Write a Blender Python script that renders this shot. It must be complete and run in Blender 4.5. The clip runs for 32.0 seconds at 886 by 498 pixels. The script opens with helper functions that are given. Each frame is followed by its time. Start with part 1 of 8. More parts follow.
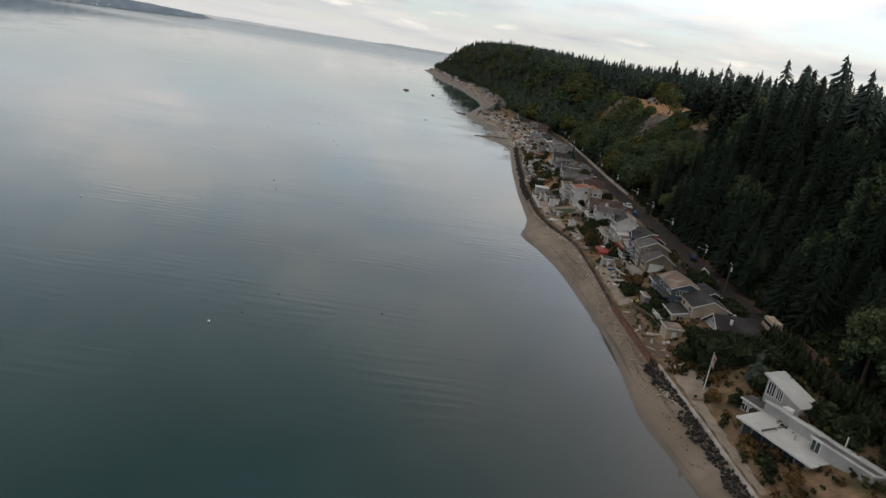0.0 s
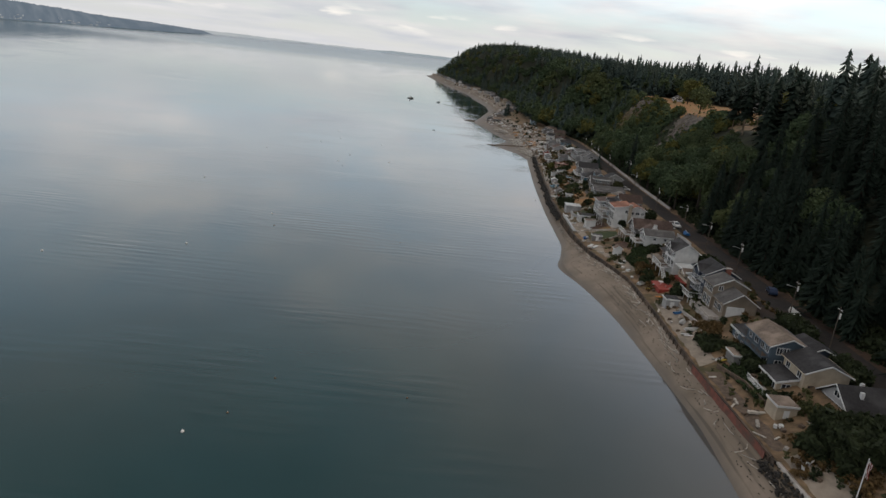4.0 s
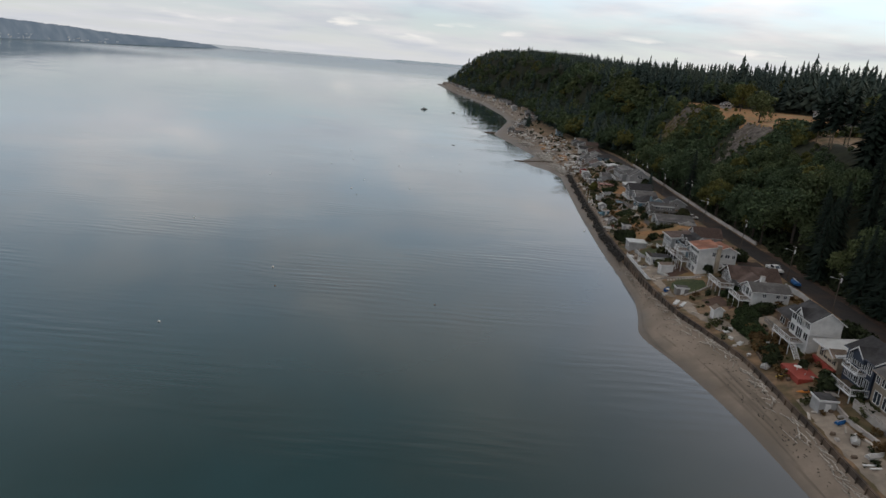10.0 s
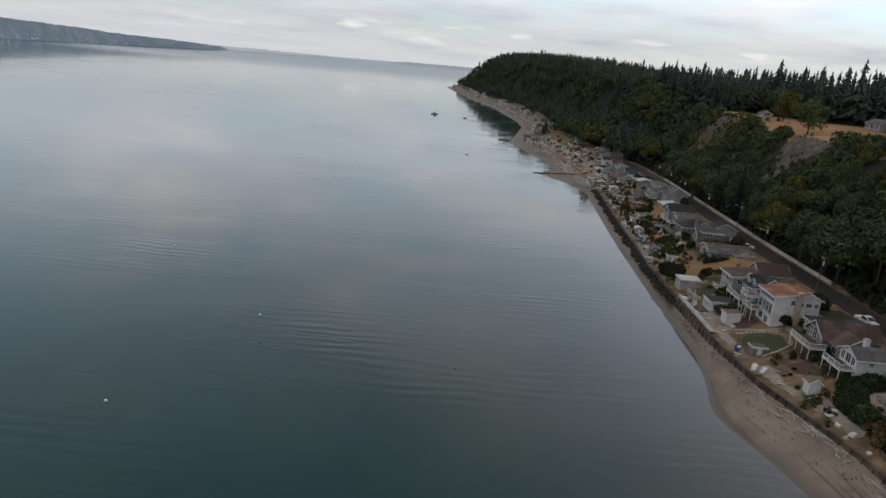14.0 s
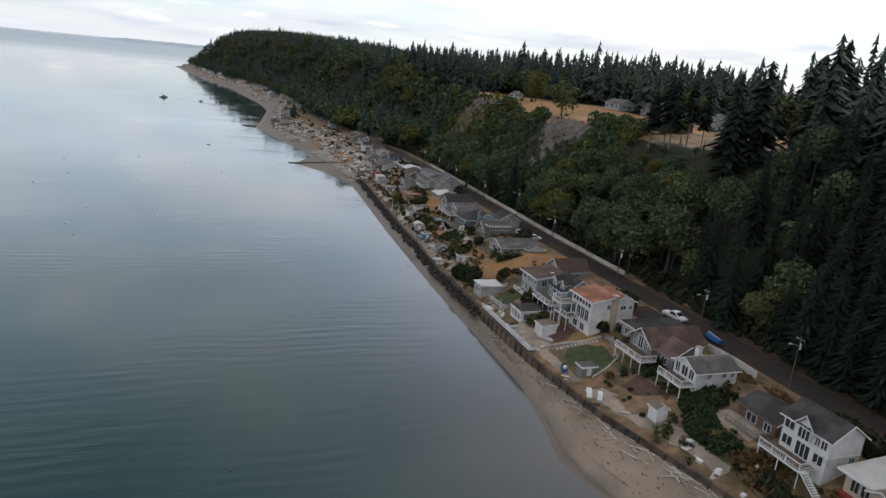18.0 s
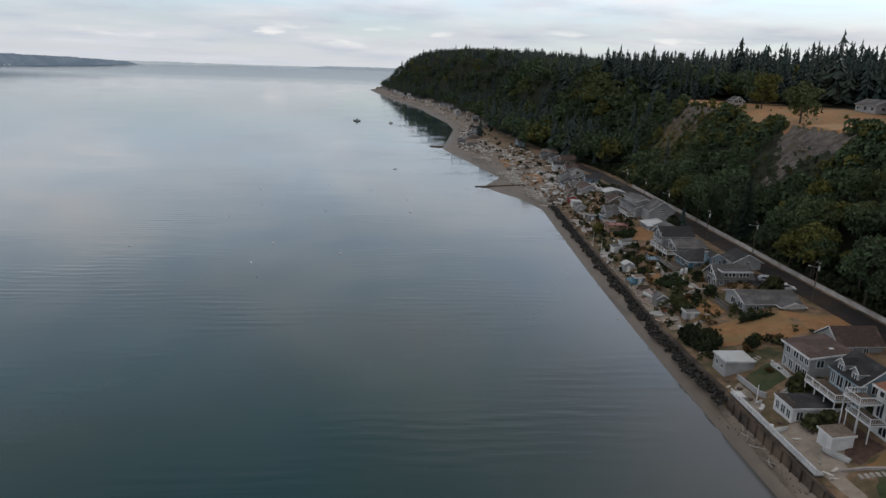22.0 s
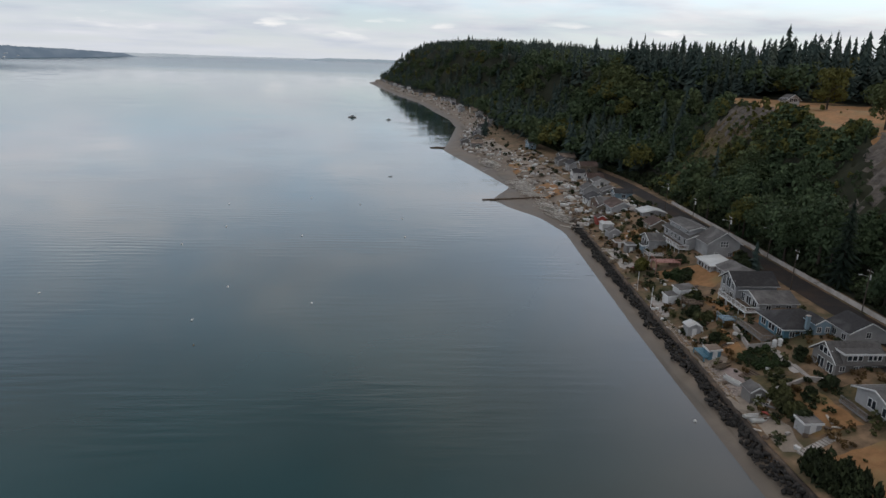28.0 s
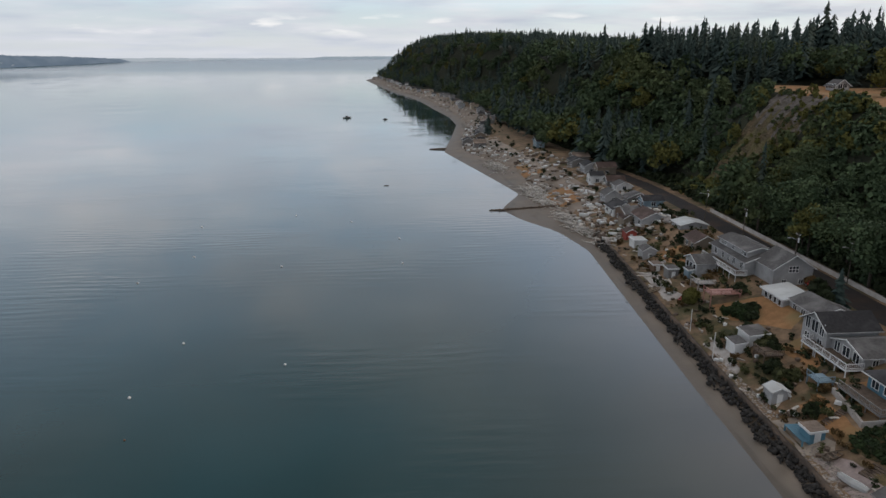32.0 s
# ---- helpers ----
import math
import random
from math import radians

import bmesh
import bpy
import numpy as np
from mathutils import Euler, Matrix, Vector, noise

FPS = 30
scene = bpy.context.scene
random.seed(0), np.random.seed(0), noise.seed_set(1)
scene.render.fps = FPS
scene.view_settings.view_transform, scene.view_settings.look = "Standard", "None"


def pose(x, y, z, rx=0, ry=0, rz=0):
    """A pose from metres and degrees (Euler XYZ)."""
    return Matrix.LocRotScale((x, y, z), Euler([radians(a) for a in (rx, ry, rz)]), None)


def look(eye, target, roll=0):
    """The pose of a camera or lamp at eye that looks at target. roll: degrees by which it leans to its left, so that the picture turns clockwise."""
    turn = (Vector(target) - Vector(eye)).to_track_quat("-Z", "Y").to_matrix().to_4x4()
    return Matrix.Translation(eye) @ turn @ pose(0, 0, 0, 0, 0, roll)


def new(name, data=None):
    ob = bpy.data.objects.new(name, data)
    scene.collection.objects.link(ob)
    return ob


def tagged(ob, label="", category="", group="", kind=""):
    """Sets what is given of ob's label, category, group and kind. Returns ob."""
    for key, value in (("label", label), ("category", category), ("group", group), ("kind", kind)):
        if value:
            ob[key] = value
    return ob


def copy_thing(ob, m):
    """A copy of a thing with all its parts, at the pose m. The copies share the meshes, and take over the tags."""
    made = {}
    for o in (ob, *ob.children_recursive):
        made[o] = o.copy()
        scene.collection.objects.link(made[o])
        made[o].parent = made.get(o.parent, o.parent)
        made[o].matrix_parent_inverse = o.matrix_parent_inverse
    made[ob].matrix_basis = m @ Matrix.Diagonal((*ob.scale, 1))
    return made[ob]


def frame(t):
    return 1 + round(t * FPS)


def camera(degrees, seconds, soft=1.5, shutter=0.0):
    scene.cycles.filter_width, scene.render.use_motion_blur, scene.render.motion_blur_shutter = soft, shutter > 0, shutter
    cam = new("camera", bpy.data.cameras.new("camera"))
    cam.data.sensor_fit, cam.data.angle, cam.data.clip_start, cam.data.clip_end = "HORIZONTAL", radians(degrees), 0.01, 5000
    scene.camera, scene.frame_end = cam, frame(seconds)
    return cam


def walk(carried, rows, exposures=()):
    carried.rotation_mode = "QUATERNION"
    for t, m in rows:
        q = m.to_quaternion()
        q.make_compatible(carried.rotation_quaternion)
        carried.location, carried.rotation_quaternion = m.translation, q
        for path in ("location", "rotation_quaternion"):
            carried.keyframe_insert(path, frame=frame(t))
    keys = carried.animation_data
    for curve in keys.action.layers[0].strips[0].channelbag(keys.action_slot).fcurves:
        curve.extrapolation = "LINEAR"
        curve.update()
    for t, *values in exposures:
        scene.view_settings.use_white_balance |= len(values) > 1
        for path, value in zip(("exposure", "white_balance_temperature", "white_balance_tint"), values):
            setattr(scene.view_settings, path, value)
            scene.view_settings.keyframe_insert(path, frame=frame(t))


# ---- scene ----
# seconds, eye in metres, heading to the left, tilt up and roll in degrees
PATH = [
    (0, 11.95, -3.62, 53.20, -1.94, -16.23, 9.34),
    (0.5, 11.38, 0.22, 53.19, -1.63, -16.21, 8.41),
    (1, 10.67, 4.11, 53.23, -1.44, -16.22, 7.69),
    (1.5, 9.95, 8.01, 53.32, -1.29, -16.22, 7.21),
    (2, 9.28, 11.91, 53.43, -0.34, -16.30, 3.61),
    (2.5, 8.68, 15.84, 53.51, -0.68, -16.23, 4.85),
    (3, 8.13, 19.76, 53.56, -0.96, -16.16, 5.89),
    (3.5, 7.56, 23.62, 53.62, -1.04, -16.08, 6.26),
    (5.5, 5.47, 38.93, 53.78, -1.30, -15.80, 7.86),
    (6, 4.47, 42.38, 53.61, -1.33, -15.74, 8.13),
    (6.5, 3.54, 45.88, 53.51, -1.34, -15.66, 8.28),
    (7, 2.76, 49.51, 53.54, -1.29, -15.62, 8.29),
    (7.5, 2.05, 53.21, 53.54, -1.20, -15.59, 8.26),
    (8, 1.35, 56.85, 53.50, -1.11, -15.56, 8.16),
    (8.5, 0.61, 60.32, 53.55, -0.10, -15.63, 4.72),
    (9, -0.09, 63.76, 53.68, 0.58, -15.63, 2.41),
    (9.5, -0.69, 67.42, 53.81, -0.03, -15.57, 4.97),
    (10, -1.21, 71.29, 53.87, 0.00, -15.51, 5.03),
    (10.5, -1.73, 75.22, 53.90, 0.09, -15.47, 5.10),
    (11, -2.22, 79.19, 53.94, 0.24, -15.44, 4.91),
    (11.5, -2.71, 83.13, 53.99, 0.31, -15.43, 5.15),
    (12, -3.21, 86.97, 54.07, 0.30, -15.38, 5.44),
    (12.5, -3.77, 90.73, 54.18, 0.38, -15.41, 5.57),
    (13, -4.34, 94.46, 54.30, 0.48, -15.40, 5.40),
    (13.5, -4.81, 98.21, 54.42, 0.63, -15.38, 5.29),
    (15.5, -6.66, 113.59, 54.82, 0.97, -15.44, 4.93),
    (16, -7.67, 117.84, 54.61, -0.09, -15.48, 2.51),
    (16.1, -7.60, 118.91, 54.51, -2.91, -16.11, 3.93),
    (16.2, -7.50, 120.20, 54.40, -11.05, -15.21, 3.30),
    (16.3, -7.30, 121.80, 54.30, -17.30, -14.96, 3.72),
    (16.4, -7.15, 123.50, 54.20, -19.70, -14.83, 3.84),
    (16.5, -7.06, 125.00, 54.12, -20.80, -15.36, 2.94),
    (17, -6.31, 128.93, 53.75, -23.92, -15.23, 4.58),
    (17.5, -6.22, 133.00, 53.55, -21.02, -15.17, 4.52),
    (18, -6.19, 136.04, 53.39, -20.97, -14.97, 5.80),
    (18.5, -6.25, 139.35, 53.61, -16.01, -14.96, 5.83),
    (19, -5.83, 143.68, 53.62, -11.74, -14.87, 6.87),
    (19.5, -5.33, 147.41, 53.61, -8.38, -14.90, 7.49),
    (20, -5.00, 151.00, 53.55, -2.85, -15.31, -3.15),
    (20.5, -4.86, 154.52, 53.47, -1.93, -14.91, -8.53),
    (21, -4.38, 158.46, 53.64, -5.01, -15.05, 1.96),
    (21.5, -3.94, 162.31, 53.86, -5.13, -15.03, 2.85),
    (22, -3.56, 166.09, 54.02, -4.80, -15.06, 1.88),
    (22.5, -3.17, 169.95, 54.09, -4.73, -15.10, 1.87),
    (23, -2.86, 173.82, 54.12, -4.61, -15.15, 1.70),
    (23.5, -2.69, 177.65, 54.20, -4.92, -15.16, 2.89),
    (24, -2.57, 181.48, 54.30, -4.68, -15.23, 2.04),
    (24.5, -2.42, 185.34, 54.36, -4.18, -15.31, 0.32),
    (25, -2.18, 189.30, 54.38, -4.20, -15.36, 0.33),
    (25.5, -1.86, 193.34, 54.41, -4.51, -15.41, 1.46),
    (27.5, -0.51, 209.36, 54.53, -4.64, -15.65, 1.71),
    (28, -0.20, 213.44, 54.51, -4.70, -15.71, 1.86),
    (28.5, 0.11, 217.57, 54.47, -4.68, -15.77, 1.70),
    (29, 0.41, 221.69, 54.45, -4.63, -15.84, 1.53),
    (29.5, 0.71, 225.80, 54.43, -4.65, -15.89, 1.47),
    (30, 1.05, 229.92, 54.42, -4.62, -15.95, 1.31),
    (30.5, 1.41, 234.00, 54.42, -4.58, -16.01, 1.15),
    (31, 1.74, 238.00, 54.44, -4.52, -16.08, 0.80),
    (31.5, 2.08, 241.93, 54.46, -4.40, -16.16, 0.23),
    (32, 2.41, 245.89, 54.45, -4.34, -16.16, -0.16),
]


def aim(x, y, z, yaw, pitch, roll):
    yw, pt = radians(yaw), radians(pitch)
    ahead = Vector((-math.sin(yw) * math.cos(pt), math.cos(yw) * math.cos(pt), math.sin(pt)))
    return look((x, y, z), Vector((x, y, z)) + ahead * 10, roll)


cam = camera(67.15, 32.0)
walk(cam, [(row[0], aim(*row[1:])) for row in PATH], [(0, 0.03, 7120, 10), (5, 0.0, 6820, 10), (10, -0.06, 6720, 10), (13, -0.11, 6700, 10), (16, -0.12, 6650, 10), (17, 0.06, 6550, 10), (17.8, 0.33, 6500, 10), (18.4, 0.3, 6500, 10), (19.2, 0.08, 6500, 10), (20, -0.09, 6480, 10), (26, -0.02, 6470, 10), (32, -0.03, 6430, 10)])

# ------------------------------------------------------------------ light
world = bpy.data.worlds.new("world")
scene.world = world
world.use_nodes = True
SUN_UP, SUN_TURN = radians(24), radians(68)


def build_world():
    nt = world.node_tree
    nt.nodes.clear()
    N = nt.nodes.new
    out, bg = N("ShaderNodeOutputWorld"), N("ShaderNodeBackground")
    sky = N("ShaderNodeTexSky")
    sky.sky_type, sky.sun_disc = "NISHITA", False
    sky.sun_elevation, sky.sun_rotation = SUN_UP, SUN_TURN
    sky.air_density, sky.dust_density = 1.0, 0.2
    co = N("ShaderNodeTexCoord")
    sep = N("ShaderNodeSeparateXYZ")
    nt.links.new(co.outputs["Generated"], sep.inputs[0])

    def m(op, a, b=None, c=None):
        n = N("ShaderNodeMath")
        n.operation = op
        for k, v in enumerate((a, b, c)):
            if v is None:
                continue
            if isinstance(v, (int, float)):
                n.inputs[k].default_value = v
            else:
                nt.links.new(v, n.inputs[k])
        return n.outputs[0]

    up = m("MAXIMUM", sep.outputs[2], 0.0)
    # cloud deck seen in perspective
    den = m("ADD", up, 0.10)
    comb = N("ShaderNodeCombineXYZ")
    nt.links.new(m("DIVIDE", sep.outputs[0], den), comb.inputs[0])
    nt.links.new(m("DIVIDE", sep.outputs[1], den), comb.inputs[1])
    ns = N("ShaderNodeTexNoise")
    ns.inputs["Scale"].default_value, ns.inputs["Detail"].default_value, ns.inputs["Roughness"].default_value = 0.85, 6, 0.55
    ns.inputs["Distortion"].default_value = 0.4
    nt.links.new(comb.outputs[0], ns.inputs["Vector"])
    deck = N("ShaderNodeValToRGB")
    deck.color_ramp.elements[0].position, deck.color_ramp.elements[1].position = 0.34, 0.62
    nt.links.new(ns.outputs["Fac"], deck.inputs[0])
    # clouds whiter towards +x, bluish grey towards -x
    tone = N("ShaderNodeMapRange")
    tone.inputs["From Min"].default_value, tone.inputs["From Max"].default_value = -0.6, 0.55
    nt.links.new(sep.outputs[0], tone.inputs["Value"])
    cl = N("ShaderNodeMixRGB")
    cl.inputs[1].default_value, cl.inputs[2].default_value = (5.15, 5.3, 5.7, 1), (5.5, 5.5, 5.65, 1)
    nt.links.new(tone.outputs[0], cl.inputs[0])
    dark = N("ShaderNodeMixRGB")
    dark.blend_type = "MULTIPLY"
    dark.inputs[0].default_value = 1.0
    nt.links.new(cl.outputs[0], dark.inputs[1])
    n2 = N("ShaderNodeTexNoise")
    n2.inputs["Scale"].default_value, n2.inputs["Detail"].default_value = 0.95, 4
    nt.links.new(comb.outputs[0], n2.inputs["Vector"])
    r2 = N("ShaderNodeValToRGB")
    r2.color_ramp.elements[0].position, r2.color_ramp.elements[1].position = 0.35, 0.7
    r2.color_ramp.elements[0].color, r2.color_ramp.elements[1].color = (0.66, 0.72, 0.80, 1), (1.15, 1.12, 1.09, 1)
    nt.links.new(n2.outputs["Fac"], r2.inputs[0])
    nt.links.new(r2.outputs[0], dark.inputs[2])
    mix = N("ShaderNodeMixRGB")
    nt.links.new(m("MULTIPLY", deck.outputs["Color"], 0.97), mix.inputs[0])
    gap = N("ShaderNodeMixRGB")
    gap.inputs[0].default_value = 0.6
    gap.inputs[2].default_value = (3.5, 4.3, 5.4, 1)
    nt.links.new(sky.outputs[0], gap.inputs[1])
    nt.links.new(gap.outputs[0], mix.inputs[1])
    nt.links.new(dark.outputs[0], mix.inputs[2])
    # small bright cumulus low over the horizon
    c2 = N("ShaderNodeCombineXYZ")
    nt.links.new(m("MULTIPLY", sep.outputs[0], 9.0), c2.inputs[0])
    nt.links.new(m("MULTIPLY", sep.outputs[2], 42.0), c2.inputs[1])
    nt.links.new(m("MULTIPLY", sep.outputs[1], 2.0), c2.inputs[2])
    n3 = N("ShaderNodeTexNoise")
    n3.inputs["Scale"].default_value, n3.inputs["Detail"].default_value = 1.0, 4
    nt.links.new(c2.outputs[0], n3.inputs["Vector"])
    band = m("MULTIPLY", m("SMOOTH_MIN", m("MULTIPLY", m("SUBTRACT", sep.outputs[2], 0.022), 60.0), m("MULTIPLY", m("SUBTRACT", 0.060, sep.outputs[2]), 60.0), 0.1), 1.0)
    puff = m("MULTIPLY", m("MAXIMUM", m("SUBTRACT", n3.outputs["Fac"], 0.555), 0.0), 9.0)
    amt = N("ShaderNodeClamp")
    nt.links.new(m("MULTIPLY", puff, m("MAXIMUM", band, 0.0)), amt.inputs[0])
    mix2 = N("ShaderNodeMixRGB")
    nt.links.new(amt.outputs[0], mix2.inputs[0])
    nt.links.new(mix.outputs[0], mix2.inputs[1])
    mix2.inputs[2].default_value = (8.4, 8.1, 7.7, 1)
    # mist towards the horizon
    hz = m("POWER", m("SUBTRACT", 1.0, m("MINIMUM", m("MULTIPLY", up, 9.0), 1.0)), 2.0)
    mix3 = N("ShaderNodeMixRGB")
    nt.links.new(m("MULTIPLY", hz, 0.75), mix3.inputs[0])
    nt.links.new(mix2.outputs[0], mix3.inputs[1])
    mix3.inputs[2].default_value = (4.95, 5.15, 5.55, 1)
    # made-up brightness bands by height, to tune sea reflections and land light; dimmer behind
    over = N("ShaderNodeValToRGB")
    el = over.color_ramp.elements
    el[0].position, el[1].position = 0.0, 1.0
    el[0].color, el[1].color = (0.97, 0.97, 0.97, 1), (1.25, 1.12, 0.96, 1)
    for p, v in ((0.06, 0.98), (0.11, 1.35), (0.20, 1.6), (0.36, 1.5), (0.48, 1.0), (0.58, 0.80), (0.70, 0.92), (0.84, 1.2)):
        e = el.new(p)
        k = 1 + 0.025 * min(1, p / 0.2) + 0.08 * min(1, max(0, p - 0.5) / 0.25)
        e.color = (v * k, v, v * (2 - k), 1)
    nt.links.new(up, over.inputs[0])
    back = N("ShaderNodeMapRange")
    back.inputs["From Min"].default_value, back.inputs["From Max"].default_value = -0.35, 0.45
    back.inputs["To Min"].default_value, back.inputs["To Max"].default_value = 0.8, 1.0
    nt.links.new(sep.outputs[1], back.inputs["Value"])
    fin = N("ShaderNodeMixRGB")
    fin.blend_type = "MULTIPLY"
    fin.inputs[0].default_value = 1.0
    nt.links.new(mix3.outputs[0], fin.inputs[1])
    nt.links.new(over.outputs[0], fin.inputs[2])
    fin2 = N("ShaderNodeVectorMath")
    fin2.operation = "SCALE"
    nt.links.new(fin.outputs[0], fin2.inputs[0])
    # sky lifted inland, above the view, to brighten near-shore reflections and the land
    side = N("ShaderNodeMapRange")
    side.interpolation_type = "SMOOTHSTEP"
    side.inputs["From Min"].default_value, side.inputs["From Max"].default_value = 0.0, 0.8
    side.inputs["To Min"].default_value, side.inputs["To Max"].default_value = -0.04, 0.62
    nt.links.new(sep.outputs[0], side.inputs["Value"])
    lift = m("ADD", 1.0, m("MULTIPLY", side.outputs[0], m("MINIMUM", m("MULTIPLY", m("MAXIMUM", m("SUBTRACT", up, 0.12), 0.0), 5.0), 1.0)))
    nt.links.new(m("MULTIPLY", back.outputs[0], lift), fin2.inputs["Scale"])
    nt.links.new(fin2.outputs[0], bg.inputs[0])
    bg.inputs[1].default_value = 0.145
    nt.links.new(bg.outputs[0], out.inputs[0])


build_world()
sun = new("sun", bpy.data.lights.new("sun", "SUN"))
sun.data.energy, sun.data.angle, sun.data.color = 1.4, radians(14), (1.0, 0.90, 0.77)
sun.rotation_euler = Vector((math.sin(SUN_TURN) * math.cos(SUN_UP), math.cos(SUN_TURN) * math.cos(SUN_UP), math.sin(SUN_UP))).to_track_quat("Z", "Y").to_euler()
scene.view_settings.exposure = 0.0

# ------------------------------------------------------------------ materials
MATS = {}


def mat(name, c1, c2=None, scale=1.0, rough=0.8, bump=0.0, bscale=None, metal=0.0, detail=6, random=0.0, island=0.0, spec=0.3, third=None, tscale=0.1):
    """Two-tone noise material at real-world size; third: large stains mixed over."""
    if name in MATS:
        return MATS[name]
    ma = bpy.data.materials.new(name)
    MATS[name] = ma
    ma.use_nodes = True
    nt = ma.node_tree
    N, L = nt.nodes.new, nt.links.new
    b = nt.nodes["Principled BSDF"]
    b.inputs["Roughness"].default_value, b.inputs["Metallic"].default_value = rough, metal
    b.inputs["Specular IOR Level"].default_value = spec
    geo = N("ShaderNodeNewGeometry")
    pos = geo.outputs["Position"]
    c2 = c2 or tuple(0.75 * v for v in c1)
    ns = N("ShaderNodeTexNoise")
    ns.inputs["Scale"].default_value, ns.inputs["Detail"].default_value, ns.inputs["Roughness"].default_value = scale, detail, 0.65
    L(pos, ns.inputs["Vector"])
    rp = N("ShaderNodeValToRGB")
    rp.color_ramp.elements[0].position, rp.color_ramp.elements[1].position = 0.35, 0.65
    rp.color_ramp.elements[0].color, rp.color_ramp.elements[1].color = (*c2, 1), (*c1, 1)
    L(ns.outputs["Fac"], rp.inputs[0])
    col = rp.outputs[0]
    if third:
        n2 = N("ShaderNodeTexNoise")
        n2.inputs["Scale"].default_value, n2.inputs["Detail"].default_value = tscale, 4
        L(pos, n2.inputs["Vector"])
        r2 = N("ShaderNodeValToRGB")
        r2.color_ramp.elements[0].position, r2.color_ramp.elements[1].position = 0.48, 0.66
        L(n2.outputs["Fac"], r2.inputs[0])
        mx = N("ShaderNodeMixRGB")
        L(r2.outputs[0], mx.inputs[0])
        L(col, mx.inputs[1])
        mx.inputs[2].default_value = (*third, 1)
        col = mx.outputs[0]
    if random or island:
        src = geo.outputs["Random Per Island"] if island else N("ShaderNodeObjectInfo").outputs["Random"]
        hs = N("ShaderNodeHueSaturation")
        mr = N("ShaderNodeMapRange")
        amt = island or random
        mr.inputs["To Min"].default_value, mr.inputs["To Max"].default_value = 1 - amt, 1 + amt
        L(src, mr.inputs["Value"])
        L(mr.outputs[0], hs.inputs["Value"])
        L(col, hs.inputs["Color"])
        col = hs.outputs[0]
    L(col, b.inputs["Base Color"])
    if bump:
        nb = N("ShaderNodeTexNoise")
        nb.inputs["Scale"].default_value, nb.inputs["Detail"].default_value = bscale or scale * 3, 5
        L(pos, nb.inputs["Vector"])
        bp = N("ShaderNodeBump")
        bp.inputs["Strength"].default_value, bp.inputs["Distance"].default_value = min(1.0, bump), 0.1
        L(nb.outputs["Fac"], bp.inputs["Height"])
        L(bp.outputs[0], b.inputs["Normal"])
    return ma


def paint(name, c):
    return mat("paint_" + name, c, tuple(0.86 * v for v in c), scale=1.3, rough=0.6, bump=0.1, bscale=9, third=tuple(0.72 * v for v in c), tscale=0.35)


def shingle(name, c):
    return mat("shingle_" + name, c, tuple(0.6 * v for v in c), scale=2.2, rough=0.9, bump=0.5, bscale=6, third=tuple(1.35 * v + 0.01 for v in c), tscale=0.3)




def sand_material():
    """Khaki sand, darker and smoother where the tide has wet it, with drift lines along the height."""
    ma = mat("sand", (0.285, 0.224, 0.172), (0.205, 0.161, 0.123), scale=0.22, rough=0.9, bump=0.35, bscale=1.3, third=(0.165, 0.129, 0.095), tscale=0.11)
    nt = ma.node_tree
    N, L = nt.nodes.new, nt.links.new
    b = nt.nodes["Principled BSDF"]
    col = b.inputs["Base Color"].links[0].from_socket
    geo = N("ShaderNodeNewGeometry")
    sep = N("ShaderNodeSeparateXYZ")
    L(geo.outputs["Position"], sep.inputs[0])
    ns = N("ShaderNodeTexNoise")
    ns.inputs["Scale"].default_value, ns.inputs["Detail"].default_value = 0.12, 6
    L(geo.outputs["Position"], ns.inputs["Vector"])
    ad = N("ShaderNodeMath")
    ad.operation = "MULTIPLY_ADD"
    L(ns.outputs["Fac"], ad.inputs[0])
    ad.inputs[1].default_value = 2.4
    L(sep.outputs[2], ad.inputs[2])
    mr = N("ShaderNodeMapRange")
    mr.inputs["From Min"].default_value, mr.inputs["From Max"].default_value = 1.35, 2.7
    L(ad.outputs[0], mr.inputs["Value"])
    mx = N("ShaderNodeMixRGB")
    L(mr.outputs[0], mx.inputs[0])
    mx.inputs[1].default_value = (0.138, 0.112, 0.086, 1)
    L(col, mx.inputs[2])
    # thin dark wrack lines that follow the old tide marks
    wv = N("ShaderNodeTexNoise")
    wv.inputs["Scale"].default_value, wv.inputs["Detail"].default_value = 0.5, 5
    mp = N("ShaderNodeMapping")
    mp.inputs["Scale"].default_value = (0.25, 0.06, 3.2)
    L(geo.outputs["Position"], mp.inputs["Vector"])
    L(mp.outputs[0], wv.inputs["Vector"])
    wr = N("ShaderNodeValToRGB")
    wr.color_ramp.elements[0].position, wr.color_ramp.elements[1].position = 0.57, 0.66
    wr.color_ramp.elements[0].color, wr.color_ramp.elements[1].color = (0, 0, 0, 1), (0.55, 0.55, 0.55, 1)
    L(wv.outputs["Fac"], wr.inputs[0])
    m2 = N("ShaderNodeMixRGB")
    L(wr.outputs[0], m2.inputs[0])
    L(mx.outputs[0], m2.inputs[1])
    m2.inputs[2].default_value = (0.075, 0.062, 0.045, 1)
    L(m2.outputs[0], b.inputs["Base Color"])
    rr = N("ShaderNodeMapRange")
    rr.inputs["To Min"].default_value, rr.inputs["To Max"].default_value = 0.6, 0.92
    L(mr.outputs[0], rr.inputs["Value"])
    L(rr.outputs[0], b.inputs["Roughness"])
    return ma


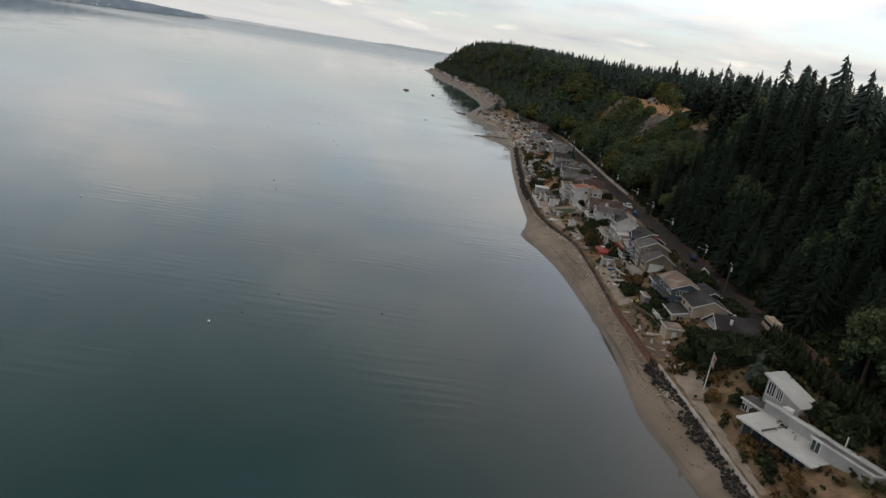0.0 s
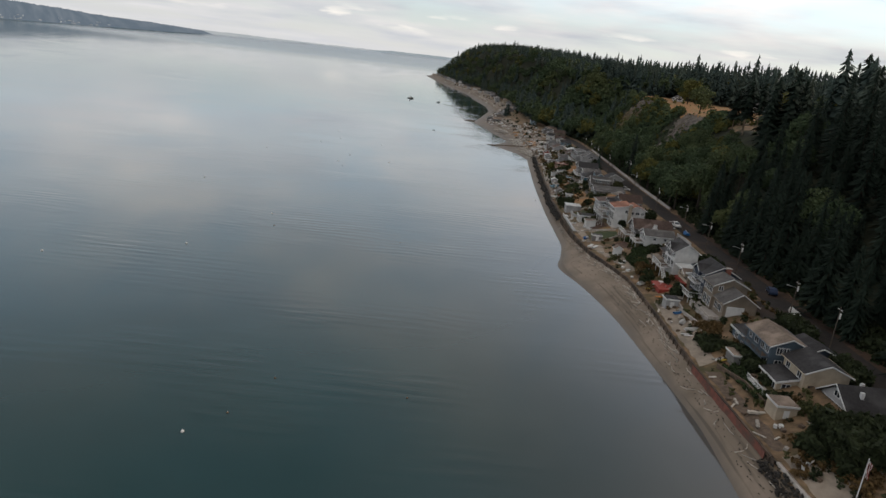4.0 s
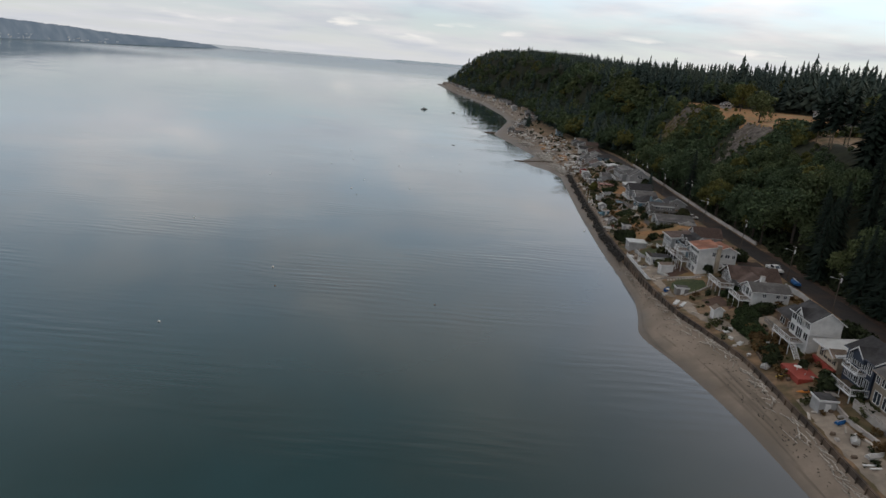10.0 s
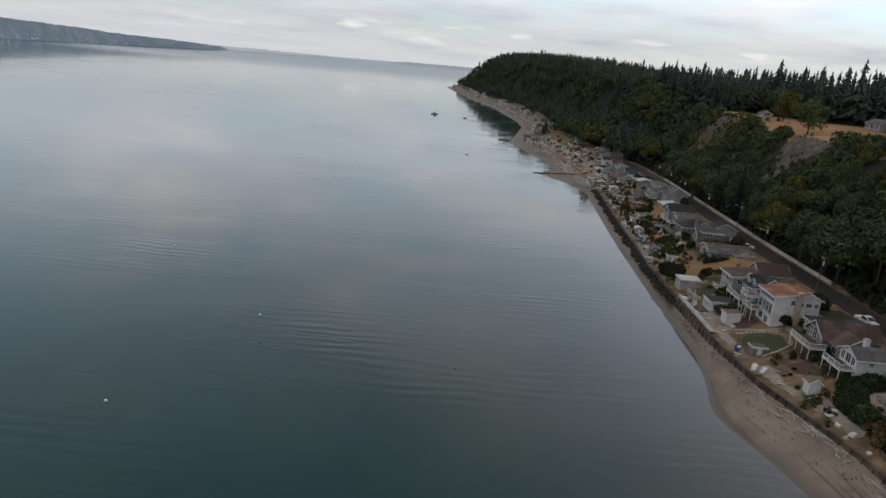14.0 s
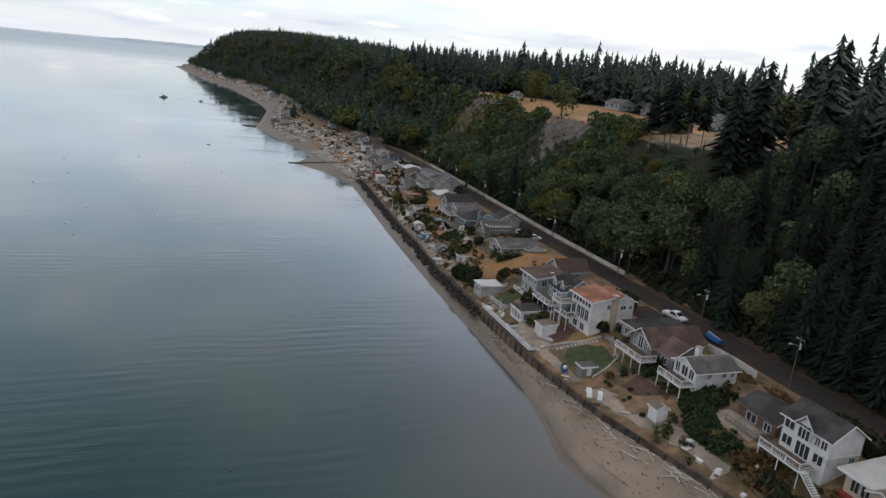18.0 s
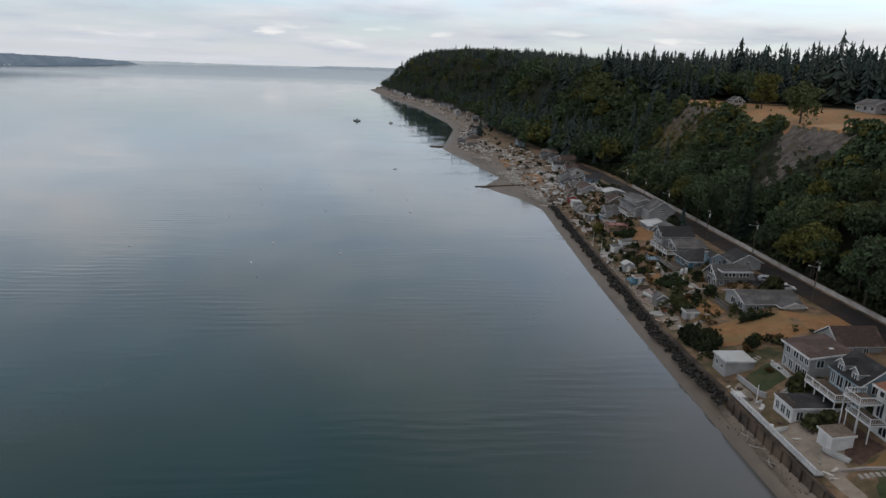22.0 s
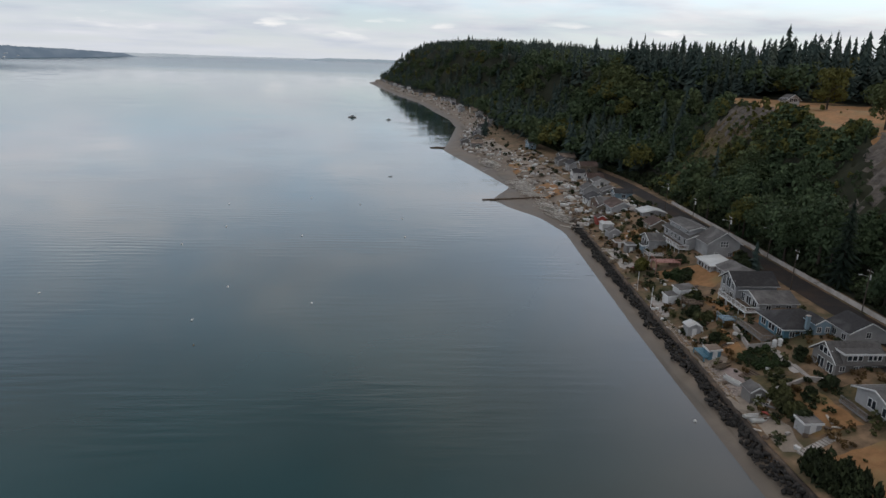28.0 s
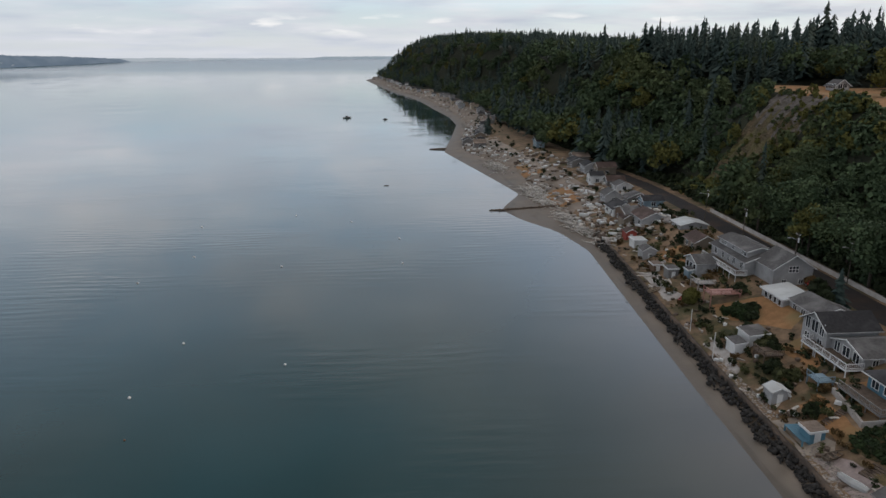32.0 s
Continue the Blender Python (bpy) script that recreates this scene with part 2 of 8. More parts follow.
SAND = sand_material()
SOIL = mat("soil", (0.270, 0.172, 0.100), (0.105, 0.072, 0.043), scale=0.42, rough=0.95, bump=0.6, bscale=2, third=(0.080, 0.070, 0.033), tscale=0.19)
ROUGH = mat("rough_grass", (0.150, 0.105, 0.048), (0.055, 0.052, 0.024), scale=0.9, rough=0.95, bump=0.8, bscale=4, third=(0.048, 0.050, 0.022), tscale=0.25)
LITTER = mat("leaf_litter", (0.095, 0.055, 0.035), (0.04, 0.028, 0.02), scale=0.8, rough=1.0, bump=0.5, bscale=4)
DRY = mat("dry_grass", (0.3456, 0.178, 0.0768), (0.2268, 0.118, 0.04992), scale=0.6, rough=0.95, bump=0.6, bscale=3, third=(0.216, 0.15, 0.0672), tscale=0.15)
LAWN = mat("lawn_grass", (0.058, 0.074, 0.028), (0.034, 0.044, 0.018), scale=0.9, rough=0.95, bump=0.5, bscale=4, third=(0.085, 0.082, 0.036), tscale=0.2)
FLOOR = mat("forest_floor", (0.035, 0.036, 0.018), (0.016, 0.018, 0.010), scale=0.2, rough=1.0, bump=0.8, bscale=0.8)
BLUFF = mat("bare_bluff", (0.1803, 0.1518, 0.1316), (0.07728, 0.06578, 0.05566), scale=0.42, rough=1.0, bump=1.0, bscale=0.5, third=(0.103, 0.08602, 0.06072), tscale=0.16)
SLIP = mat("slip_earth", (0.154, 0.1089, 0.06256), (0.06587, 0.05392, 0.02932), scale=0.35, rough=1.0, bump=0.8, bscale=1.2, third=(0.1169, 0.1037, 0.0391), tscale=0.12)
TARMAC = mat("asphalt", (0.03132, 0.0255, 0.02256), (0.02052, 0.017, 0.01536), scale=0.8, rough=0.9, bump=0.2, bscale=8, third=(0.04752, 0.03, 0.02112), tscale=0.12)
CONC = mat("concrete", (0.4536, 0.41, 0.3696), (0.324, 0.29, 0.2592), scale=0.6, rough=0.9, bump=0.3, bscale=5, third=(0.2592, 0.225, 0.192), tscale=0.25)
ROCK = mat("riprap_rock", (0.04698, 0.04134, 0.03621), (0.01944, 0.01716, 0.01496), scale=1.6, rough=0.9, bump=0.6, bscale=5, random=0.35)
ROCKS = mat("riprap_stones", (0.04698, 0.04134, 0.03621), (0.01944, 0.01716, 0.01496), scale=1.6, rough=0.9, bump=0.6, bscale=5, island=0.35)
COBBLE = mat("pale_cobbles", (0.3672, 0.31, 0.2592), (0.216, 0.18, 0.1488), scale=1.2, rough=0.9, bump=0.4, island=0.3)
LOG = mat("driftwood", (0.52, 0.47, 0.41), (0.30, 0.26, 0.21), scale=2.0, rough=0.9, bump=0.4, bscale=8, random=0.3)
LOGS = mat("driftwood_pile", (0.56, 0.52, 0.46), (0.33, 0.29, 0.25), scale=2.0, rough=0.9, bump=0.4, bscale=8, island=0.35)
TIMBER = mat("weathered_timber", (0.162, 0.115, 0.0816), (0.081, 0.058, 0.0432), scale=1.6, rough=0.9, bump=0.4, bscale=7)
BULK = mat("tarred_bulkhead_timber", (0.081, 0.06, 0.04512), (0.0378, 0.029, 0.02304), scale=0.8, rough=0.9, bump=0.5, bscale=4, third=(0.1296, 0.09, 0.0624), tscale=0.25)
POLE = mat("pole_wood", (0.12, 0.095, 0.075), (0.07, 0.055, 0.045), scale=2, rough=0.9, bump=0.3)
BARK = mat("bark", (0.085, 0.065, 0.05), (0.04, 0.032, 0.026), scale=2.5, rough=1.0, bump=0.8)
# same needles twice: darker for near trees, then lighter and bluer as distance haze
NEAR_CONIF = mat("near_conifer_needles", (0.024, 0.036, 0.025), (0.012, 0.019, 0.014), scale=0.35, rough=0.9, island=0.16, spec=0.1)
HAZED_CONIF = mat("hazed_conifer_needles", (0.056, 0.078, 0.066), (0.034, 0.050, 0.044), scale=0.35, rough=0.9, island=0.16, spec=0.1, third=(0.0667, 0.0805, 0.0594), tscale=0.06)
BROAD = mat("broadleaf_leaves", (0.080, 0.110, 0.052), (0.044, 0.065, 0.034), scale=0.12, rough=0.85, island=0.25, spec=0.15, third=(0.094, 0.108, 0.044), tscale=0.03)
GOLD = mat("turning_leaves", (0.150, 0.138, 0.040), (0.075, 0.076, 0.024), scale=0.25, rough=0.9, island=0.16, spec=0.1)
HEDGE = mat("hedge_leaves", (0.040, 0.050, 0.021), (0.018, 0.024, 0.011), scale=0.7, rough=0.9, island=0.3, spec=0.2)
SHRUB = mat("shrub_leaves", (0.085, 0.085, 0.033), (0.036, 0.040, 0.016), scale=0.6, rough=0.9, random=0.35, spec=0.2)
IVY = mat("ground_cover_leaves", (0.040, 0.060, 0.020), (0.018, 0.028, 0.011), scale=0.8, rough=0.85, island=0.35, spec=0.2)
RUST = mat("dry_shrub", (0.19, 0.118, 0.05), (0.095, 0.062, 0.03), scale=0.7, rough=0.95, random=0.3, spec=0.1)
WHITE, CREAM = paint("white", (0.70, 0.685, 0.655)), paint("cream", (0.48, 0.395, 0.295))
TRIM = paint("trim", (0.74, 0.725, 0.70))
GREY, LGREY, TAN = paint("grey", (0.215, 0.20, 0.185)), paint("light_grey", (0.375, 0.365, 0.355)), paint("tan", (0.25, 0.20, 0.15))
BLUE, NAVY, TEAL = paint("pale_blue", (0.22, 0.30, 0.345)), paint("navy", (0.045, 0.058, 0.085)), paint("teal", (0.095, 0.20, 0.255))
SLATE = paint("slate_blue", (0.085, 0.115, 0.14))
REDP, BROWN = paint("red", (0.36, 0.065, 0.045)), paint("brown", (0.16, 0.10, 0.065))
ORANGE, YELLOW, TARP = paint("orange", (0.62, 0.22, 0.04)), paint("yellow", (0.60, 0.42, 0.06)), paint("blue_tarp", (0.03, 0.18, 0.45))
R_DARK, R_GREY, R_BROWN, R_RUST, R_TAN = shingle("dark", (0.042, 0.039, 0.039)), shingle("grey", (0.115, 0.106, 0.10)), shingle("brown", (0.095, 0.062, 0.05)), shingle("rust", (0.27, 0.115, 0.07)), shingle("tan", (0.20, 0.15, 0.115))
R_WHITE = mat("white_membrane", (0.55, 0.55, 0.53), (0.42, 0.42, 0.40), scale=0.4, rough=0.55, third=(0.42, 0.4, 0.37), tscale=0.2)
BRICK = mat("brick", (0.30, 0.12, 0.085), (0.2, 0.08, 0.06), scale=4, rough=0.9)
STEEL = mat("galvanised", (0.5, 0.51, 0.52), (0.38, 0.39, 0.4), scale=3, rough=0.45, metal=0.8)
RUBBER = mat("tyre_rubber", (0.02, 0.02, 0.02), rough=0.9)
GLASS = mat("window_glass", (0.035, 0.042, 0.05), (0.02, 0.024, 0.03), scale=0.4, rough=0.06, spec=0.6)


for one in (BLUFF, SLIP):
    # gullied earth: deep relief
    for node in one.node_tree.nodes:
        if node.type == "BUMP":
            node.inputs["Distance"].default_value = 1.6


def water_material():
    ma = bpy.data.materials.new("sea_water")
    ma.use_nodes = True
    nt = ma.node_tree
    N, L = nt.nodes.new, nt.links.new

    def m(op, a, b):
        n = N("ShaderNodeMath")
        n.operation = op
        for k, v in enumerate((a, b)):
            if isinstance(v, (int, float)):
                n.inputs[k].default_value = v
            else:
                L(v, n.inputs[k])
        return n.outputs[0]

    b = nt.nodes["Principled BSDF"]
    b.inputs["Roughness"].default_value, b.inputs["IOR"].default_value = 0.05, 1.333
    pos = N("ShaderNodeNewGeometry").outputs["Position"]
    n0 = N("ShaderNodeTexNoise")
    n0.inputs["Scale"].default_value, n0.inputs["Detail"].default_value = 0.014, 4
    L(pos, n0.inputs["Vector"])
    rp = N("ShaderNodeValToRGB")
    rp.color_ramp.elements[0].position, rp.color_ramp.elements[1].position = 0.35, 0.65
    rp.color_ramp.elements[0].color, rp.color_ramp.elements[1].color = (0.0020, 0.027, 0.027, 1), (0.0045, 0.042, 0.047, 1)
    L(n0.outputs["Fac"], rp.inputs[0])
    # the base colour turns paler and greyer towards the shore
    at = N("ShaderNodeAttribute")
    at.attribute_name = "shallow"
    mx = N("ShaderNodeMixRGB")
    L(m("MULTIPLY", at.outputs["Fac"], m("ADD", 0.45, m("MULTIPLY", n0.outputs["Fac"], 0.9))), mx.inputs[0])
    L(rp.outputs[0], mx.inputs[1])
    mx.inputs[2].default_value = (0.112, 0.104, 0.096, 1)
    L(mx.outputs[0], b.inputs["Base Color"])
    # long ripple trains that come and go in patches
    mp = N("ShaderNodeMapping")
    mp.inputs["Scale"].default_value = (0.09, 0.62, 1)
    mp.inputs["Rotation"].default_value = (0, 0, radians(3))
    L(pos, mp.inputs["Vector"])
    n1 = N("ShaderNodeTexNoise")
    n1.inputs["Scale"].default_value, n1.inputs["Detail"].default_value, n1.inputs["Roughness"].default_value = 1.0, 2, 0.5
    L(mp.outputs[0], n1.inputs["Vector"])
    wv = N("ShaderNodeTexWave")
    wv.wave_type, wv.bands_direction = "BANDS", "Y"
    wv.inputs["Scale"].default_value, wv.inputs["Distortion"].default_value, wv.inputs["Detail"].default_value, wv.inputs["Detail Scale"].default_value = 0.10, 7.0, 1.0, 0.35
    L(pos, wv.inputs["Vector"])
    mp2 = N("ShaderNodeMapping")
    mp2.inputs["Scale"].default_value = (0.017, 0.03, 1)
    L(pos, mp2.inputs["Vector"])
    n2 = N("ShaderNodeTexNoise")
    n2.inputs["Scale"].default_value, n2.inputs["Detail"].default_value = 1.0, 4
    L(mp2.outputs[0], n2.inputs["Vector"])
    r2 = N("ShaderNodeMapRange")
    r2.inputs["From Min"].default_value, r2.inputs["From Max"].default_value = 0.47, 0.68
    r2.inputs["To Min"].default_value, r2.inputs["To Max"].default_value = 0.03, 0.66
    L(n2.outputs["Fac"], r2.inputs["Value"])
    mu = m("MULTIPLY", m("ADD", m("MULTIPLY", n1.outputs["Fac"], 1.0), m("MULTIPLY", wv.outputs["Fac"], 0.22)), r2.outputs[0])
    sp = N("ShaderNodeSeparateXYZ")
    L(pos, sp.inputs[0])
    far = N("ShaderNodeMapRange")
    far.inputs["From Min"].default_value, far.inputs["From Max"].default_value = 2200, 3200
    far.inputs["To Min"].default_value, far.inputs["To Max"].default_value = 0.05, 0.24
    L(sp.outputs[1], far.inputs["Value"])
    L(far.outputs[0], b.inputs["Roughness"])
    bp = N("ShaderNodeBump")
    bp.inputs["Strength"].default_value, bp.inputs["Distance"].default_value = 0.6, 0.17
    L(mu, bp.inputs["Height"])
    L(bp.outputs[0], b.inputs["Normal"])
    return ma


SEA = water_material()


# ------------------------------------------------------------------ mesh helpers
def mesh_of(bm, name, ma):
    me = bpy.data.meshes.new(name)
    bm.to_mesh(me)
    bm.free()
    for one in ma if isinstance(ma, (list, tuple)) else [ma]:
        me.materials.append(one)
    return me


def part(name, bm, ma, parent=None, label=""):
    ob = new(name, bm if isinstance(bm, bpy.types.Mesh) else mesh_of(bm, name, ma))
    if parent:
        ob.parent = parent
    if label:
        ob["label"] = label
    return ob


def thing(name, label, category, group="", m=None, kind=""):
    ob = tagged(new(name), label, category, group, kind)
    if m:
        ob.matrix_basis = m
    return ob


def add_box(bm, x0, x1, y0, y1, z0, z1):
    vs = [bm.verts.new(p) for p in ((x0, y0, z0), (x1, y0, z0), (x1, y1, z0), (x0, y1, z0), (x0, y0, z1), (x1, y0, z1), (x1, y1, z1), (x0, y1, z1))]
    for f in ((3, 2, 1, 0), (4, 5, 6, 7), (0, 1, 5, 4), (1, 2, 6, 5), (2, 3, 7, 6), (3, 0, 4, 7)):
        bm.faces.new([vs[i] for i in f])
    return vs


def box(x0, x1, y0, y1, z0, z1):
    bm = bmesh.new()
    add_box(bm, x0, x1, y0, y1, z0, z1)
    return bm


def prism(points, axis, a, b):
    """A closed prism: an outline of (u, v) drawn out from a to b along x or y."""
    bm = bmesh.new()
    put = (lambda u, v, w: (w, u, v)) if axis == "x" else (lambda u, v, w: (u, w, v))
    lo = [bm.verts.new(put(u, v, a)) for u, v in points]
    hi = [bm.verts.new(put(u, v, b)) for u, v in points]
    bm.faces.new(lo)
    bm.faces.new(hi[::-1])
    for i in range(len(points)):
        j = (i + 1) % len(points)
        bm.faces.new([lo[j], lo[i], hi[i], hi[j]])
    bmesh.ops.recalc_face_normals(bm, faces=bm.faces)
    return bm


def tube(bm, p, q, r0, r1=None, n=6):
    p, q = Vector(p), Vector(q)
    r1 = r0 if r1 is None else r1
    turn = (q - p).to_track_quat("Z", "Y").to_matrix()
    a, b = [], []
    for i in range(n):
        d = turn @ Vector((math.cos(i * math.tau / n), math.sin(i * math.tau / n), 0))
        a.append(bm.verts.new(p + d * r0))
        b.append(bm.verts.new(q + d * r1))
    for i in range(n):
        bm.faces.new([a[i], a[(i + 1) % n], b[(i + 1) % n], b[i]])
    bm.faces.new(a[::-1])
    bm.faces.new(b)


def raw(name, verts, faces, ma):
    """A mesh from numpy arrays: verts (n, 3), faces (m, 3 or 4)."""
    me = bpy.data.meshes.new(name)
    k = faces.shape[1]
    me.vertices.add(len(verts))
    me.vertices.foreach_set("co", np.ascontiguousarray(verts, dtype=np.float32).ravel())
    me.loops.add(faces.size)
    me.loops.foreach_set("vertex_index", np.ascontiguousarray(faces, dtype=np.int32).ravel())
    me.polygons.add(len(faces))
    me.polygons.foreach_set("loop_start", np.arange(0, faces.size, k, dtype=np.int32))
    me.materials.append(ma)
    me.update(calc_edges=True)
    me.validate()
    return me


# ------------------------------------------------------------------ the lie of the land
SHORE = np.array([(-200, 60), (0, 58), (77, 55.7), (96, 52.4), (125, 54.5), (140, 53.7), (170, 51.6), (180, 50.3), (195, 47.4), (204, 44.4), (210, 43.2), (218, 45.8), (233, 48.6), (280, 49.6), (315, 51.2), (345, 52.8),
                  (400, 56.6), (428, 58.6), (450, 55), (468, 46), (484, 42), (511, 54), (560, 46), (638, 32.8), (698, 42), (793, 55), (865, 55.5), (953, 48), (1110, 37), (1288, 10), (1551, -22), (1820, -52), (1900, -55), (1960, 40), (2100, 600), (5000, 4000)], float)
WALL = np.array([(-200, 64), (77, 60), (92, 59.6), (113, 58.6), (140, 57.8), (165, 58.6), (190, 58.6), (214, 53.4), (237, 52.2), (262, 52.9), (296, 54.0), (315, 55.8), (345, 57.4), (380, 59.8), (400, 61.4), (440, 64.5), (480, 66), (560, 62), (640, 46), (700, 52), (793, 66), (953, 60), (1110, 48), (1288, 22), (1551, -12), (1900, -42), (1960, 60), (2100, 640), (5000, 4040)], float)
ROAD = np.array([(-200, 87.4), (100, 85.2), (140, 85.4), (165, 86), (200, 87), (240, 88.2), (275, 88.6), (309, 89), (335, 90), (361, 91), (390, 92), (433, 93.4), (480, 95.4), (560, 92), (640, 84), (700, 80), (800, 84), (953, 78), (1110, 66), (1288, 40), (1551, -3), (1900, -37), (1960, 75), (2100, 700), (5000, 4090)], float)
TERRACE = np.array([(-200, 4.3), (200, 4.4), (230, 3.8), (262, 3.3), (300, 2.5), (345, 2.4), (400, 2.7), (440, 2.5), (5000, 2.4)], float)
CREST = np.array([(-200, 40), (250, 38), (400, 40), (600, 46), (800, 53), (1100, 66), (1300, 73), (1600, 78), (1830, 76), (1900, 62), (1960, 30), (5000, 30)], float)


def smooth_line(table):
    ys = np.arange(-200, 5000, 2.0)
    v = np.interp(ys, table[:, 0], table[:, 1])
    k = np.exp(-np.linspace(-2, 2, 9) ** 2)
    return ys, np.convolve(np.pad(v, 4, mode="edge"), k / k.sum(), mode="valid")


LINES = {n: smooth_line(t) for n, t in (("shore", SHORE), ("wall", WALL), ("road", ROAD), ("crest", CREST), ("top", TERRACE))}


def line(n, y):
    return np.interp(y, *LINES[n])


def sstep(t):
    t = np.clip(t, 0, 1)
    return t * t * (3 - 2 * t)


def wav(x, y, s):
    """A cheap rolling relief, -1 to 1."""
    return (np.sin(x / s + 1.7 * np.sin(y / s * 0.63)) + np.sin(y / s * 1.31 + 1.3 * np.sin(x / s * 0.81 + 2)) + np.sin((x + y) / s * 0.47 + 1)) / 3


def ground_z(x, y):
    x, y = np.asarray(x, float), np.asarray(y, float)
    w, v, r, c = line("shore", y), line("wall", y), line("road", y), line("crest", y)
    toe = r + 7
    sea = np.maximum(-4.0, (x - w) * 0.10)
    top = line("top", y)
    foot = np.interp(y, (-200, 200, 232, 262, 330), (3.95, 3.95, 2.7, 1.4, 1.2))
    beach = foot * np.clip((x - w) / np.maximum(v - w, 0.5), 0, 1) ** 0.85
    road = np.interp(y, (-200, 440, 560, 5000), (9.0, 9.0, 6.6, 6.6))
    yard = top + (road - 0.1 - top) * np.clip((x - v - 1.5) / np.maximum(r - v - 14.5, 4), 0, 1) + 0.1 * wav(x, y, 3.0)
    yard = np.where(y > 455, np.minimum(yard, 2.25 + (x - v) * 0.22), yard)
    gully = 14.0 * (1 + np.sin(y / 36.0 + (x - toe) / 45.0 + 0.7 * np.sin(y / 90.0))) * np.clip((y - 480) / 70, 0, 1) * np.clip((1880 - y) / 80, 0, 1)
    t = (x - toe - gully) / (36 + 42 * np.clip((y - 900) / 700, 0, 1) + 8 * wav(y, y * 0.3, 26.0) * np.clip((y - 260) / 60, 0, 1))
    hill = road + (c - road) * sstep(np.clip(t, 0, 1) * 0.92 + 0.04 * np.clip(t, 0, 1)) + 4.5 * np.clip((x - toe - 45) / 120, 0, 1) + 1.6 * wav(x, y, 11) * np.clip(t, 0, 1)
    slip, scar, _ = bare(x, y)
    hill = hill + np.where(slip | scar, 0.5 * np.sin(1.5 * y + 0.5 * np.sin(0.4 * x)) + 0.3 * np.sin(2.9 * y + 0.3 * x) - 0.9, 0)
    z = np.where(x < w, sea, np.where(x < v, beach, np.where(x < r - 6, yard, np.where(x < r - 3.6, yard + (road - yard) * sstep((x - r + 6) / 2.4), np.where(x < toe, road, hill)))))
    return z


def gz(x, y):
    return float(ground_z(x, y))


def tip_d(y):
    """How far down the slope the scar reaches."""
    return np.interp(y, (348, 353, 362, 368, 376, 386, 391), (41, 34, 31, 23, 29, 34, 41))


def bare(x, y):
    """Slips and the field on the bluff where no trees stand."""
    d = x - line("road", y) - 2.4
    wob = 3.0 * np.sin(y * 0.21) + 2.0 * np.sin(y * 0.53 + 1)
    low = 464 - 1.5 * np.clip(x - 105, 0, 18)
    rag = np.sin(1.1 * y + 0.7 * d) + 0.8 * np.sin(0.63 * y - 1.3 * d + 2) + 0.6 * np.sin(2.1 * y + 0.4 * d + 1)
    slip = (y > low + 0.5 * wob + 0.9 * rag) & (y < 466.5 + 0.6 * wob + 0.9 * rag) & (x > 101) & (x < 137 + rag)
    scar = (d > tip_d(y) + 1.5 * rag) & (d < 42.5 + 0.7 * rag) & (y > 347) & (y < 392)
    field = (d > 38 + 0.6 * wob) & (d < 98 + wob) & (y > 352 + wob) & (y < 490 + 2 * wob - 0.35 * (d - 40)) & ~((d < 62) & (y < 364))
    lower = (d > 41 + wob) & (d < 64) & (y > 298 + wob) & (y < 326)
    lane = (d > 64) & (d < 130) & (y > 296 + 0.25 * d - 20) & (y < 352)
    path = (np.abs(y - 338 - 0.3 * (d - 50)) < 12 + 0.5 * wob) & (d > 44) & (d < 100)
    field = field | path | lower | lane
    return slip, scar, field


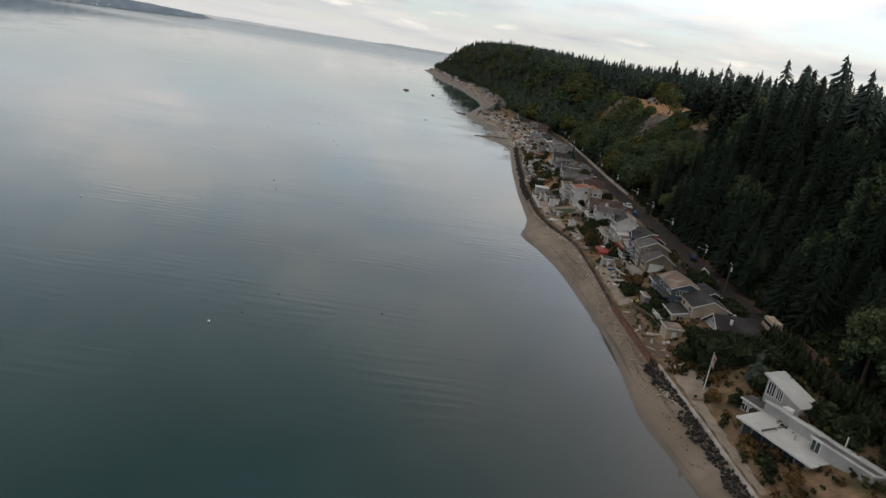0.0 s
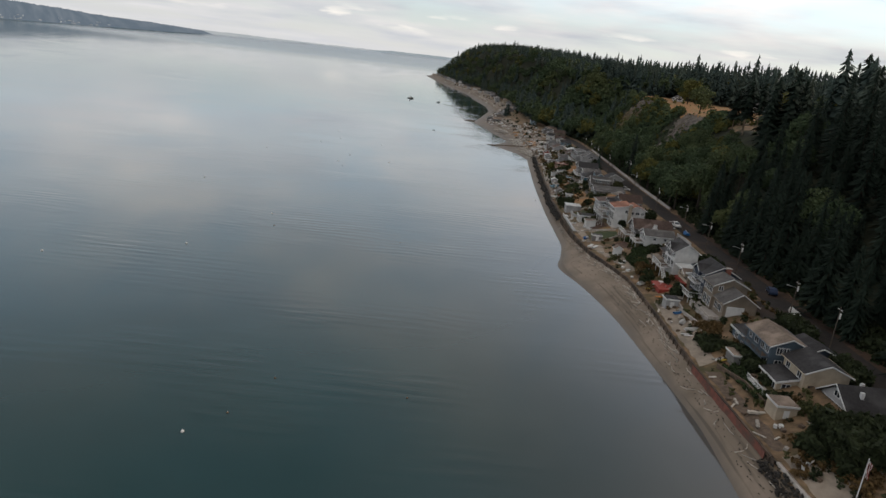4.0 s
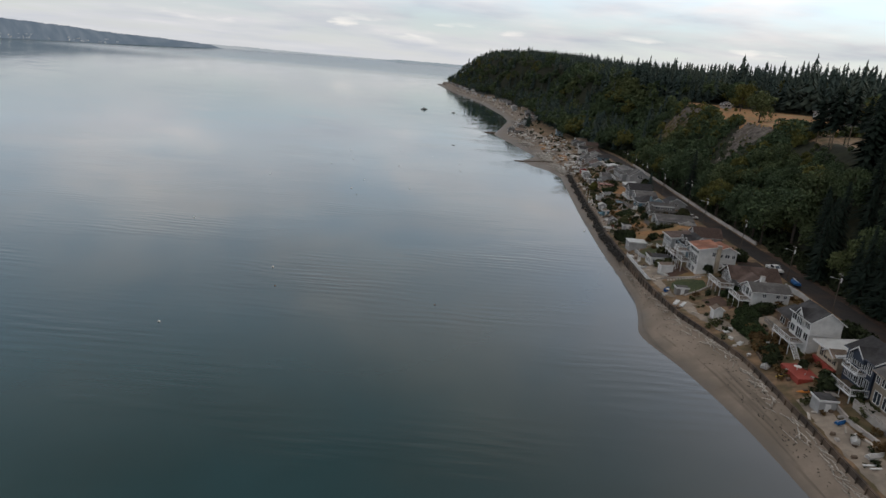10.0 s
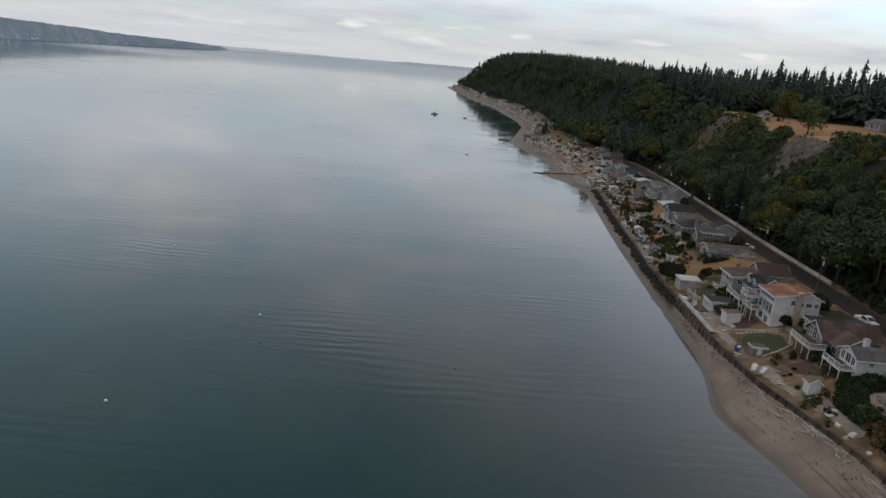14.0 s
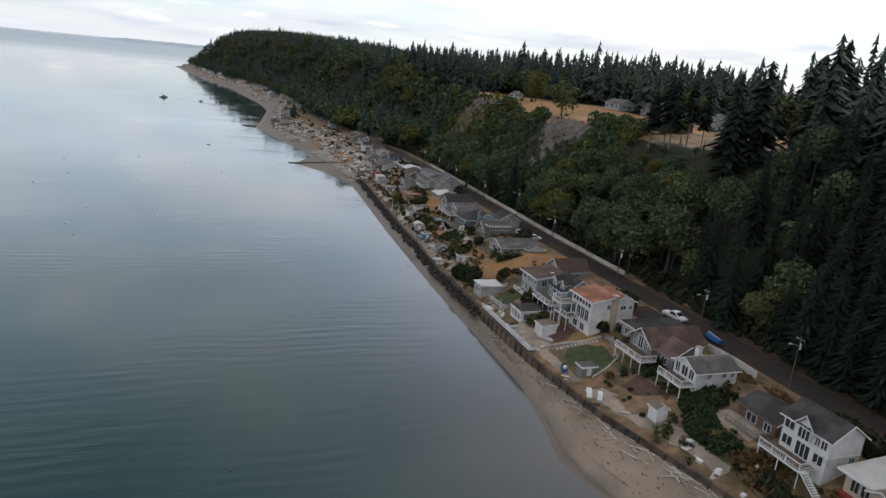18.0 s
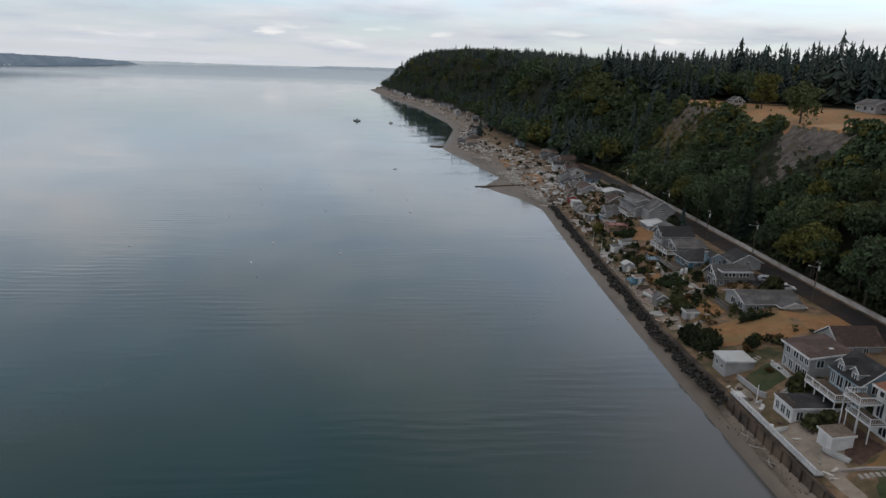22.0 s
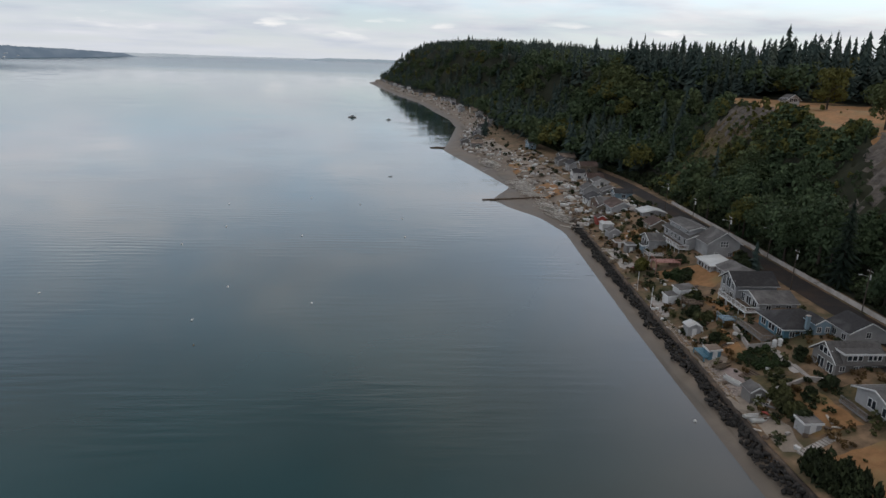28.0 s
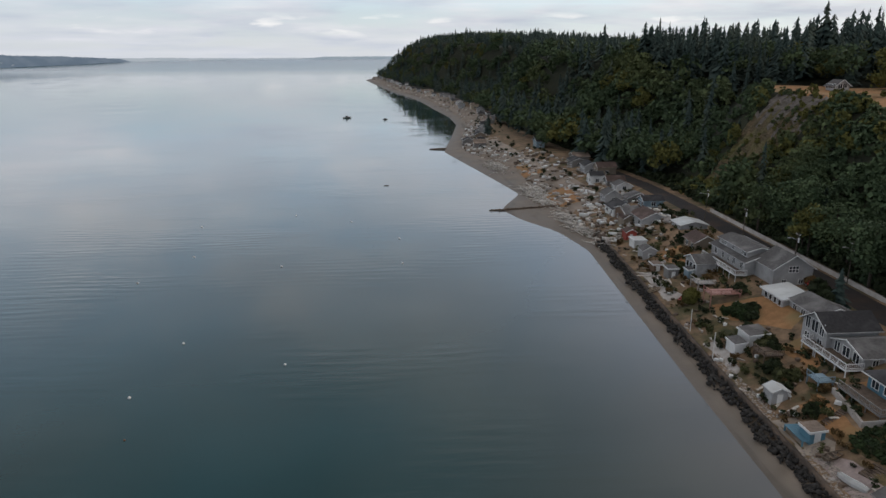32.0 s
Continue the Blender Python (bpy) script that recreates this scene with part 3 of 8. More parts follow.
def build_ground():
    ys = np.concatenate([np.arange(-200, 40, 20), np.arange(40, 340, 2.5), np.arange(340, 475, 1.25), np.arange(475, 520, 2.5), np.arange(520, 1000, 8), np.arange(1000, 2120, 20), [2300, 2800, 3600, 4900]])
    w, v, r = line("shore", ys), line("wall", ys), line("road", ys)
    cols = [w * 0 - 4800, w - 400, w - 40, w - 12, w - 4, w - 1, w]
    cols += [w + (v - 0.35 - w) * k / 6 for k in range(1, 7)]
    cols += [v + 0.35] + [v + 0.35 + (r - 6 - v - 0.35) * k / 16 for k in range(1, 17)]
    cols += [r - 3.6, r, r + 4, r + 7] + [r + 7 + d for d in (4, 7, 10, *range(12, 45), 48, 55, 62, 70, 80, 90, 105, 120, 150, 190, 250, 400, 900, 4500)]
    X = np.stack(cols, 1)
    Y = np.repeat(ys[:, None], X.shape[1], 1)
    Z = ground_z(X, Y)
    n, k = X.shape
    idx = np.arange(n * k).reshape(n, k)
    faces = np.stack([idx[:-1, :-1], idx[:-1, 1:], idx[1:, 1:], idx[1:, :-1]], -1).reshape(-1, 4)
    me = raw("ground", np.stack([X, Y, Z], -1).reshape(-1, 3), faces, SAND)
    for one in (SOIL, DRY, FLOOR, BLUFF, SLIP):
        me.materials.append(one)
    cx, cy = (X[:-1, :-1] + X[1:, 1:]) / 2, (Y[:-1, :-1] + Y[1:, 1:]) / 2
    zone = np.where(cx < line("wall", cy), 0, np.where(cx < line("road", cy) + 7, 1, 3))
    slip, scar, field = bare(cx, cy)
    hill = zone == 3
    mix = 3.0 * np.sin(0.9 * cy + 0.5 * cx) + 2.0 * np.sin(1.7 * cy - 0.8 * cx)
    zone = np.where(hill & slip, np.where(cx > 125 + mix, 4, np.where(cx < 107 + mix, 2, 5)), np.where(hill & scar, 4, np.where(hill & field, 2, zone)))
    zone = np.where((zone == 2) & (cy < 332) & (cx - line("road", cy) < 80), 1, zone)
    zone = np.where((zone == 1) & (cy > 470) & (cx < line("wall", cy) + 14), 0, zone)
    me.polygons.foreach_set("material_index", zone.reshape(-1).astype(np.int32))
    me.polygons.foreach_set("use_smooth", np.ones(len(me.polygons), bool))
    return tagged(new("ground", me), "sandy beach, dry yards and wooded bluff along the shore", "ground", kind="structure")


build_ground()


def build_water():
    """One sheet to the horizon, finer along the shore, with nearness to it stored."""
    ys = np.concatenate([[-3000, -600], np.arange(-200, 1960, 10), [1990, 2100, 2400, 3200, 3900, 4290, 4430, 4610, 4700, 4950]]).astype(float)
    w = line("shore", np.clip(ys, -200, 1900))
    off = [-60, -44, -32, -24, -18, -13, -9, -6, -4, -2, -0.6, 1.5]
    cols = [0 * ys - 4800] + [w + d for d in off] + [0 * ys + 4900]
    X = np.stack(cols, 1)
    Y = np.repeat(ys[:, None], X.shape[1], 1)
    Z = np.interp(Y, (3900, 4290, 4430, 4610, 4700, 4950), (0, 10, 22, 27, 33, 39))
    n, k = X.shape
    idx = np.arange(n * k).reshape(n, k)
    F = np.stack([idx[:-1, :-1], idx[:-1, 1:], idx[1:, 1:], idx[1:, :-1]], -1).reshape(-1, 4)
    me = raw("water", np.stack([X, Y, Z], -1).reshape(-1, 3), F, SEA)
    far = np.clip((1000 - Y) / 500, 0.25, 1)
    sh = np.exp(np.minimum(X - w[:, None], 0) / 22.0) * far
    sh[:, 0] = 0
    me.attributes.new("shallow", "FLOAT", "POINT").data.foreach_set("value", sh.reshape(-1).astype(np.float32))
    return me


sea_me = build_water()
tagged(new("water", sea_me), "calm grey-green sea with faint ripples", "water", kind="structure")


def strip(name, ya, yb, off0, off1, up, ma, label, thick=0.0, step=3.0, base="road", kind="structure", cat="road"):
    """A ribbon that follows one of the lines, laid on the ground, or a low wall when thick."""
    ys = np.arange(ya, yb + 0.1, step)
    r = line(base, ys)
    x0, x1 = r + off0, r + off1
    z = np.maximum(ground_z(x0, ys), ground_z(x1, ys)) if thick else None
    vs, fs = [], []
    if thick:
        zz = z
        rows = [np.stack([x0, ys, zz - 0.6], 1), np.stack([x0, ys, zz + thick], 1), np.stack([x1, ys, zz + thick], 1), np.stack([x1, ys, zz - 0.6], 1)]
    else:
        rows = [np.stack([x, ys, ground_z(x, ys) + up], 1) for x in np.linspace(x0, x1, 5)]
    n = len(ys)
    V = np.concatenate(rows)
    for a in range(len(rows) - 1):
        i = np.arange(n - 1)
        fs.append(np.stack([a * n + i, (a + 1) * n + i, (a + 1) * n + i + 1, a * n + i + 1], 1))
    return tagged(new(name, raw(name, V, np.concatenate(fs), ma)), label, cat, kind=kind)


strip("road", -100, 520, -3.3, 3.3, 0.05, TARMAC, "grey asphalt shore road below the bluff")
strip("road_shoulder", -100, 262, 3.3, 5.6, 0.04, LITTER, "earth shoulder strewn with leaf litter beside the road")
strip("concrete_barrier", 268, 436, 4.2, 4.6, 0, CONC, "long pale concrete barrier along the road", thick=0.95, cat="barrier")
# ------------------------------------------------------------------ trees
RNG = np.random.default_rng(7)


def conifer_arrays(h, rad, rng, whorls=12, arms=7, fat=0.2, low=0.14, taper=0.7):
    """Drooping boughs set unevenly round the stem, as blades of two triangles each."""
    vs, fs = [], []
    gap = h * (1 - low) / whorls
    lean = rng.uniform(0.75, 1.25, 8)
    for k in range(whorls):
        f = (k + 0.3) / whorls
        ln = 1.1 * rad * (1 - f) ** taper * rng.uniform(0.72, 1.15) + 0.012 * h
        for a in range(arms):
            th = (a + rng.uniform(-0.45, 0.45) + 0.5 * (k % 2)) * math.tau / arms
            z = h * (low + (1 - low) * f) + gap * rng.uniform(-0.6, 0.6)
            l1 = ln * rng.uniform(0.4, 1.25) * lean[int(th / math.tau * 8) % 8]
            wd = fat * l1 + 0.9 * fat
            dz = -0.30 * l1 + rng.uniform(-0.35, 0.35)
            c, s = math.cos(th), math.sin(th)
            i = len(vs)
            up = gap * 1.15
            tw = rng.uniform(-0.3, 0.3) * wd
            vs += [(0, 0, z + up), (c * l1 * 0.6 - s * wd, s * l1 * 0.6 + c * wd, z + dz * 0.5 + tw), (c * l1, s * l1, z + dz), (c * l1 * 0.6 + s * wd, s * l1 * 0.6 - c * wd, z + dz * 0.5 - tw)]
            fs += [(i, i + 1, i + 2), (i, i + 2, i + 3)]
    i = len(vs)
    vs += [(0.25, 0, h * 0.9), (-0.15, 0.2, h * 0.9), (-0.15, -0.2, h * 0.9), (0, 0, h * 1.02)]
    fs += [(i, i + 1, i + 3), (i + 1, i + 2, i + 3), (i + 2, i, i + 3)]
    return np.array(vs, float), np.array(fs)


def leafy_arrays(h, rad, rng, lobes=7, leaves=60, leaf=0.8, low=0.25):
    """A broad crown: clumps of small leaf sprays, turned every way, round several lobes."""
    V = []
    for k in range(lobes):
        if k == 0:
            c, r = np.array([0, 0, h * 0.62]), rad * 0.72
        elif k == 1:
            c, r = np.array([0, 0, h * 0.80]), rad * 0.5
        else:
            th = k * 2.4 + rng.uniform(-0.4, 0.4)
            q = rng.uniform(0.4, 0.72)
            c = np.array([math.cos(th) * rad * q, math.sin(th) * rad * q, h * (low + 0.14 + (0.92 - low - 0.2) * rng.uniform(0, 1) * (1.15 - 0.5 * q))])
            r = rad * rng.uniform(0.26, 0.5)
        d = rng.normal(size=(leaves, 3))
        d /= np.linalg.norm(d, axis=1)[:, None]
        d[:, 2] = np.abs(d[:, 2]) * np.where(rng.random(leaves) < 0.78, 1, -1)
        p = c + d * r * rng.uniform(0.66, 1.12, (leaves, 1)) * (1, 1, 0.85)
        face = d + 0.75 * rng.normal(size=(leaves, 3))
        t = np.cross(face, rng.normal(size=(leaves, 3)))
        t /= np.linalg.norm(t, axis=1)[:, None] + 1e-9
        b = np.cross(face, t)
        b /= np.linalg.norm(b, axis=1)[:, None] + 1e-9
        s = leaf * rng.uniform(0.55, 1.35, (leaves, 1))
        V.append(np.stack([p + t * s, p + b * s * 0.7 + d * 0.25 * s, p - t * s, p - b * s * 0.7 - d * 0.1 * s], 1).reshape(-1, 3))
    V = np.concatenate(V)
    base = 4 * np.arange(len(V) // 4)
    return V, np.concatenate([np.stack([base, base + 1, base + 2], 1), np.stack([base, base + 2, base + 3], 1)])


def trunk_bm(h, r, rng, limbs=4):
    bm = bmesh.new()
    tube(bm, (0, 0, -0.6), (0, 0, h * 0.5), r, r * 0.7, 7)
    tube(bm, (0, 0, h * 0.5), (rng.uniform(-0.3, 0.3), 0, h * 0.86), r * 0.7, r * 0.2, 6)
    for k in range(limbs):
        th, z = k * 2.4, h * rng.uniform(0.35, 0.6)
        l = h * 0.22
        tube(bm, (0, 0, z), (math.cos(th) * l, math.sin(th) * l, z + l * 0.8), r * 0.35, r * 0.12, 5)
    return bm


def tree_proto(kind, h, rad, seed, crown_mat, name, label):
    rng = np.random.default_rng(seed)
    ob = thing(name, label, "tree", "trees on the bluff", pose(0, 0, -900))
    part("trunk", trunk_bm(h, 0.022 * h, rng, 0 if kind == "conifer" else 5), BARK, ob)
    if kind == "conifer":
        v, f = conifer_arrays(h, rad, rng, 58, 12, 0.062, 0.05 + 0.02 * (seed % 4))
    else:
        v, f = leafy_arrays(h, rad, rng, 20, 104, 0.40)
    part("crown", raw("crown", v, f, crown_mat), crown_mat, ob)
    return ob


def is_open(x, y):
    slip, scar, field = bare(x, y)
    return slip | scar | field


def height_cap(x, y):
    """Tree height limit that keeps slip, scar and field in the camera's view."""
    z = ground_z(x, y)
    d = x - line("road", y)
    edge = np.clip(np.minimum((y - 240) / 22, (540 - y) / 40), 0, 1)
    room = np.maximum(3.2, np.where(y < 326, 35.5, np.where(y < 418, 30.5, 36)) - z)
    cap = np.where(d < 48, room * edge + 40 * (1 - edge), 40)
    cap = np.where((y > 338) & (y < 398) & (d > 14), np.minimum(cap, 3.0), cap)
    q = y - 464 + 1.5 * np.clip(x - 105, 0, 18)
    return np.where((q > -34) & (y < 472) & (x < 142), np.minimum(cap, 4.0), cap)


def scatter(ya, yb, gap, depth, rng, off0=9.0):
    n = int((yb - ya) * (depth - off0) / gap**2)
    y = rng.uniform(ya, yb, n * 2)
    d = off0 + (depth - off0) * rng.random(n * 2)
    x = line("road", y) + d
    keep, cell = [], {}
    for i in range(n * 2):
        k = (int(x[i] // gap), int(y[i] // gap))
        if k in cell or bool(is_open(x[i], y[i])):
            continue
        cell[k] = 1
        keep.append(i)
    return x[keep], y[keep], d[keep]


def woods(name, label, xs, ys, hs, kinds, arrays, ma):
    """Many far trees joined into one object."""
    if len(xs) == 0:
        return None
    V, F, n = [], [], 0
    zs = ground_z(xs, ys)
    for x, y, z, h, k in zip(xs, ys, zs, hs, kinds):
        v, f = arrays[k % len(arrays)]
        a = (x * 7.3 + y * 3.1) % math.tau
        c, s = math.cos(a), math.sin(a)
        q = v * h
        V.append(np.stack([q[:, 0] * c - q[:, 1] * s + x, q[:, 0] * s + q[:, 1] * c + y, q[:, 2] + z - 0.4], 1))
        F.append(f + n)
        n += len(v)
    me = raw(name, np.concatenate(V), np.concatenate(F), ma)
    return tagged(new(name, me), label, "woods", kind="stuff")


def build_trees():
    rng = np.random.default_rng(11)
    protos = {
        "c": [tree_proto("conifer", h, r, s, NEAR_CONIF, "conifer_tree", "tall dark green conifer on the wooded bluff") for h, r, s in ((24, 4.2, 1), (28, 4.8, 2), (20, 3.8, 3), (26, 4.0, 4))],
        "b": [tree_proto("leafy", h, r, s, BROAD, "broadleaf_tree", "dense green broadleaf tree on the bluff slope") for h, r, s in ((15, 5.2, 5), (18, 6.0, 6), (13, 4.8, 7), (16, 5.6, 8))],
        "g": [tree_proto("leafy", h, r, s, GOLD, "maple_tree", "broadleaf tree with yellowing leaves on the slope") for h, r, s in ((13, 4.8, 9), (11, 4.4, 10))],
    }
    # near trees, each a thing of its own
    x, y, d = scatter(70, 420, 6.0, 58, rng, 5.2)
    order = np.argsort(d + 0.02 * np.abs(y - 250))[:330]
    for i in order:
        u = rng.random()
        gold = 255 < y[i] < 345 and d[i] < 40
        kind = "g" if (u < 0.3 and gold) or u < 0.04 else "c" if (u < (0.82 if y[i] < 246 else 0.36) and not gold) or d[i] > 44 else "b"
        p = protos[kind][int(rng.integers(len(protos[kind])))]
        s = rng.uniform(0.7, 1.1) * (0.86 if kind == "c" else 1.0)
        if kind == "c" and y[i] < 242 and d[i] > 26:
            s *= rng.uniform(1.0, 1.2)
        tall = {"c": 25, "b": 16, "g": 12}[kind]
        s *= min(1.0, float(height_cap(x[i], y[i])) / tall * 1.05)
        t = copy_thing(p, pose(x[i], y[i], gz(x[i], y[i]) - 0.3, 0, 0, rng.uniform(0, 360)))
        t.scale = (s, s, s * rng.uniform(0.9, 1.12))
    rest = np.setdiff1d(np.arange(len(x)), order)
    for ps in protos.values():
        for p in ps:
            for o in (*p.children, p):
                bpy.data.objects.remove(o)
    con_n = [(lambda vf: (vf[0] / 24.0, vf[1]))(conifer_arrays(24, rr, np.random.default_rng(20 + i), 21, 7, 0.17, 0.12 + 0.05 * (i % 4), 0.6 + 0.1 * (i % 3))) for i, rr in enumerate((4.2, 5.2, 3.8, 5.6, 4.8, 3.4, 5.0))]
    lef_n = [(lambda vf: (vf[0] / 15.0, vf[1]))(leafy_arrays(15, rr, np.random.default_rng(40 + i), 12, 38, 0.62)) for i, rr in enumerate((5.4, 6.0, 5.0, 5.8))]
    con_f = [(lambda vf: (vf[0] / 24.0, vf[1]))(conifer_arrays(24, rr, np.random.default_rng(60 + i), 13, 7, 0.2, 0.12, 0.6 + 0.08 * i)) for i, rr in enumerate((4.9, 5.8, 4.4, 5.2, 3.8))]
    lef_f = [(lambda vf: (vf[0] / 15.0, vf[1]))(leafy_arrays(15, rr, np.random.default_rng(80 + i), 8, 24, 1.05)) for i, rr in enumerate((6.4, 7.0, 5.8))]
    shrub = [(lambda vf: (vf[0] / 15.0, vf[1]))(leafy_arrays(15, 6.5, np.random.default_rng(90 + i), 5, 14, 1.7, 0.05)) for i in range(3)]

    # low scrub that creeps over the slip and the scar
    sx, sy = rng.uniform(96, 190, 26000), rng.uniform(325, 475, 26000)
    slip, scar, field = bare(sx, sy)
    sd = sx - line("road", sy) - 2.4
    clump = np.sin(0.31 * sx + 0.17 * sy) + np.sin(0.23 * sy - 0.37 * sx + 1.3)
    low = 464 - 1.5 * np.clip(sx - 105, 0, 18)
    fringe = slip & (sy < low + 4.5 + 3 * clump) & (rng.random(26000) < 0.75)
    rim = (~scar) & (~field) & (sd > 19) & (sd < 45) & (sy > 343) & (sy < 396) & (clump > -1.2)
    on = fringe | (slip & (clump > 0.9) & (rng.random(26000) < 0.25)) | (rim & (rng.random(26000) < np.where(sd > tip_d(sy) - 7, 0.12, 0.3))) | (scar & (clump > 1.1) & (rng.random(26000) < 0.15))
    sx, sy, low_growth = sx[on][:900], sy[on][:900], (fringe | scar)[on][:900]
    tall = np.where(low_growth, rng.uniform(0.6, 1.7, len(sx)), rng.uniform(1.0, 2.6, len(sx)))
    yellow = rng.random(len(sx)) < np.where(low_growth, 0.5, 0.2)
    for pick, ma, tint in ((~yellow, BROAD, "green"), (yellow, GOLD, "yellowing")):
        woods("slope_scrub", "low " + tint + " scrub creeping over the bare slope", sx[pick], sy[pick], tall[pick], rng.integers(0, 3, int(pick.sum())), shrub, ma)

    def lay(xs, ys, ds, con, lef, tag, crest):
        u = rng.random(len(xs))
        spur = 14.0 * (1 + np.sin(ys / 36.0 + ds / 45.0 + 0.7 * np.sin(ys / 90.0))) * np.clip((ys - 480) / 70, 0, 1)
        top = ds > crest + spur
        isc = np.where(top, u < 0.92, u < np.where(ys < 230, 0.4, np.where(ys > 480, np.where(ys > 900, 0.25, 0.1) + 0.6 * np.clip(spur / 28, 0, 1), 0.18)))
        hs = np.where(isc, rng.uniform(14, 25, len(xs)), rng.uniform(11, 18, len(xs)))
        hs = np.where(top & isc, rng.normal(20, 2.6, len(xs)).clip(14, 26) * np.where(rng.random(len(xs)) < 0.06, 1.2, 1.0) * np.where((ys < 540) & (ds > 85), 1.07, np.where((ys > 380) & (ys < 540), 0.86, 1.0)), hs)
        hs = np.where(isc & (ys < 285) & (ds > 40), hs * rng.uniform(1.0, 1.36, len(xs)), hs)
        hs = np.minimum(hs, height_cap(xs, ys) * rng.uniform(0.8, 1.15, len(xs)))
        hs = np.where((ys > 640) & top, np.minimum(hs * 0.86, 12.0 + 5 * u), hs)
        k = rng.integers(0, 60, len(xs))
        gold = (~isc) & (rng.random(len(xs)) < np.where(ys > 480, 0.16 * np.clip(1 - spur / 14, 0, 1), 0.12))
        woods("conifer_woods", "dark conifer woods along the bluff " + tag, xs[isc], ys[isc], hs[isc], k[isc], con, HAZED_CONIF)
        g = (~isc) & (~gold)
        woods("broadleaf_woods", "green broadleaf woods on the bluff slope " + tag, xs[g], ys[g], hs[g], k[g], lef, BROAD)
        if gold.any():
            woods("maple_woods", "yellowing maples among the woods " + tag, xs[gold], ys[gold], hs[gold], k[gold], lef, GOLD)

    lay(x[rest], y[rest], d[rest], con_n, lef_n, "above the houses", 40)
    x, y, d = scatter(60, 540, 6.2, 200, rng, 56)
    seen = (d < 135) | (y > 300)
    x, y, d = x[seen], y[seen], d[seen]
    far = d > 100
    lay(x[~far], y[~far], d[~far], con_n, lef_n, "on the plateau", 70)
    lay(x[far], y[far], d[far], con_f, lef_f, "at the back of the plateau", 70)
    x, y, d = scatter(-60, 70, 8.5, 100, rng, 10)
    lay(x, y, d, con_n, lef_n, "behind the first house", 40)
    x, y, d = scatter(420, 640, 6.6, 62, rng, 4)
    lay(x, y, d, con_n, lef_n, "past the slip", 42)
    x, y, d = scatter(520, 1000, 7.0, 130, rng, 1)
    lay(x, y, d, con_f, lef_f, "towards the point", 42)
    x, y, d = scatter(1000, 1930, 9.2, 145, rng, 8)
    lay(x, y, d, con_f, lef_f, "on the headland", 62)


build_trees()


# ------------------------------------------------------------------ houses
WIN = {}


def window(parent, face, u, z, w, h, at, bars=1, trim=None, label=""):
    """A framed window on a wall face: 'f' the seaward wall, 's' the south wall, 'n' north. u: place along the wall."""
    trim = trim or TRIM
    key = (round(w, 2), round(h, 2), bars, trim.name)
    if key not in WIN:
        bm = bmesh.new()
        t = 0.085
        xs = [-w / 2 - t, -w / 2]
        for k in range(1, bars + 1):
            c = -w / 2 + w * k / (bars + 1)
            xs += [c - 0.045, c + 0.045]
        xs += [w / 2, w / 2 + t]
        zs = [-h / 2 - t, -h / 2, h / 2, h / 2 + t]
        grid = [[bm.verts.new((x, -0.07, z)) for z in zs] for x in xs]
        for i in range(len(xs) - 1):
            for j in range(3):
                if j == 1 and i % 2:
                    continue
                bm.faces.new([grid[i][j], grid[i + 1][j], grid[i + 1][j + 1], grid[i][j + 1]])
        ext = bmesh.ops.extrude_face_region(bm, geom=bm.faces[:])
        bmesh.ops.translate(bm, verts=[v for v in ext["geom"] if isinstance(v, bmesh.types.BMVert)], vec=(0, 0.12, 0))
        bmesh.ops.recalc_face_normals(bm, faces=bm.faces)
        WIN[key] = (mesh_of(bm, "window_frame", trim), mesh_of(box(-w / 2, w / 2, -0.015, 0.04, -h / 2, h / 2), "pane", GLASS))
    fr, pa = WIN[key]
    ob = part("window", fr, trim, parent, label)
    m = {"s": pose(u, at, z), "f": pose(at, u, z, 0, 0, -90), "n": pose(u, at, z, 0, 0, 180)}[face]
    ob.matrix_basis = m
    part("pane", pa, GLASS, ob)
    return ob


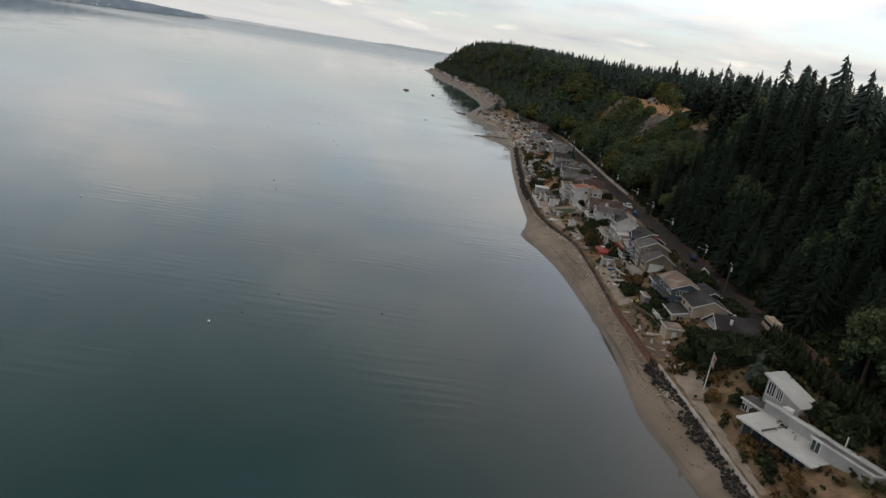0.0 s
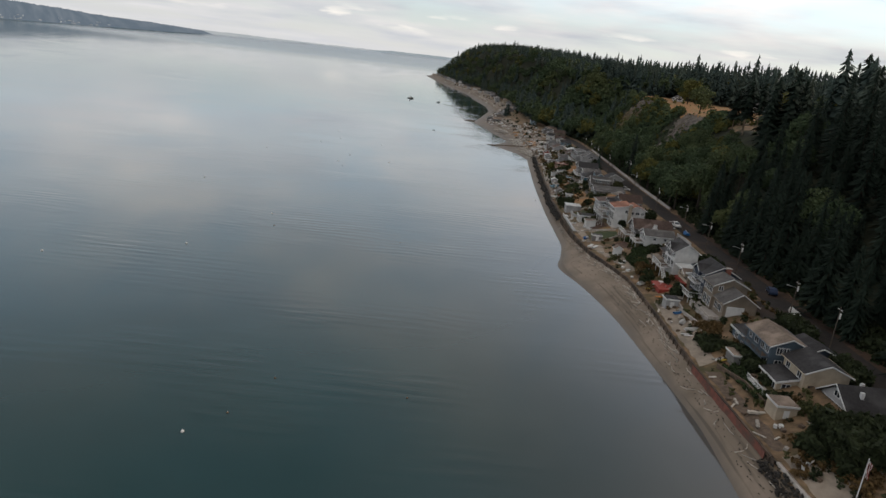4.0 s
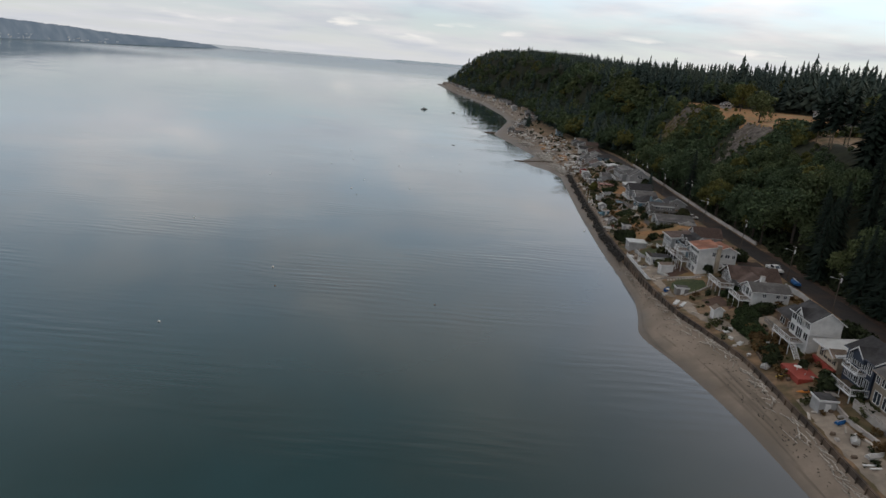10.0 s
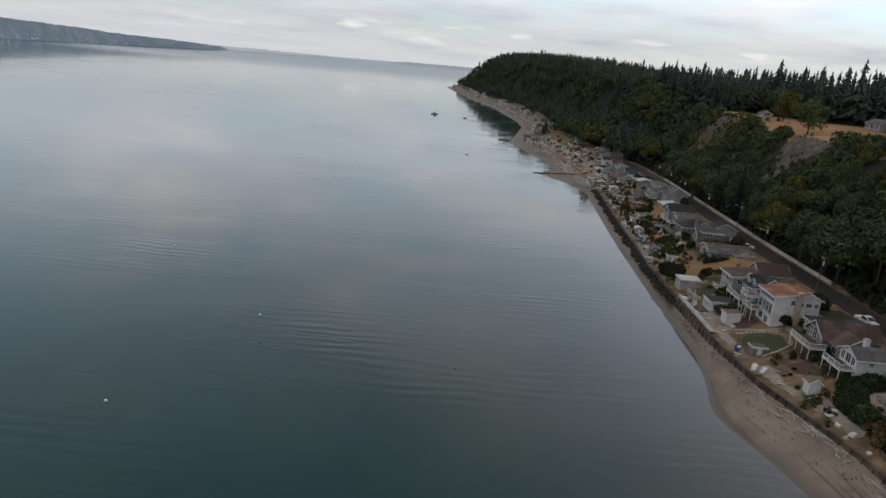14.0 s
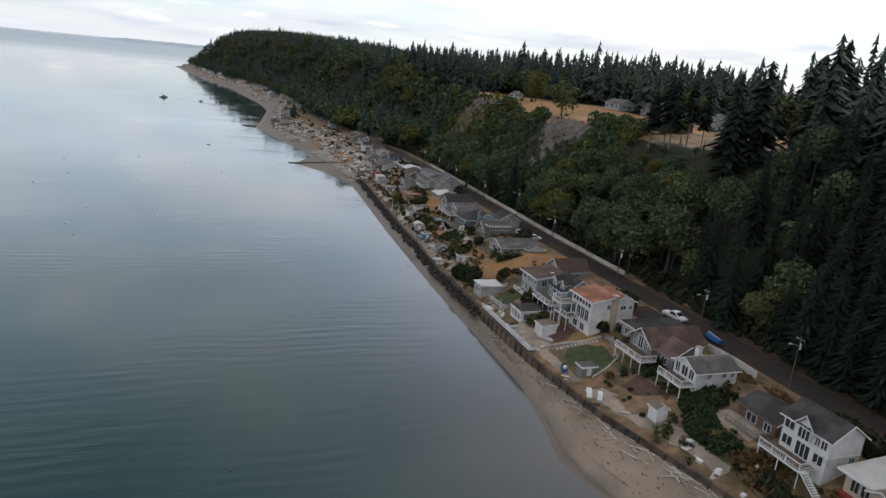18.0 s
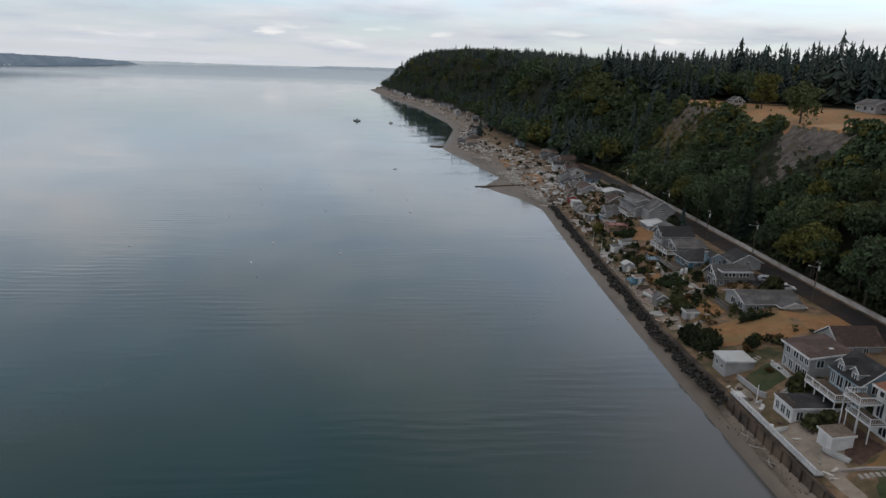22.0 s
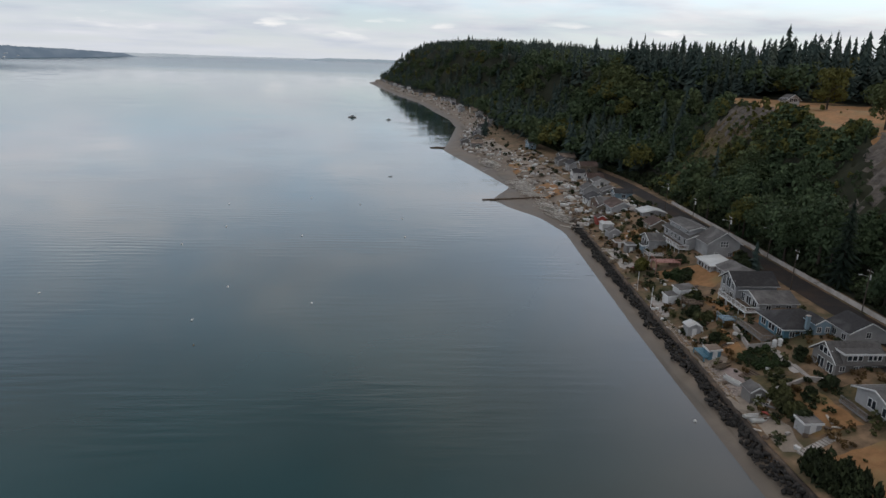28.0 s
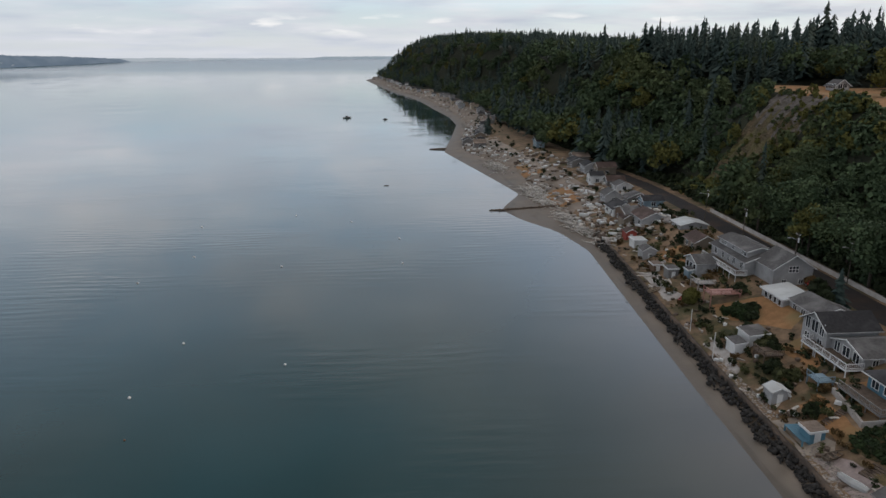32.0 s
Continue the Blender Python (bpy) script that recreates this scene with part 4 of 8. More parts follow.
def block(parent, x0, x1, y0, y1, z0, z1, roof, rise, wall_m, roof_m, over=0.45, trim=None):
    """One storey block with its roof. roof: 'x' ridge along x, 'y' ridge along y, 'hip', 'flat', 'out' falling to the sea, 'in' rising to it."""
    trim = trim or TRIM
    if z0 is None:
        z0 = min(gz(x0, y0), gz(x1, y0), gz(x0, y1), gz(x1, y1)) - 0.3
    xm, ym = (x0 + x1) / 2, (y0 + y1) / 2
    t = 0.22
    if roof == "x":
        part("wall", prism([(y0, z0), (y1, z0), (y1, z1), (ym, z1 + rise), (y0, z1)], "x", x0, x1), wall_m, parent)
        k = rise / (ym - y0)
        for sgn, ya in ((-1, y0), (1, y1)):
            e = ya + sgn * over
            ze = z1 - over * k
            part("roof_slope", prism([(e, ze), (ym, z1 + rise), (ym, z1 + rise + t), (e, ze + t)], "x", x0 - over, x1 + over), roof_m, parent)
            part("barge_board", prism([(e, ze + 0.03), (ym, z1 + rise + 0.03), (ym, z1 + rise + t + 0.02), (e, ze + t + 0.02)], "x", x0 - over - 0.09, x0 - over - 0.005), trim, parent)
            part("gutter", box(x0 - over, x1 + over, min(e, e + sgn * 0.14), max(e, e + sgn * 0.14), ze + 0.06, ze + t - 0.02), wall_m, parent)
    elif roof == "y":
        part("wall", prism([(x0, z0), (x1, z0), (x1, z1), (xm, z1 + rise), (x0, z1)], "y", y0, y1), wall_m, parent)
        k = rise / (xm - x0)
        for sgn, xa in ((-1, x0), (1, x1)):
            e = xa + sgn * over
            ze = z1 - over * k
            part("roof_slope", prism([(e, ze), (xm, z1 + rise), (xm, z1 + rise + t), (e, ze + t)], "y", y0 - over, y1 + over), roof_m, parent)
            part("barge_board", prism([(e, ze + 0.03), (xm, z1 + rise + 0.03), (xm, z1 + rise + t + 0.02), (e, ze + t + 0.02)], "y", y0 - over - 0.09, y0 - over - 0.005), trim, parent)
            part("gutter", box(min(e, e + sgn * 0.14), max(e, e + sgn * 0.14), y0 - over, y1 + over, ze + 0.06, ze + t - 0.02), wall_m, parent)
    elif roof == "hip":
        part("wall", box(x0, x1, y0, y1, z0, z1), wall_m, parent)
        bm = bmesh.new()
        s = min(x1 - x0, y1 - y0) / 2
        a = [bm.verts.new(p) for p in ((x0 - over, y0 - over, z1), (x1 + over, y0 - over, z1), (x1 + over, y1 + over, z1), (x0 - over, y1 + over, z1))]
        if x1 - x0 > y1 - y0:
            b = [bm.verts.new((x0 + s, ym, z1 + rise)), bm.verts.new((x1 - s, ym, z1 + rise))]
            fs = [(a[0], a[1], b[1], b[0]), (a[1], a[2], b[1]), (a[2], a[3], b[0], b[1]), (a[3], a[0], b[0])]
        else:
            b = [bm.verts.new((xm, y0 + s, z1 + rise)), bm.verts.new((xm, y1 - s, z1 + rise))]
            fs = [(a[0], a[1], b[0]), (a[1], a[2], b[1], b[0]), (a[2], a[3], b[1]), (a[3], a[0], b[0], b[1])]
        for f in fs:
            bm.faces.new(f)
        bm.faces.new(a[::-1])
        bmesh.ops.recalc_face_normals(bm, faces=bm.faces)
        part("roof", bm, roof_m, parent)
        part("fascia", prism([(x0 - over - 0.02, z1 - 0.2), (x1 + over + 0.02, z1 - 0.2), (x1 + over + 0.02, z1 - 0.02), (x0 - over - 0.02, z1 - 0.02)], "y", y0 - over - 0.02, y1 + over + 0.02), trim, parent)
    else:
        part("wall", prism([(x0, z0), (x1, z0), (x1, z1 + (rise if roof == "out" else 0)), (x0, z1 + (rise if roof == "in" else 0))], "y", y0, y1), wall_m, parent)
        k = (rise if roof == "out" else -rise if roof == "in" else 0) / (x1 - x0)
        zb = z1 + (rise if roof == "in" else 0)
        za, zc = zb - over * k, zb + (x1 - x0 + over) * k
        part("roof", prism([(x0 - over, za), (x1 + over, zc), (x1 + over, zc + t), (x0 - over, za + t)], "y", y0 - over, y1 + over), roof_m, parent)
        part("fascia", prism([(x0 - over, za - 0.06), (x1 + over, zc - 0.06), (x1 + over, zc + t + 0.04), (x0 - over, za + t + 0.04)], "y", y0 - over - 0.08, y0 - over - 0.004), trim, parent)
        part("fascia", box(x0 - over - 0.08, x0 - over - 0.004, y0 - over, y1 + over, za - 0.06, za + t + 0.04), trim, parent)


def deck(parent, x0, x1, y0, y1, z, ground, rail=1.0, floor_m=None, rail_m=None, posts=True, sides="fs", legs=True):
    floor_m, rail_m = floor_m or TIMBER, rail_m or TRIM
    d = part("deck", box(x0, x1, y0, y1, z - 0.22, z), floor_m, parent)
    part("deck_edge", box(x0 - 0.05, x0 - 0.003, y0 - 0.05, y1, z - 0.3, z + 0.02), rail_m, d)
    part("deck_edge", box(x0, x1, y0 - 0.05, y0 - 0.003, z - 0.3, z + 0.02), rail_m, d)
    runs = []
    if "f" in sides:
        runs.append(((x0 + 0.06, y0 + 0.06), (x0 + 0.06, y1 - 0.06)))
    if "s" in sides:
        runs.append(((x0 + 0.06, y0 + 0.06), (x1, y0 + 0.06)))
    if "n" in sides:
        runs.append(((x0 + 0.06, y1 - 0.06), (x1, y1 - 0.06)))
    for (ax, ay), (bx, by) in runs:
        r = part("railing", railing_bm(ax, ay, bx, by, z, rail), rail_m, d)
        r["kind"] = "stuff"
    if floor_m is CONC:
        part("deck_base", box(x0 + 0.02, x1 - 0.02, y0 + 0.02, y1 - 0.02, min(gz(x0, y0), gz(x0, y1)) - 0.4, z - 0.22), floor_m, d)
    elif legs:
        n = max(2, int((y1 - y0) / 2.4) + 1)
        for k in range(n):
            yk = y0 + 0.12 + (y1 - y0 - 0.24) * k / (n - 1)
            part("deck_post", box(x0 + 0.1, x0 + 0.22, yk - 0.06, yk + 0.06, gz(x0, yk) - 0.3, z - 0.22), rail_m, d)
    return d


def railing_bm(ax, ay, bx, by, z, h, gap=0.32):
    bm = bmesh.new()
    L = math.hypot(bx - ax, by - ay)
    ux, uy = (bx - ax) / L, (by - ay) / L

    def bar(p0, p1, z0, z1, w):
        nx, ny = -uy * w / 2, ux * w / 2
        q = [(ax + ux * p0 + nx, ay + uy * p0 + ny), (ax + ux * p1 + nx, ay + uy * p1 + ny), (ax + ux * p1 - nx, ay + uy * p1 - ny), (ax + ux * p0 - nx, ay + uy * p0 - ny)]
        v = [bm.verts.new((x, y, zz)) for zz in (z0, z1) for x, y in q]
        for f in ((0, 1, 2, 3), (7, 6, 5, 4), (0, 4, 5, 1), (1, 5, 6, 2), (2, 6, 7, 3), (3, 7, 4, 0)):
            bm.faces.new([v[i] for i in f])

    bar(0, L, z + h - 0.09, z + h, 0.12)
    bar(0, L, z + 0.12, z + 0.19, 0.06)
    n = max(1, int(L / 1.8))
    for k in range(n + 1):
        c = L * k / n
        bar(max(0, c - 0.06), min(L, c + 0.06), z, z + h - 0.09, 0.12)
    m = int(L / gap)
    for k in range(1, m):
        c = L * k / m
        bar(c - 0.022, c + 0.022, z + 0.19, z + h - 0.09, 0.035)
    bmesh.ops.recalc_face_normals(bm, faces=bm.faces)
    return bm


def chimney(parent, x, y, z0, z1, w=0.8, ma=None):
    c = part("chimney", box(x - w / 2, x + w / 2, y - w / 2, y + w / 2, z0, z1), ma or BRICK, parent)
    part("chimney_cap", box(x - w / 2 - 0.08, x + w / 2 + 0.08, y - w / 2 - 0.08, y + w / 2 + 0.08, z1, z1 + 0.14), CONC, c)


def house(label, cat="house"):
    return thing("house", label, cat, "houses along the shore")


def row(parent, face, at, z, spans, h, bars=1, trim=None):
    """A row of windows: spans of (place, width)."""
    for u, w in spans:
        window(parent, face, u, z, w, h, at, bars, trim)




def build_houses():
    # modern house with single-pitch roofs, turned to the shore
    h = house("modern pale grey house with white single-pitch roofs and tall block")
    block(h, 0.9, 5.8, -12.0, -0.6, 4.4, 8.2, "out", 0.25, GREY, R_WHITE, 0.75)
    block(h, 5.8, 9.4, -18.5, 0.2, 4.6, 9.0, "in", 1.3, LGREY, R_WHITE, 0.12)
    block(h, 3.6, 5.79, -18.5, -9.4, 4.6, 10.0, "in", 0.5, LGREY, R_GREY, 0.12)
    block(h, 6.2, 8.6, 0.4, 4.4, 5.0, 8.4, "flat", 0, LGREY, R_GREY, 0.2)
    part("wall", prism([(-3.4, 5.4), (2.9, 5.4), (2.9, 12.9), (-3.4, 11.0)], "x", 8.62, 12.4), LGREY, h)
    part("roof", prism([(-3.9, 10.86), (3.5, 13.08), (3.5, 13.3), (-3.9, 11.08)], "x", 8.1, 12.8), R_WHITE, h, "white single-pitch roof of the tall block")
    row(h, "f", 0.9, 6.8, [(-1.6, 1.3), (-3.4, 1.5), (-5.2, 1.5), (-7.0, 1.5), (-8.8, 1.5), (-10.6, 1.3)], 2.2, 1, NAVY)
    row(h, "f", 3.6, 9.5, [(-10.3, 1.3)], 1.6, 1)
    row(h, "s", -9.4, 9.5, [(4.7, 1.5)], 1.6, 1)
    row(h, "f", 8.62, 11.2, [(1.9, 1.3), (0.3, 1.0)], 2.1, 2)
    row(h, "s", -3.4, 8.4, [(10.6, 1.0)], 1.1, 1)
    row(h, "f", 6.2, 7.2, [(2.2, 1.1), (3.6, 0.9)], 1.1, 1)
    row(h, "s", -18.5, 7.4, [(7.2, 1.2)], 1.2, 1)
    bm = bmesh.new()
    tube(bm, (4.4, -18.0, 4.6), (4.4, -18.0, 8.4), 1.3, 1.3, 14)
    part("round_porch", bm, LGREY, h, "round grey porch tower")
    for x, y in ((3.0, -4.6), (3.6, -7.2)):
        bm = bmesh.new()
        tube(bm, (x, y, 8.3), (x, y, 9.3), 0.12, 0.12, 8)
        part("roof_vent", bm, STEEL, h)
    part("roof_unit", box(6.0, 7.2, -3.6, -2.4, 10.0, 10.9), TRIM, h)
    part("roof_seam", box(0.3, 5.8, -4.3, -4.22, 8.42, 8.75), R_GREY, h)
    bm = bmesh.new()
    tube(bm, (8.2, -11.5, 9.0), (8.2, -11.5, 11.2), 0.1, 0.1, 8)
    part("flue", bm, TRIM, h)
    h.matrix_basis = pose(62.5, 85.8, 0, 0, 0, 24.7)
    # dark-roofed house behind the tall hedge
    h = house("pale blue house with broad dark roof and white gables")
    block(h, 72.4, 80, 117.8, 125.6, None, 9.2, "x", 2.7, LGREY, R_DARK, 0.6)
    block(h, 76.6, 79.8, 116, 117.8, None, 9.2, "y", 1.3, LGREY, R_DARK, 0.5)
    row(h, "f", 72.4, 8.2, [(118.8, 1.2), (120.6, 1.4), (122.6, 1.4), (124.6, 1.0)], 1.5, 1)
    window(h, "f", 121.7, 10.4, 1.4, 0.9, 72.4, 1)
    for x, y in ((75, 120), (77, 123.4)):
        part("roof_vent", box(x - 0.25, x + 0.25, y - 0.25, y + 0.25, 10.2, 11.8), TRIM, h)
    # cream house
    h = house("cream stucco house with a dark gable roof and a white patio")
    block(h, 70, 77.4, 127, 134, None, 11.0, "y", 1.6, CREAM, R_DARK)
    block(h, 66.6, 70, 128.4, 134, None, 8.3, "out", 0.8, CREAM, R_DARK, 0.35)
    row(h, "s", 127, 8.2, [(71.4, 0.9), (73.4, 0.9), (75.9, 1.0)], 1.2, 1, BROWN)
    row(h, "f", 70, 10.0, [(128.6, 1.2), (132.4, 1.2)], 1.1, 1)
    row(h, "f", 66.6, 7.3, [(129.6, 1.4), (131.4, 1.4), (133.1, 1.0)], 1.3, 1)
    row(h, "s", 128.4, 7.4, [(68.2, 1.4)], 1.2, 1)
    deck(h, 64, 66.6, 127.4, 133.4, 6.5, 4.2, 0.8, CONC, TRIM, sides="f", legs=False)
    # blue-grey house with a tan roof
    h = house("blue-grey shingled house with a tan gable roof")
    block(h, 68, 74.6, 135.3, 144.4, None, 11.9, "y", 1.4, SLATE, R_TAN, 0.55)
    block(h, 68.4, 72.6, 144.4, 151, None, 9.2, "out", 0.7, SLATE, R_DARK, 0.4)
    block(h, 74.6, 81, 136.4, 143, None, 10.4, "y", 1.4, NAVY, R_DARK, 0.4)
    row(h, "s", 135.3, 11.0, [(69.6, 0.9), (70.8, 0.9)], 1.2, 1)
    row(h, "s", 135.3, 8.6, [(69.8, 1.2), (72.4, 1.4)], 1.2, 1)
    row(h, "f", 68, 10.9, [(136.4, 1.1), (138.2, 1.1), (140.6, 1.4), (143, 1.0)], 1.2, 1)
    row(h, "f", 68, 8.3, [(136.6, 1.6), (138.6, 1.6), (141.6, 2.0)], 1.8, 1)
    row(h, "f", 68.4, 8.0, [(146, 1.2), (149, 1.2)], 1.1, 1)
    deck(h, 66.6, 68, 135.6, 144, 9.7, 5.0, 0.9, TIMBER, SLATE, sides="f", legs=False)
    # tan house with the garage gable
    h = house("tan two-storey house with grey roofs and a white garage door")
    block(h, 68.6, 76, 164, 169, None, 13.1, "y", 1.7, TAN, R_GREY)
    block(h, 69.2, 76.2, 158.8, 164, None, 11.0, "y", 2.2, TAN, R_GREY)
    part("garage_door", box(69.9, 73.6, 158.72, 158.79, 8.1, 10.4), TRIM, h, "white panelled garage door")
    row(h, "f", 68.6, 12.0, [(165, 1.2), (166.6, 1.2), (168.2, 0.9)], 1.2, 1)
    row(h, "f", 68.6, 9.2, [(165.2, 1.4), (167.4, 1.6)], 1.9, 1)
    row(h, "f", 69.2, 9.4, [(160.6, 1.4), (162.6, 1.2)], 1.3, 1)
    row(h, "s", 164, 12.6, [(70.2, 0.9)], 0.9, 1)
    deck(h, 66.2, 69.2, 158, 169, 7.6, 5.0, 0.5, CONC, CONC, sides="fs", legs=False)
    # navy house
    h = house("dark navy house with white trim and double balconies")
    block(h, 69, 76.4, 170.2, 177.8, None, 13.6, "y", 1.9, NAVY, R_DARK)
    block(h, 68.4, 72, 172.4, 175.4, 12.6, 13.7, "x", 1.2, NAVY, R_DARK, 0.35)
    for z in (12.3, 9.5):
        row(h, "f", 69, z, [(171.2, 0.9), (172.6, 1.0), (174.0, 1.0), (175.4, 1.0), (176.8, 0.8)], 1.7, 1)
    row(h, "s", 170.2, 11.5, [(74, 1.0)], 1.2, 1)
    deck(h, 67.5, 69, 171.8, 176.2, 11.0, 9.4, 0.9, TIMBER, TRIM, legs=False, sides="fsn")
    deck(h, 66, 69, 170, 176, 8.2, 5.2, 0.9, TIMBER, TRIM)
    chimney(h, 73.6, 169.7, 8, 15.6, 0.9)
    # cream flat-roofed house with the red deck
    h = house("cream house with a pale flat roof above a red deck")
    block(h, 68.9, 77, 179.4, 186, None, 10.9, "out", 0.5, CREAM, R_WHITE, 0.8)
    block(h, 67.9, 70, 179.2, 182, 9.9, 10.8, "x", 0.7, CREAM, R_TAN, 0.45)
    row(h, "f", 68.9, 9.6, [(180.4, 1.0), (181.8, 1.0), (183.2, 1.0), (184.6, 1.0)], 1.6, 1, CREAM)
    part("base_wall", box(68.3, 68.85, 179.2, 186.2, 5.4, 8.2), REDP, h, "red painted base wall")
    part("terrace", prism([(62.4, 4.2), (68.3, 4.2), (68.3, 6.6), (62.4, 6.3)], "y", 178.6, 185.2), REDP, h, "red painted timber terrace")
    chimney(h, 75.4, 181.0, 10.9, 12.4, 0.6, TRIM)
    # big white gabled house
    h = house("large white two-storey house with dark gable roof and deck")
    block(h, 68.2, 74, 188.4, 195.6, None, 13.5, "y", 1.9, WHITE, R_DARK, 0.45)
    block(h, 67.9, 71, 190.8, 193.4, 12.6, 13.5, "x", 1.4, WHITE, R_DARK, 0.3)
    row(h, "f", 68.2, 12.5, [(189.2, 0.8), (190.2, 0.6), (194.6, 1.5)], 1.3, 1)
    row(h, "f", 67.9, 12.7, [(192.1, 1.7)], 1.9, 2)
    row(h, "f", 68.2, 10.2, [(189.6, 1.4), (194.5, 1.5)], 1.3, 1)
    row(h, "f", 68.2, 10.1, [(192, 2.1)], 1.9, 2)
    row(h, "s", 188.4, 10.2, [(72.6, 0.8)], 1.0, 1)
    part("belt_course", box(68.1, 74, 188.3, 188.39, 10.9, 11.12), TRIM, h)
    deck(h, 65.4, 68.2, 189.6, 196.4, 8.9, 5.2, 0.95, TIMBER, TRIM)
    st = part("stair", prism([(65.5, 8.9), (66.4, 8.9), (66.4, 8.7), (65.5, 8.7)], "y", 188.9, 189.6), TRIM, h)
    for k in range(9):
        part("tread", box(65.5, 66.4, 188.66 - 0.27 * k, 188.92 - 0.27 * k, 8.5 - 0.2 * k, 8.56 - 0.2 * k), TRIM, st)
    for x in (65.46, 66.4):
        part("stringer", prism([(186.4, 6.6), (186.7, 6.6), (189.6, 8.72), (189.6, 8.94)], "x", x, x + 0.06), TRIM, st)
    # dark cabin
    h = house("dark brown cabin with a low dark roof")
    block(h, 70.5, 77.4, 198.4, 205.4, None, 9.8, "y", 1.3, BROWN, R_DARK)
    row(h, "f", 70.5, 8.6, [(199.8, 1.2), (202.8, 1.8)], 1.2, 1)
    deck(h, 67.8, 70.5, 199, 205, 7.4, 5.4, 0.9, TIMBER, GREY)
    # low white house
    h = house("white house with a grey gable roof and a raised white deck")
    block(h, 67.8, 76, 212.2, 217.6, None, 11.3, "x", 1.3, WHITE, R_GREY, 0.45)
    row(h, "f", 67.8, 10.5, [(213.3, 1.0), (214.9, 1.3), (216.6, 0.9)], 1.6, 1)
    row(h, "s", 212.2, 10.5, [(70.4, 0.7), (73.4, 0.7), (75.0, 0.6)], 0.7, 1)
    row(h, "f", 67.8, 7.8, [(213.7, 1.5), (216.0, 1.5)], 1.5, 1)
    deck(h, 65, 67.8, 212.2, 218, 9.2, 5.4, 0.95, TIMBER, TRIM)
    chimney(h, 71.4, 216.6, 11, 13.6, 0.8, WHITE)
    # brown-roofed house with the arched gable window
    h = house("grey house with brown gable roofs and a white-railed deck")
    block(h, 67.8, 79, 223.6, 229.8, None, 10.7, "x", 2.2, GREY, R_BROWN, 0.5)
    block(h, 69, 75.4, 219.4, 223.6, None, 10.4, "y", 1.9, GREY, R_BROWN, 0.45)
    row(h, "f", 67.8, 10.4, [(225.2, 0.8), (226.7, 1.2), (228.2, 0.8)], 2.2, 1, TRIM)
    window(h, "s", 70.4, 9.4, 0.9, 1.0, 219.4, 1)
    part("door", box(73.2, 74.6, 219.33, 219.39, 8.2, 10.2), TRIM, h)
    row(h, "f", 69, 9.2, [(221.4, 1.3)], 1.2, 1)
    deck(h, 64.6, 67.8, 222, 229.6, 8.9, 5.2, 0.95, TIMBER, TRIM)
    # flat garage
    h = house("low dark flat-roofed garage wing", "garage")
    block(h, 70.6, 82, 231.2, 236.4, None, 10.3, "flat", 0, LGREY, R_DARK, 0.45)
    row(h, "f", 70.6, 9.0, [(232.4, 1.2), (234.6, 1.2)], 1.2, 1)
    deck(h, 67, 70.6, 231, 236.4, 7.3, 5.6, 0.7, CONC, GREY, sides="f")
    # white house with rust roofs
    h = house("tall white house with rust-red roofs and a white seaward stair")
    block(h, 65, 69.8, 239, 246.4, None, 13.2, "out", 0.9, WHITE, R_RUST, 0.5)
    block(h, 69.8, 75, 239.6, 245.6, None, 13.0, "y", 1.1, WHITE, R_RUST, 0.45)
    row(h, "f", 65, 12.4, [(239.9, 0.8), (241.0, 0.8), (242.1, 0.8), (243.2, 0.8), (244.3, 0.8), (245.4, 0.8)], 0.9, 0)
    row(h, "f", 65, 10.1, [(240.4, 1.2), (241.9, 1.2), (243.4, 1.2), (245.2, 1.2)], 2.2, 1)
    row(h, "f", 65, 7.4, [(241.4, 1.4), (244, 1.4)], 1.3, 1)
    row(h, "s", 239, 12.2, [(68.8, 0.8)], 1.0, 1)
    row(h, "s", 239.6, 11.8, [(70.8, 1.0), (72.6, 1.1), (74.2, 0.7)], 0.8, 1)
    part("skylight", box(72.0, 73.0, 241, 242, 13.7, 13.86), TRIM, h)
    chimney(h, 69.8, 238.6, 6, 14.6, 0.9, CREAM)
    deck(h, 62.4, 65, 243.4, 248.4, 8.7, 4.8, 0.95, TIMBER, TRIM, sides="fsn")
    deck(h, 61.6, 65, 245, 248.4, 11.1, 8.6, 0.95, TIMBER, TRIM, sides="fsn")
    # blue-white dormered house
    h = house("pale blue house with a dark roof, dormers and white decks")
    block(h, 66, 73.2, 250.8, 257.6, None, 10.9, "y", 2.6, BLUE, R_DARK, 0.35)
    for y in (252.6, 255.8):
        block(h, 66.2, 69, y - 0.85, y + 0.85, 10.7, 12.3, "x", 0.7, LGREY, R_DARK, 0.2)
        window(h, "f", y, 11.6, 0.9, 0.8, 66.2, 1)
    row(h, "f", 66, 9.5, [(251.8, 1.0), (253.4, 1.3), (255.2, 1.3), (256.8, 0.8)], 1.8, 1)
    row(h, "f", 66, 6.9, [(252.6, 1.4), (255.4, 1.4)], 1.3, 1)
    row(h, "s", 250.8, 10.2, [(68.4, 1.1), (71, 1.1)], 1.2, 1)
    deck(h, 62.8, 66, 251.4, 258.8, 8.2, 4.8, 0.95, TIMBER, TRIM)
    # grey house with brown roof
    h = house("grey house with a shallow brown roof and tall windows")
    block(h, 65.2, 72, 261.6, 269, None, 10.4, "out", 0.9, LGREY, R_BROWN, 0.45)
    row(h, "f", 65.2, 9.5, [(262.4, 0.9), (263.8, 1.0), (265.4, 1.3), (267.6, 1.0)], 1.2, 1)
    row(h, "f", 65.2, 7.2, [(262.5, 1.0), (264.4, 1.2), (266.4, 1.0), (268.1, 0.7)], 1.6, 1)
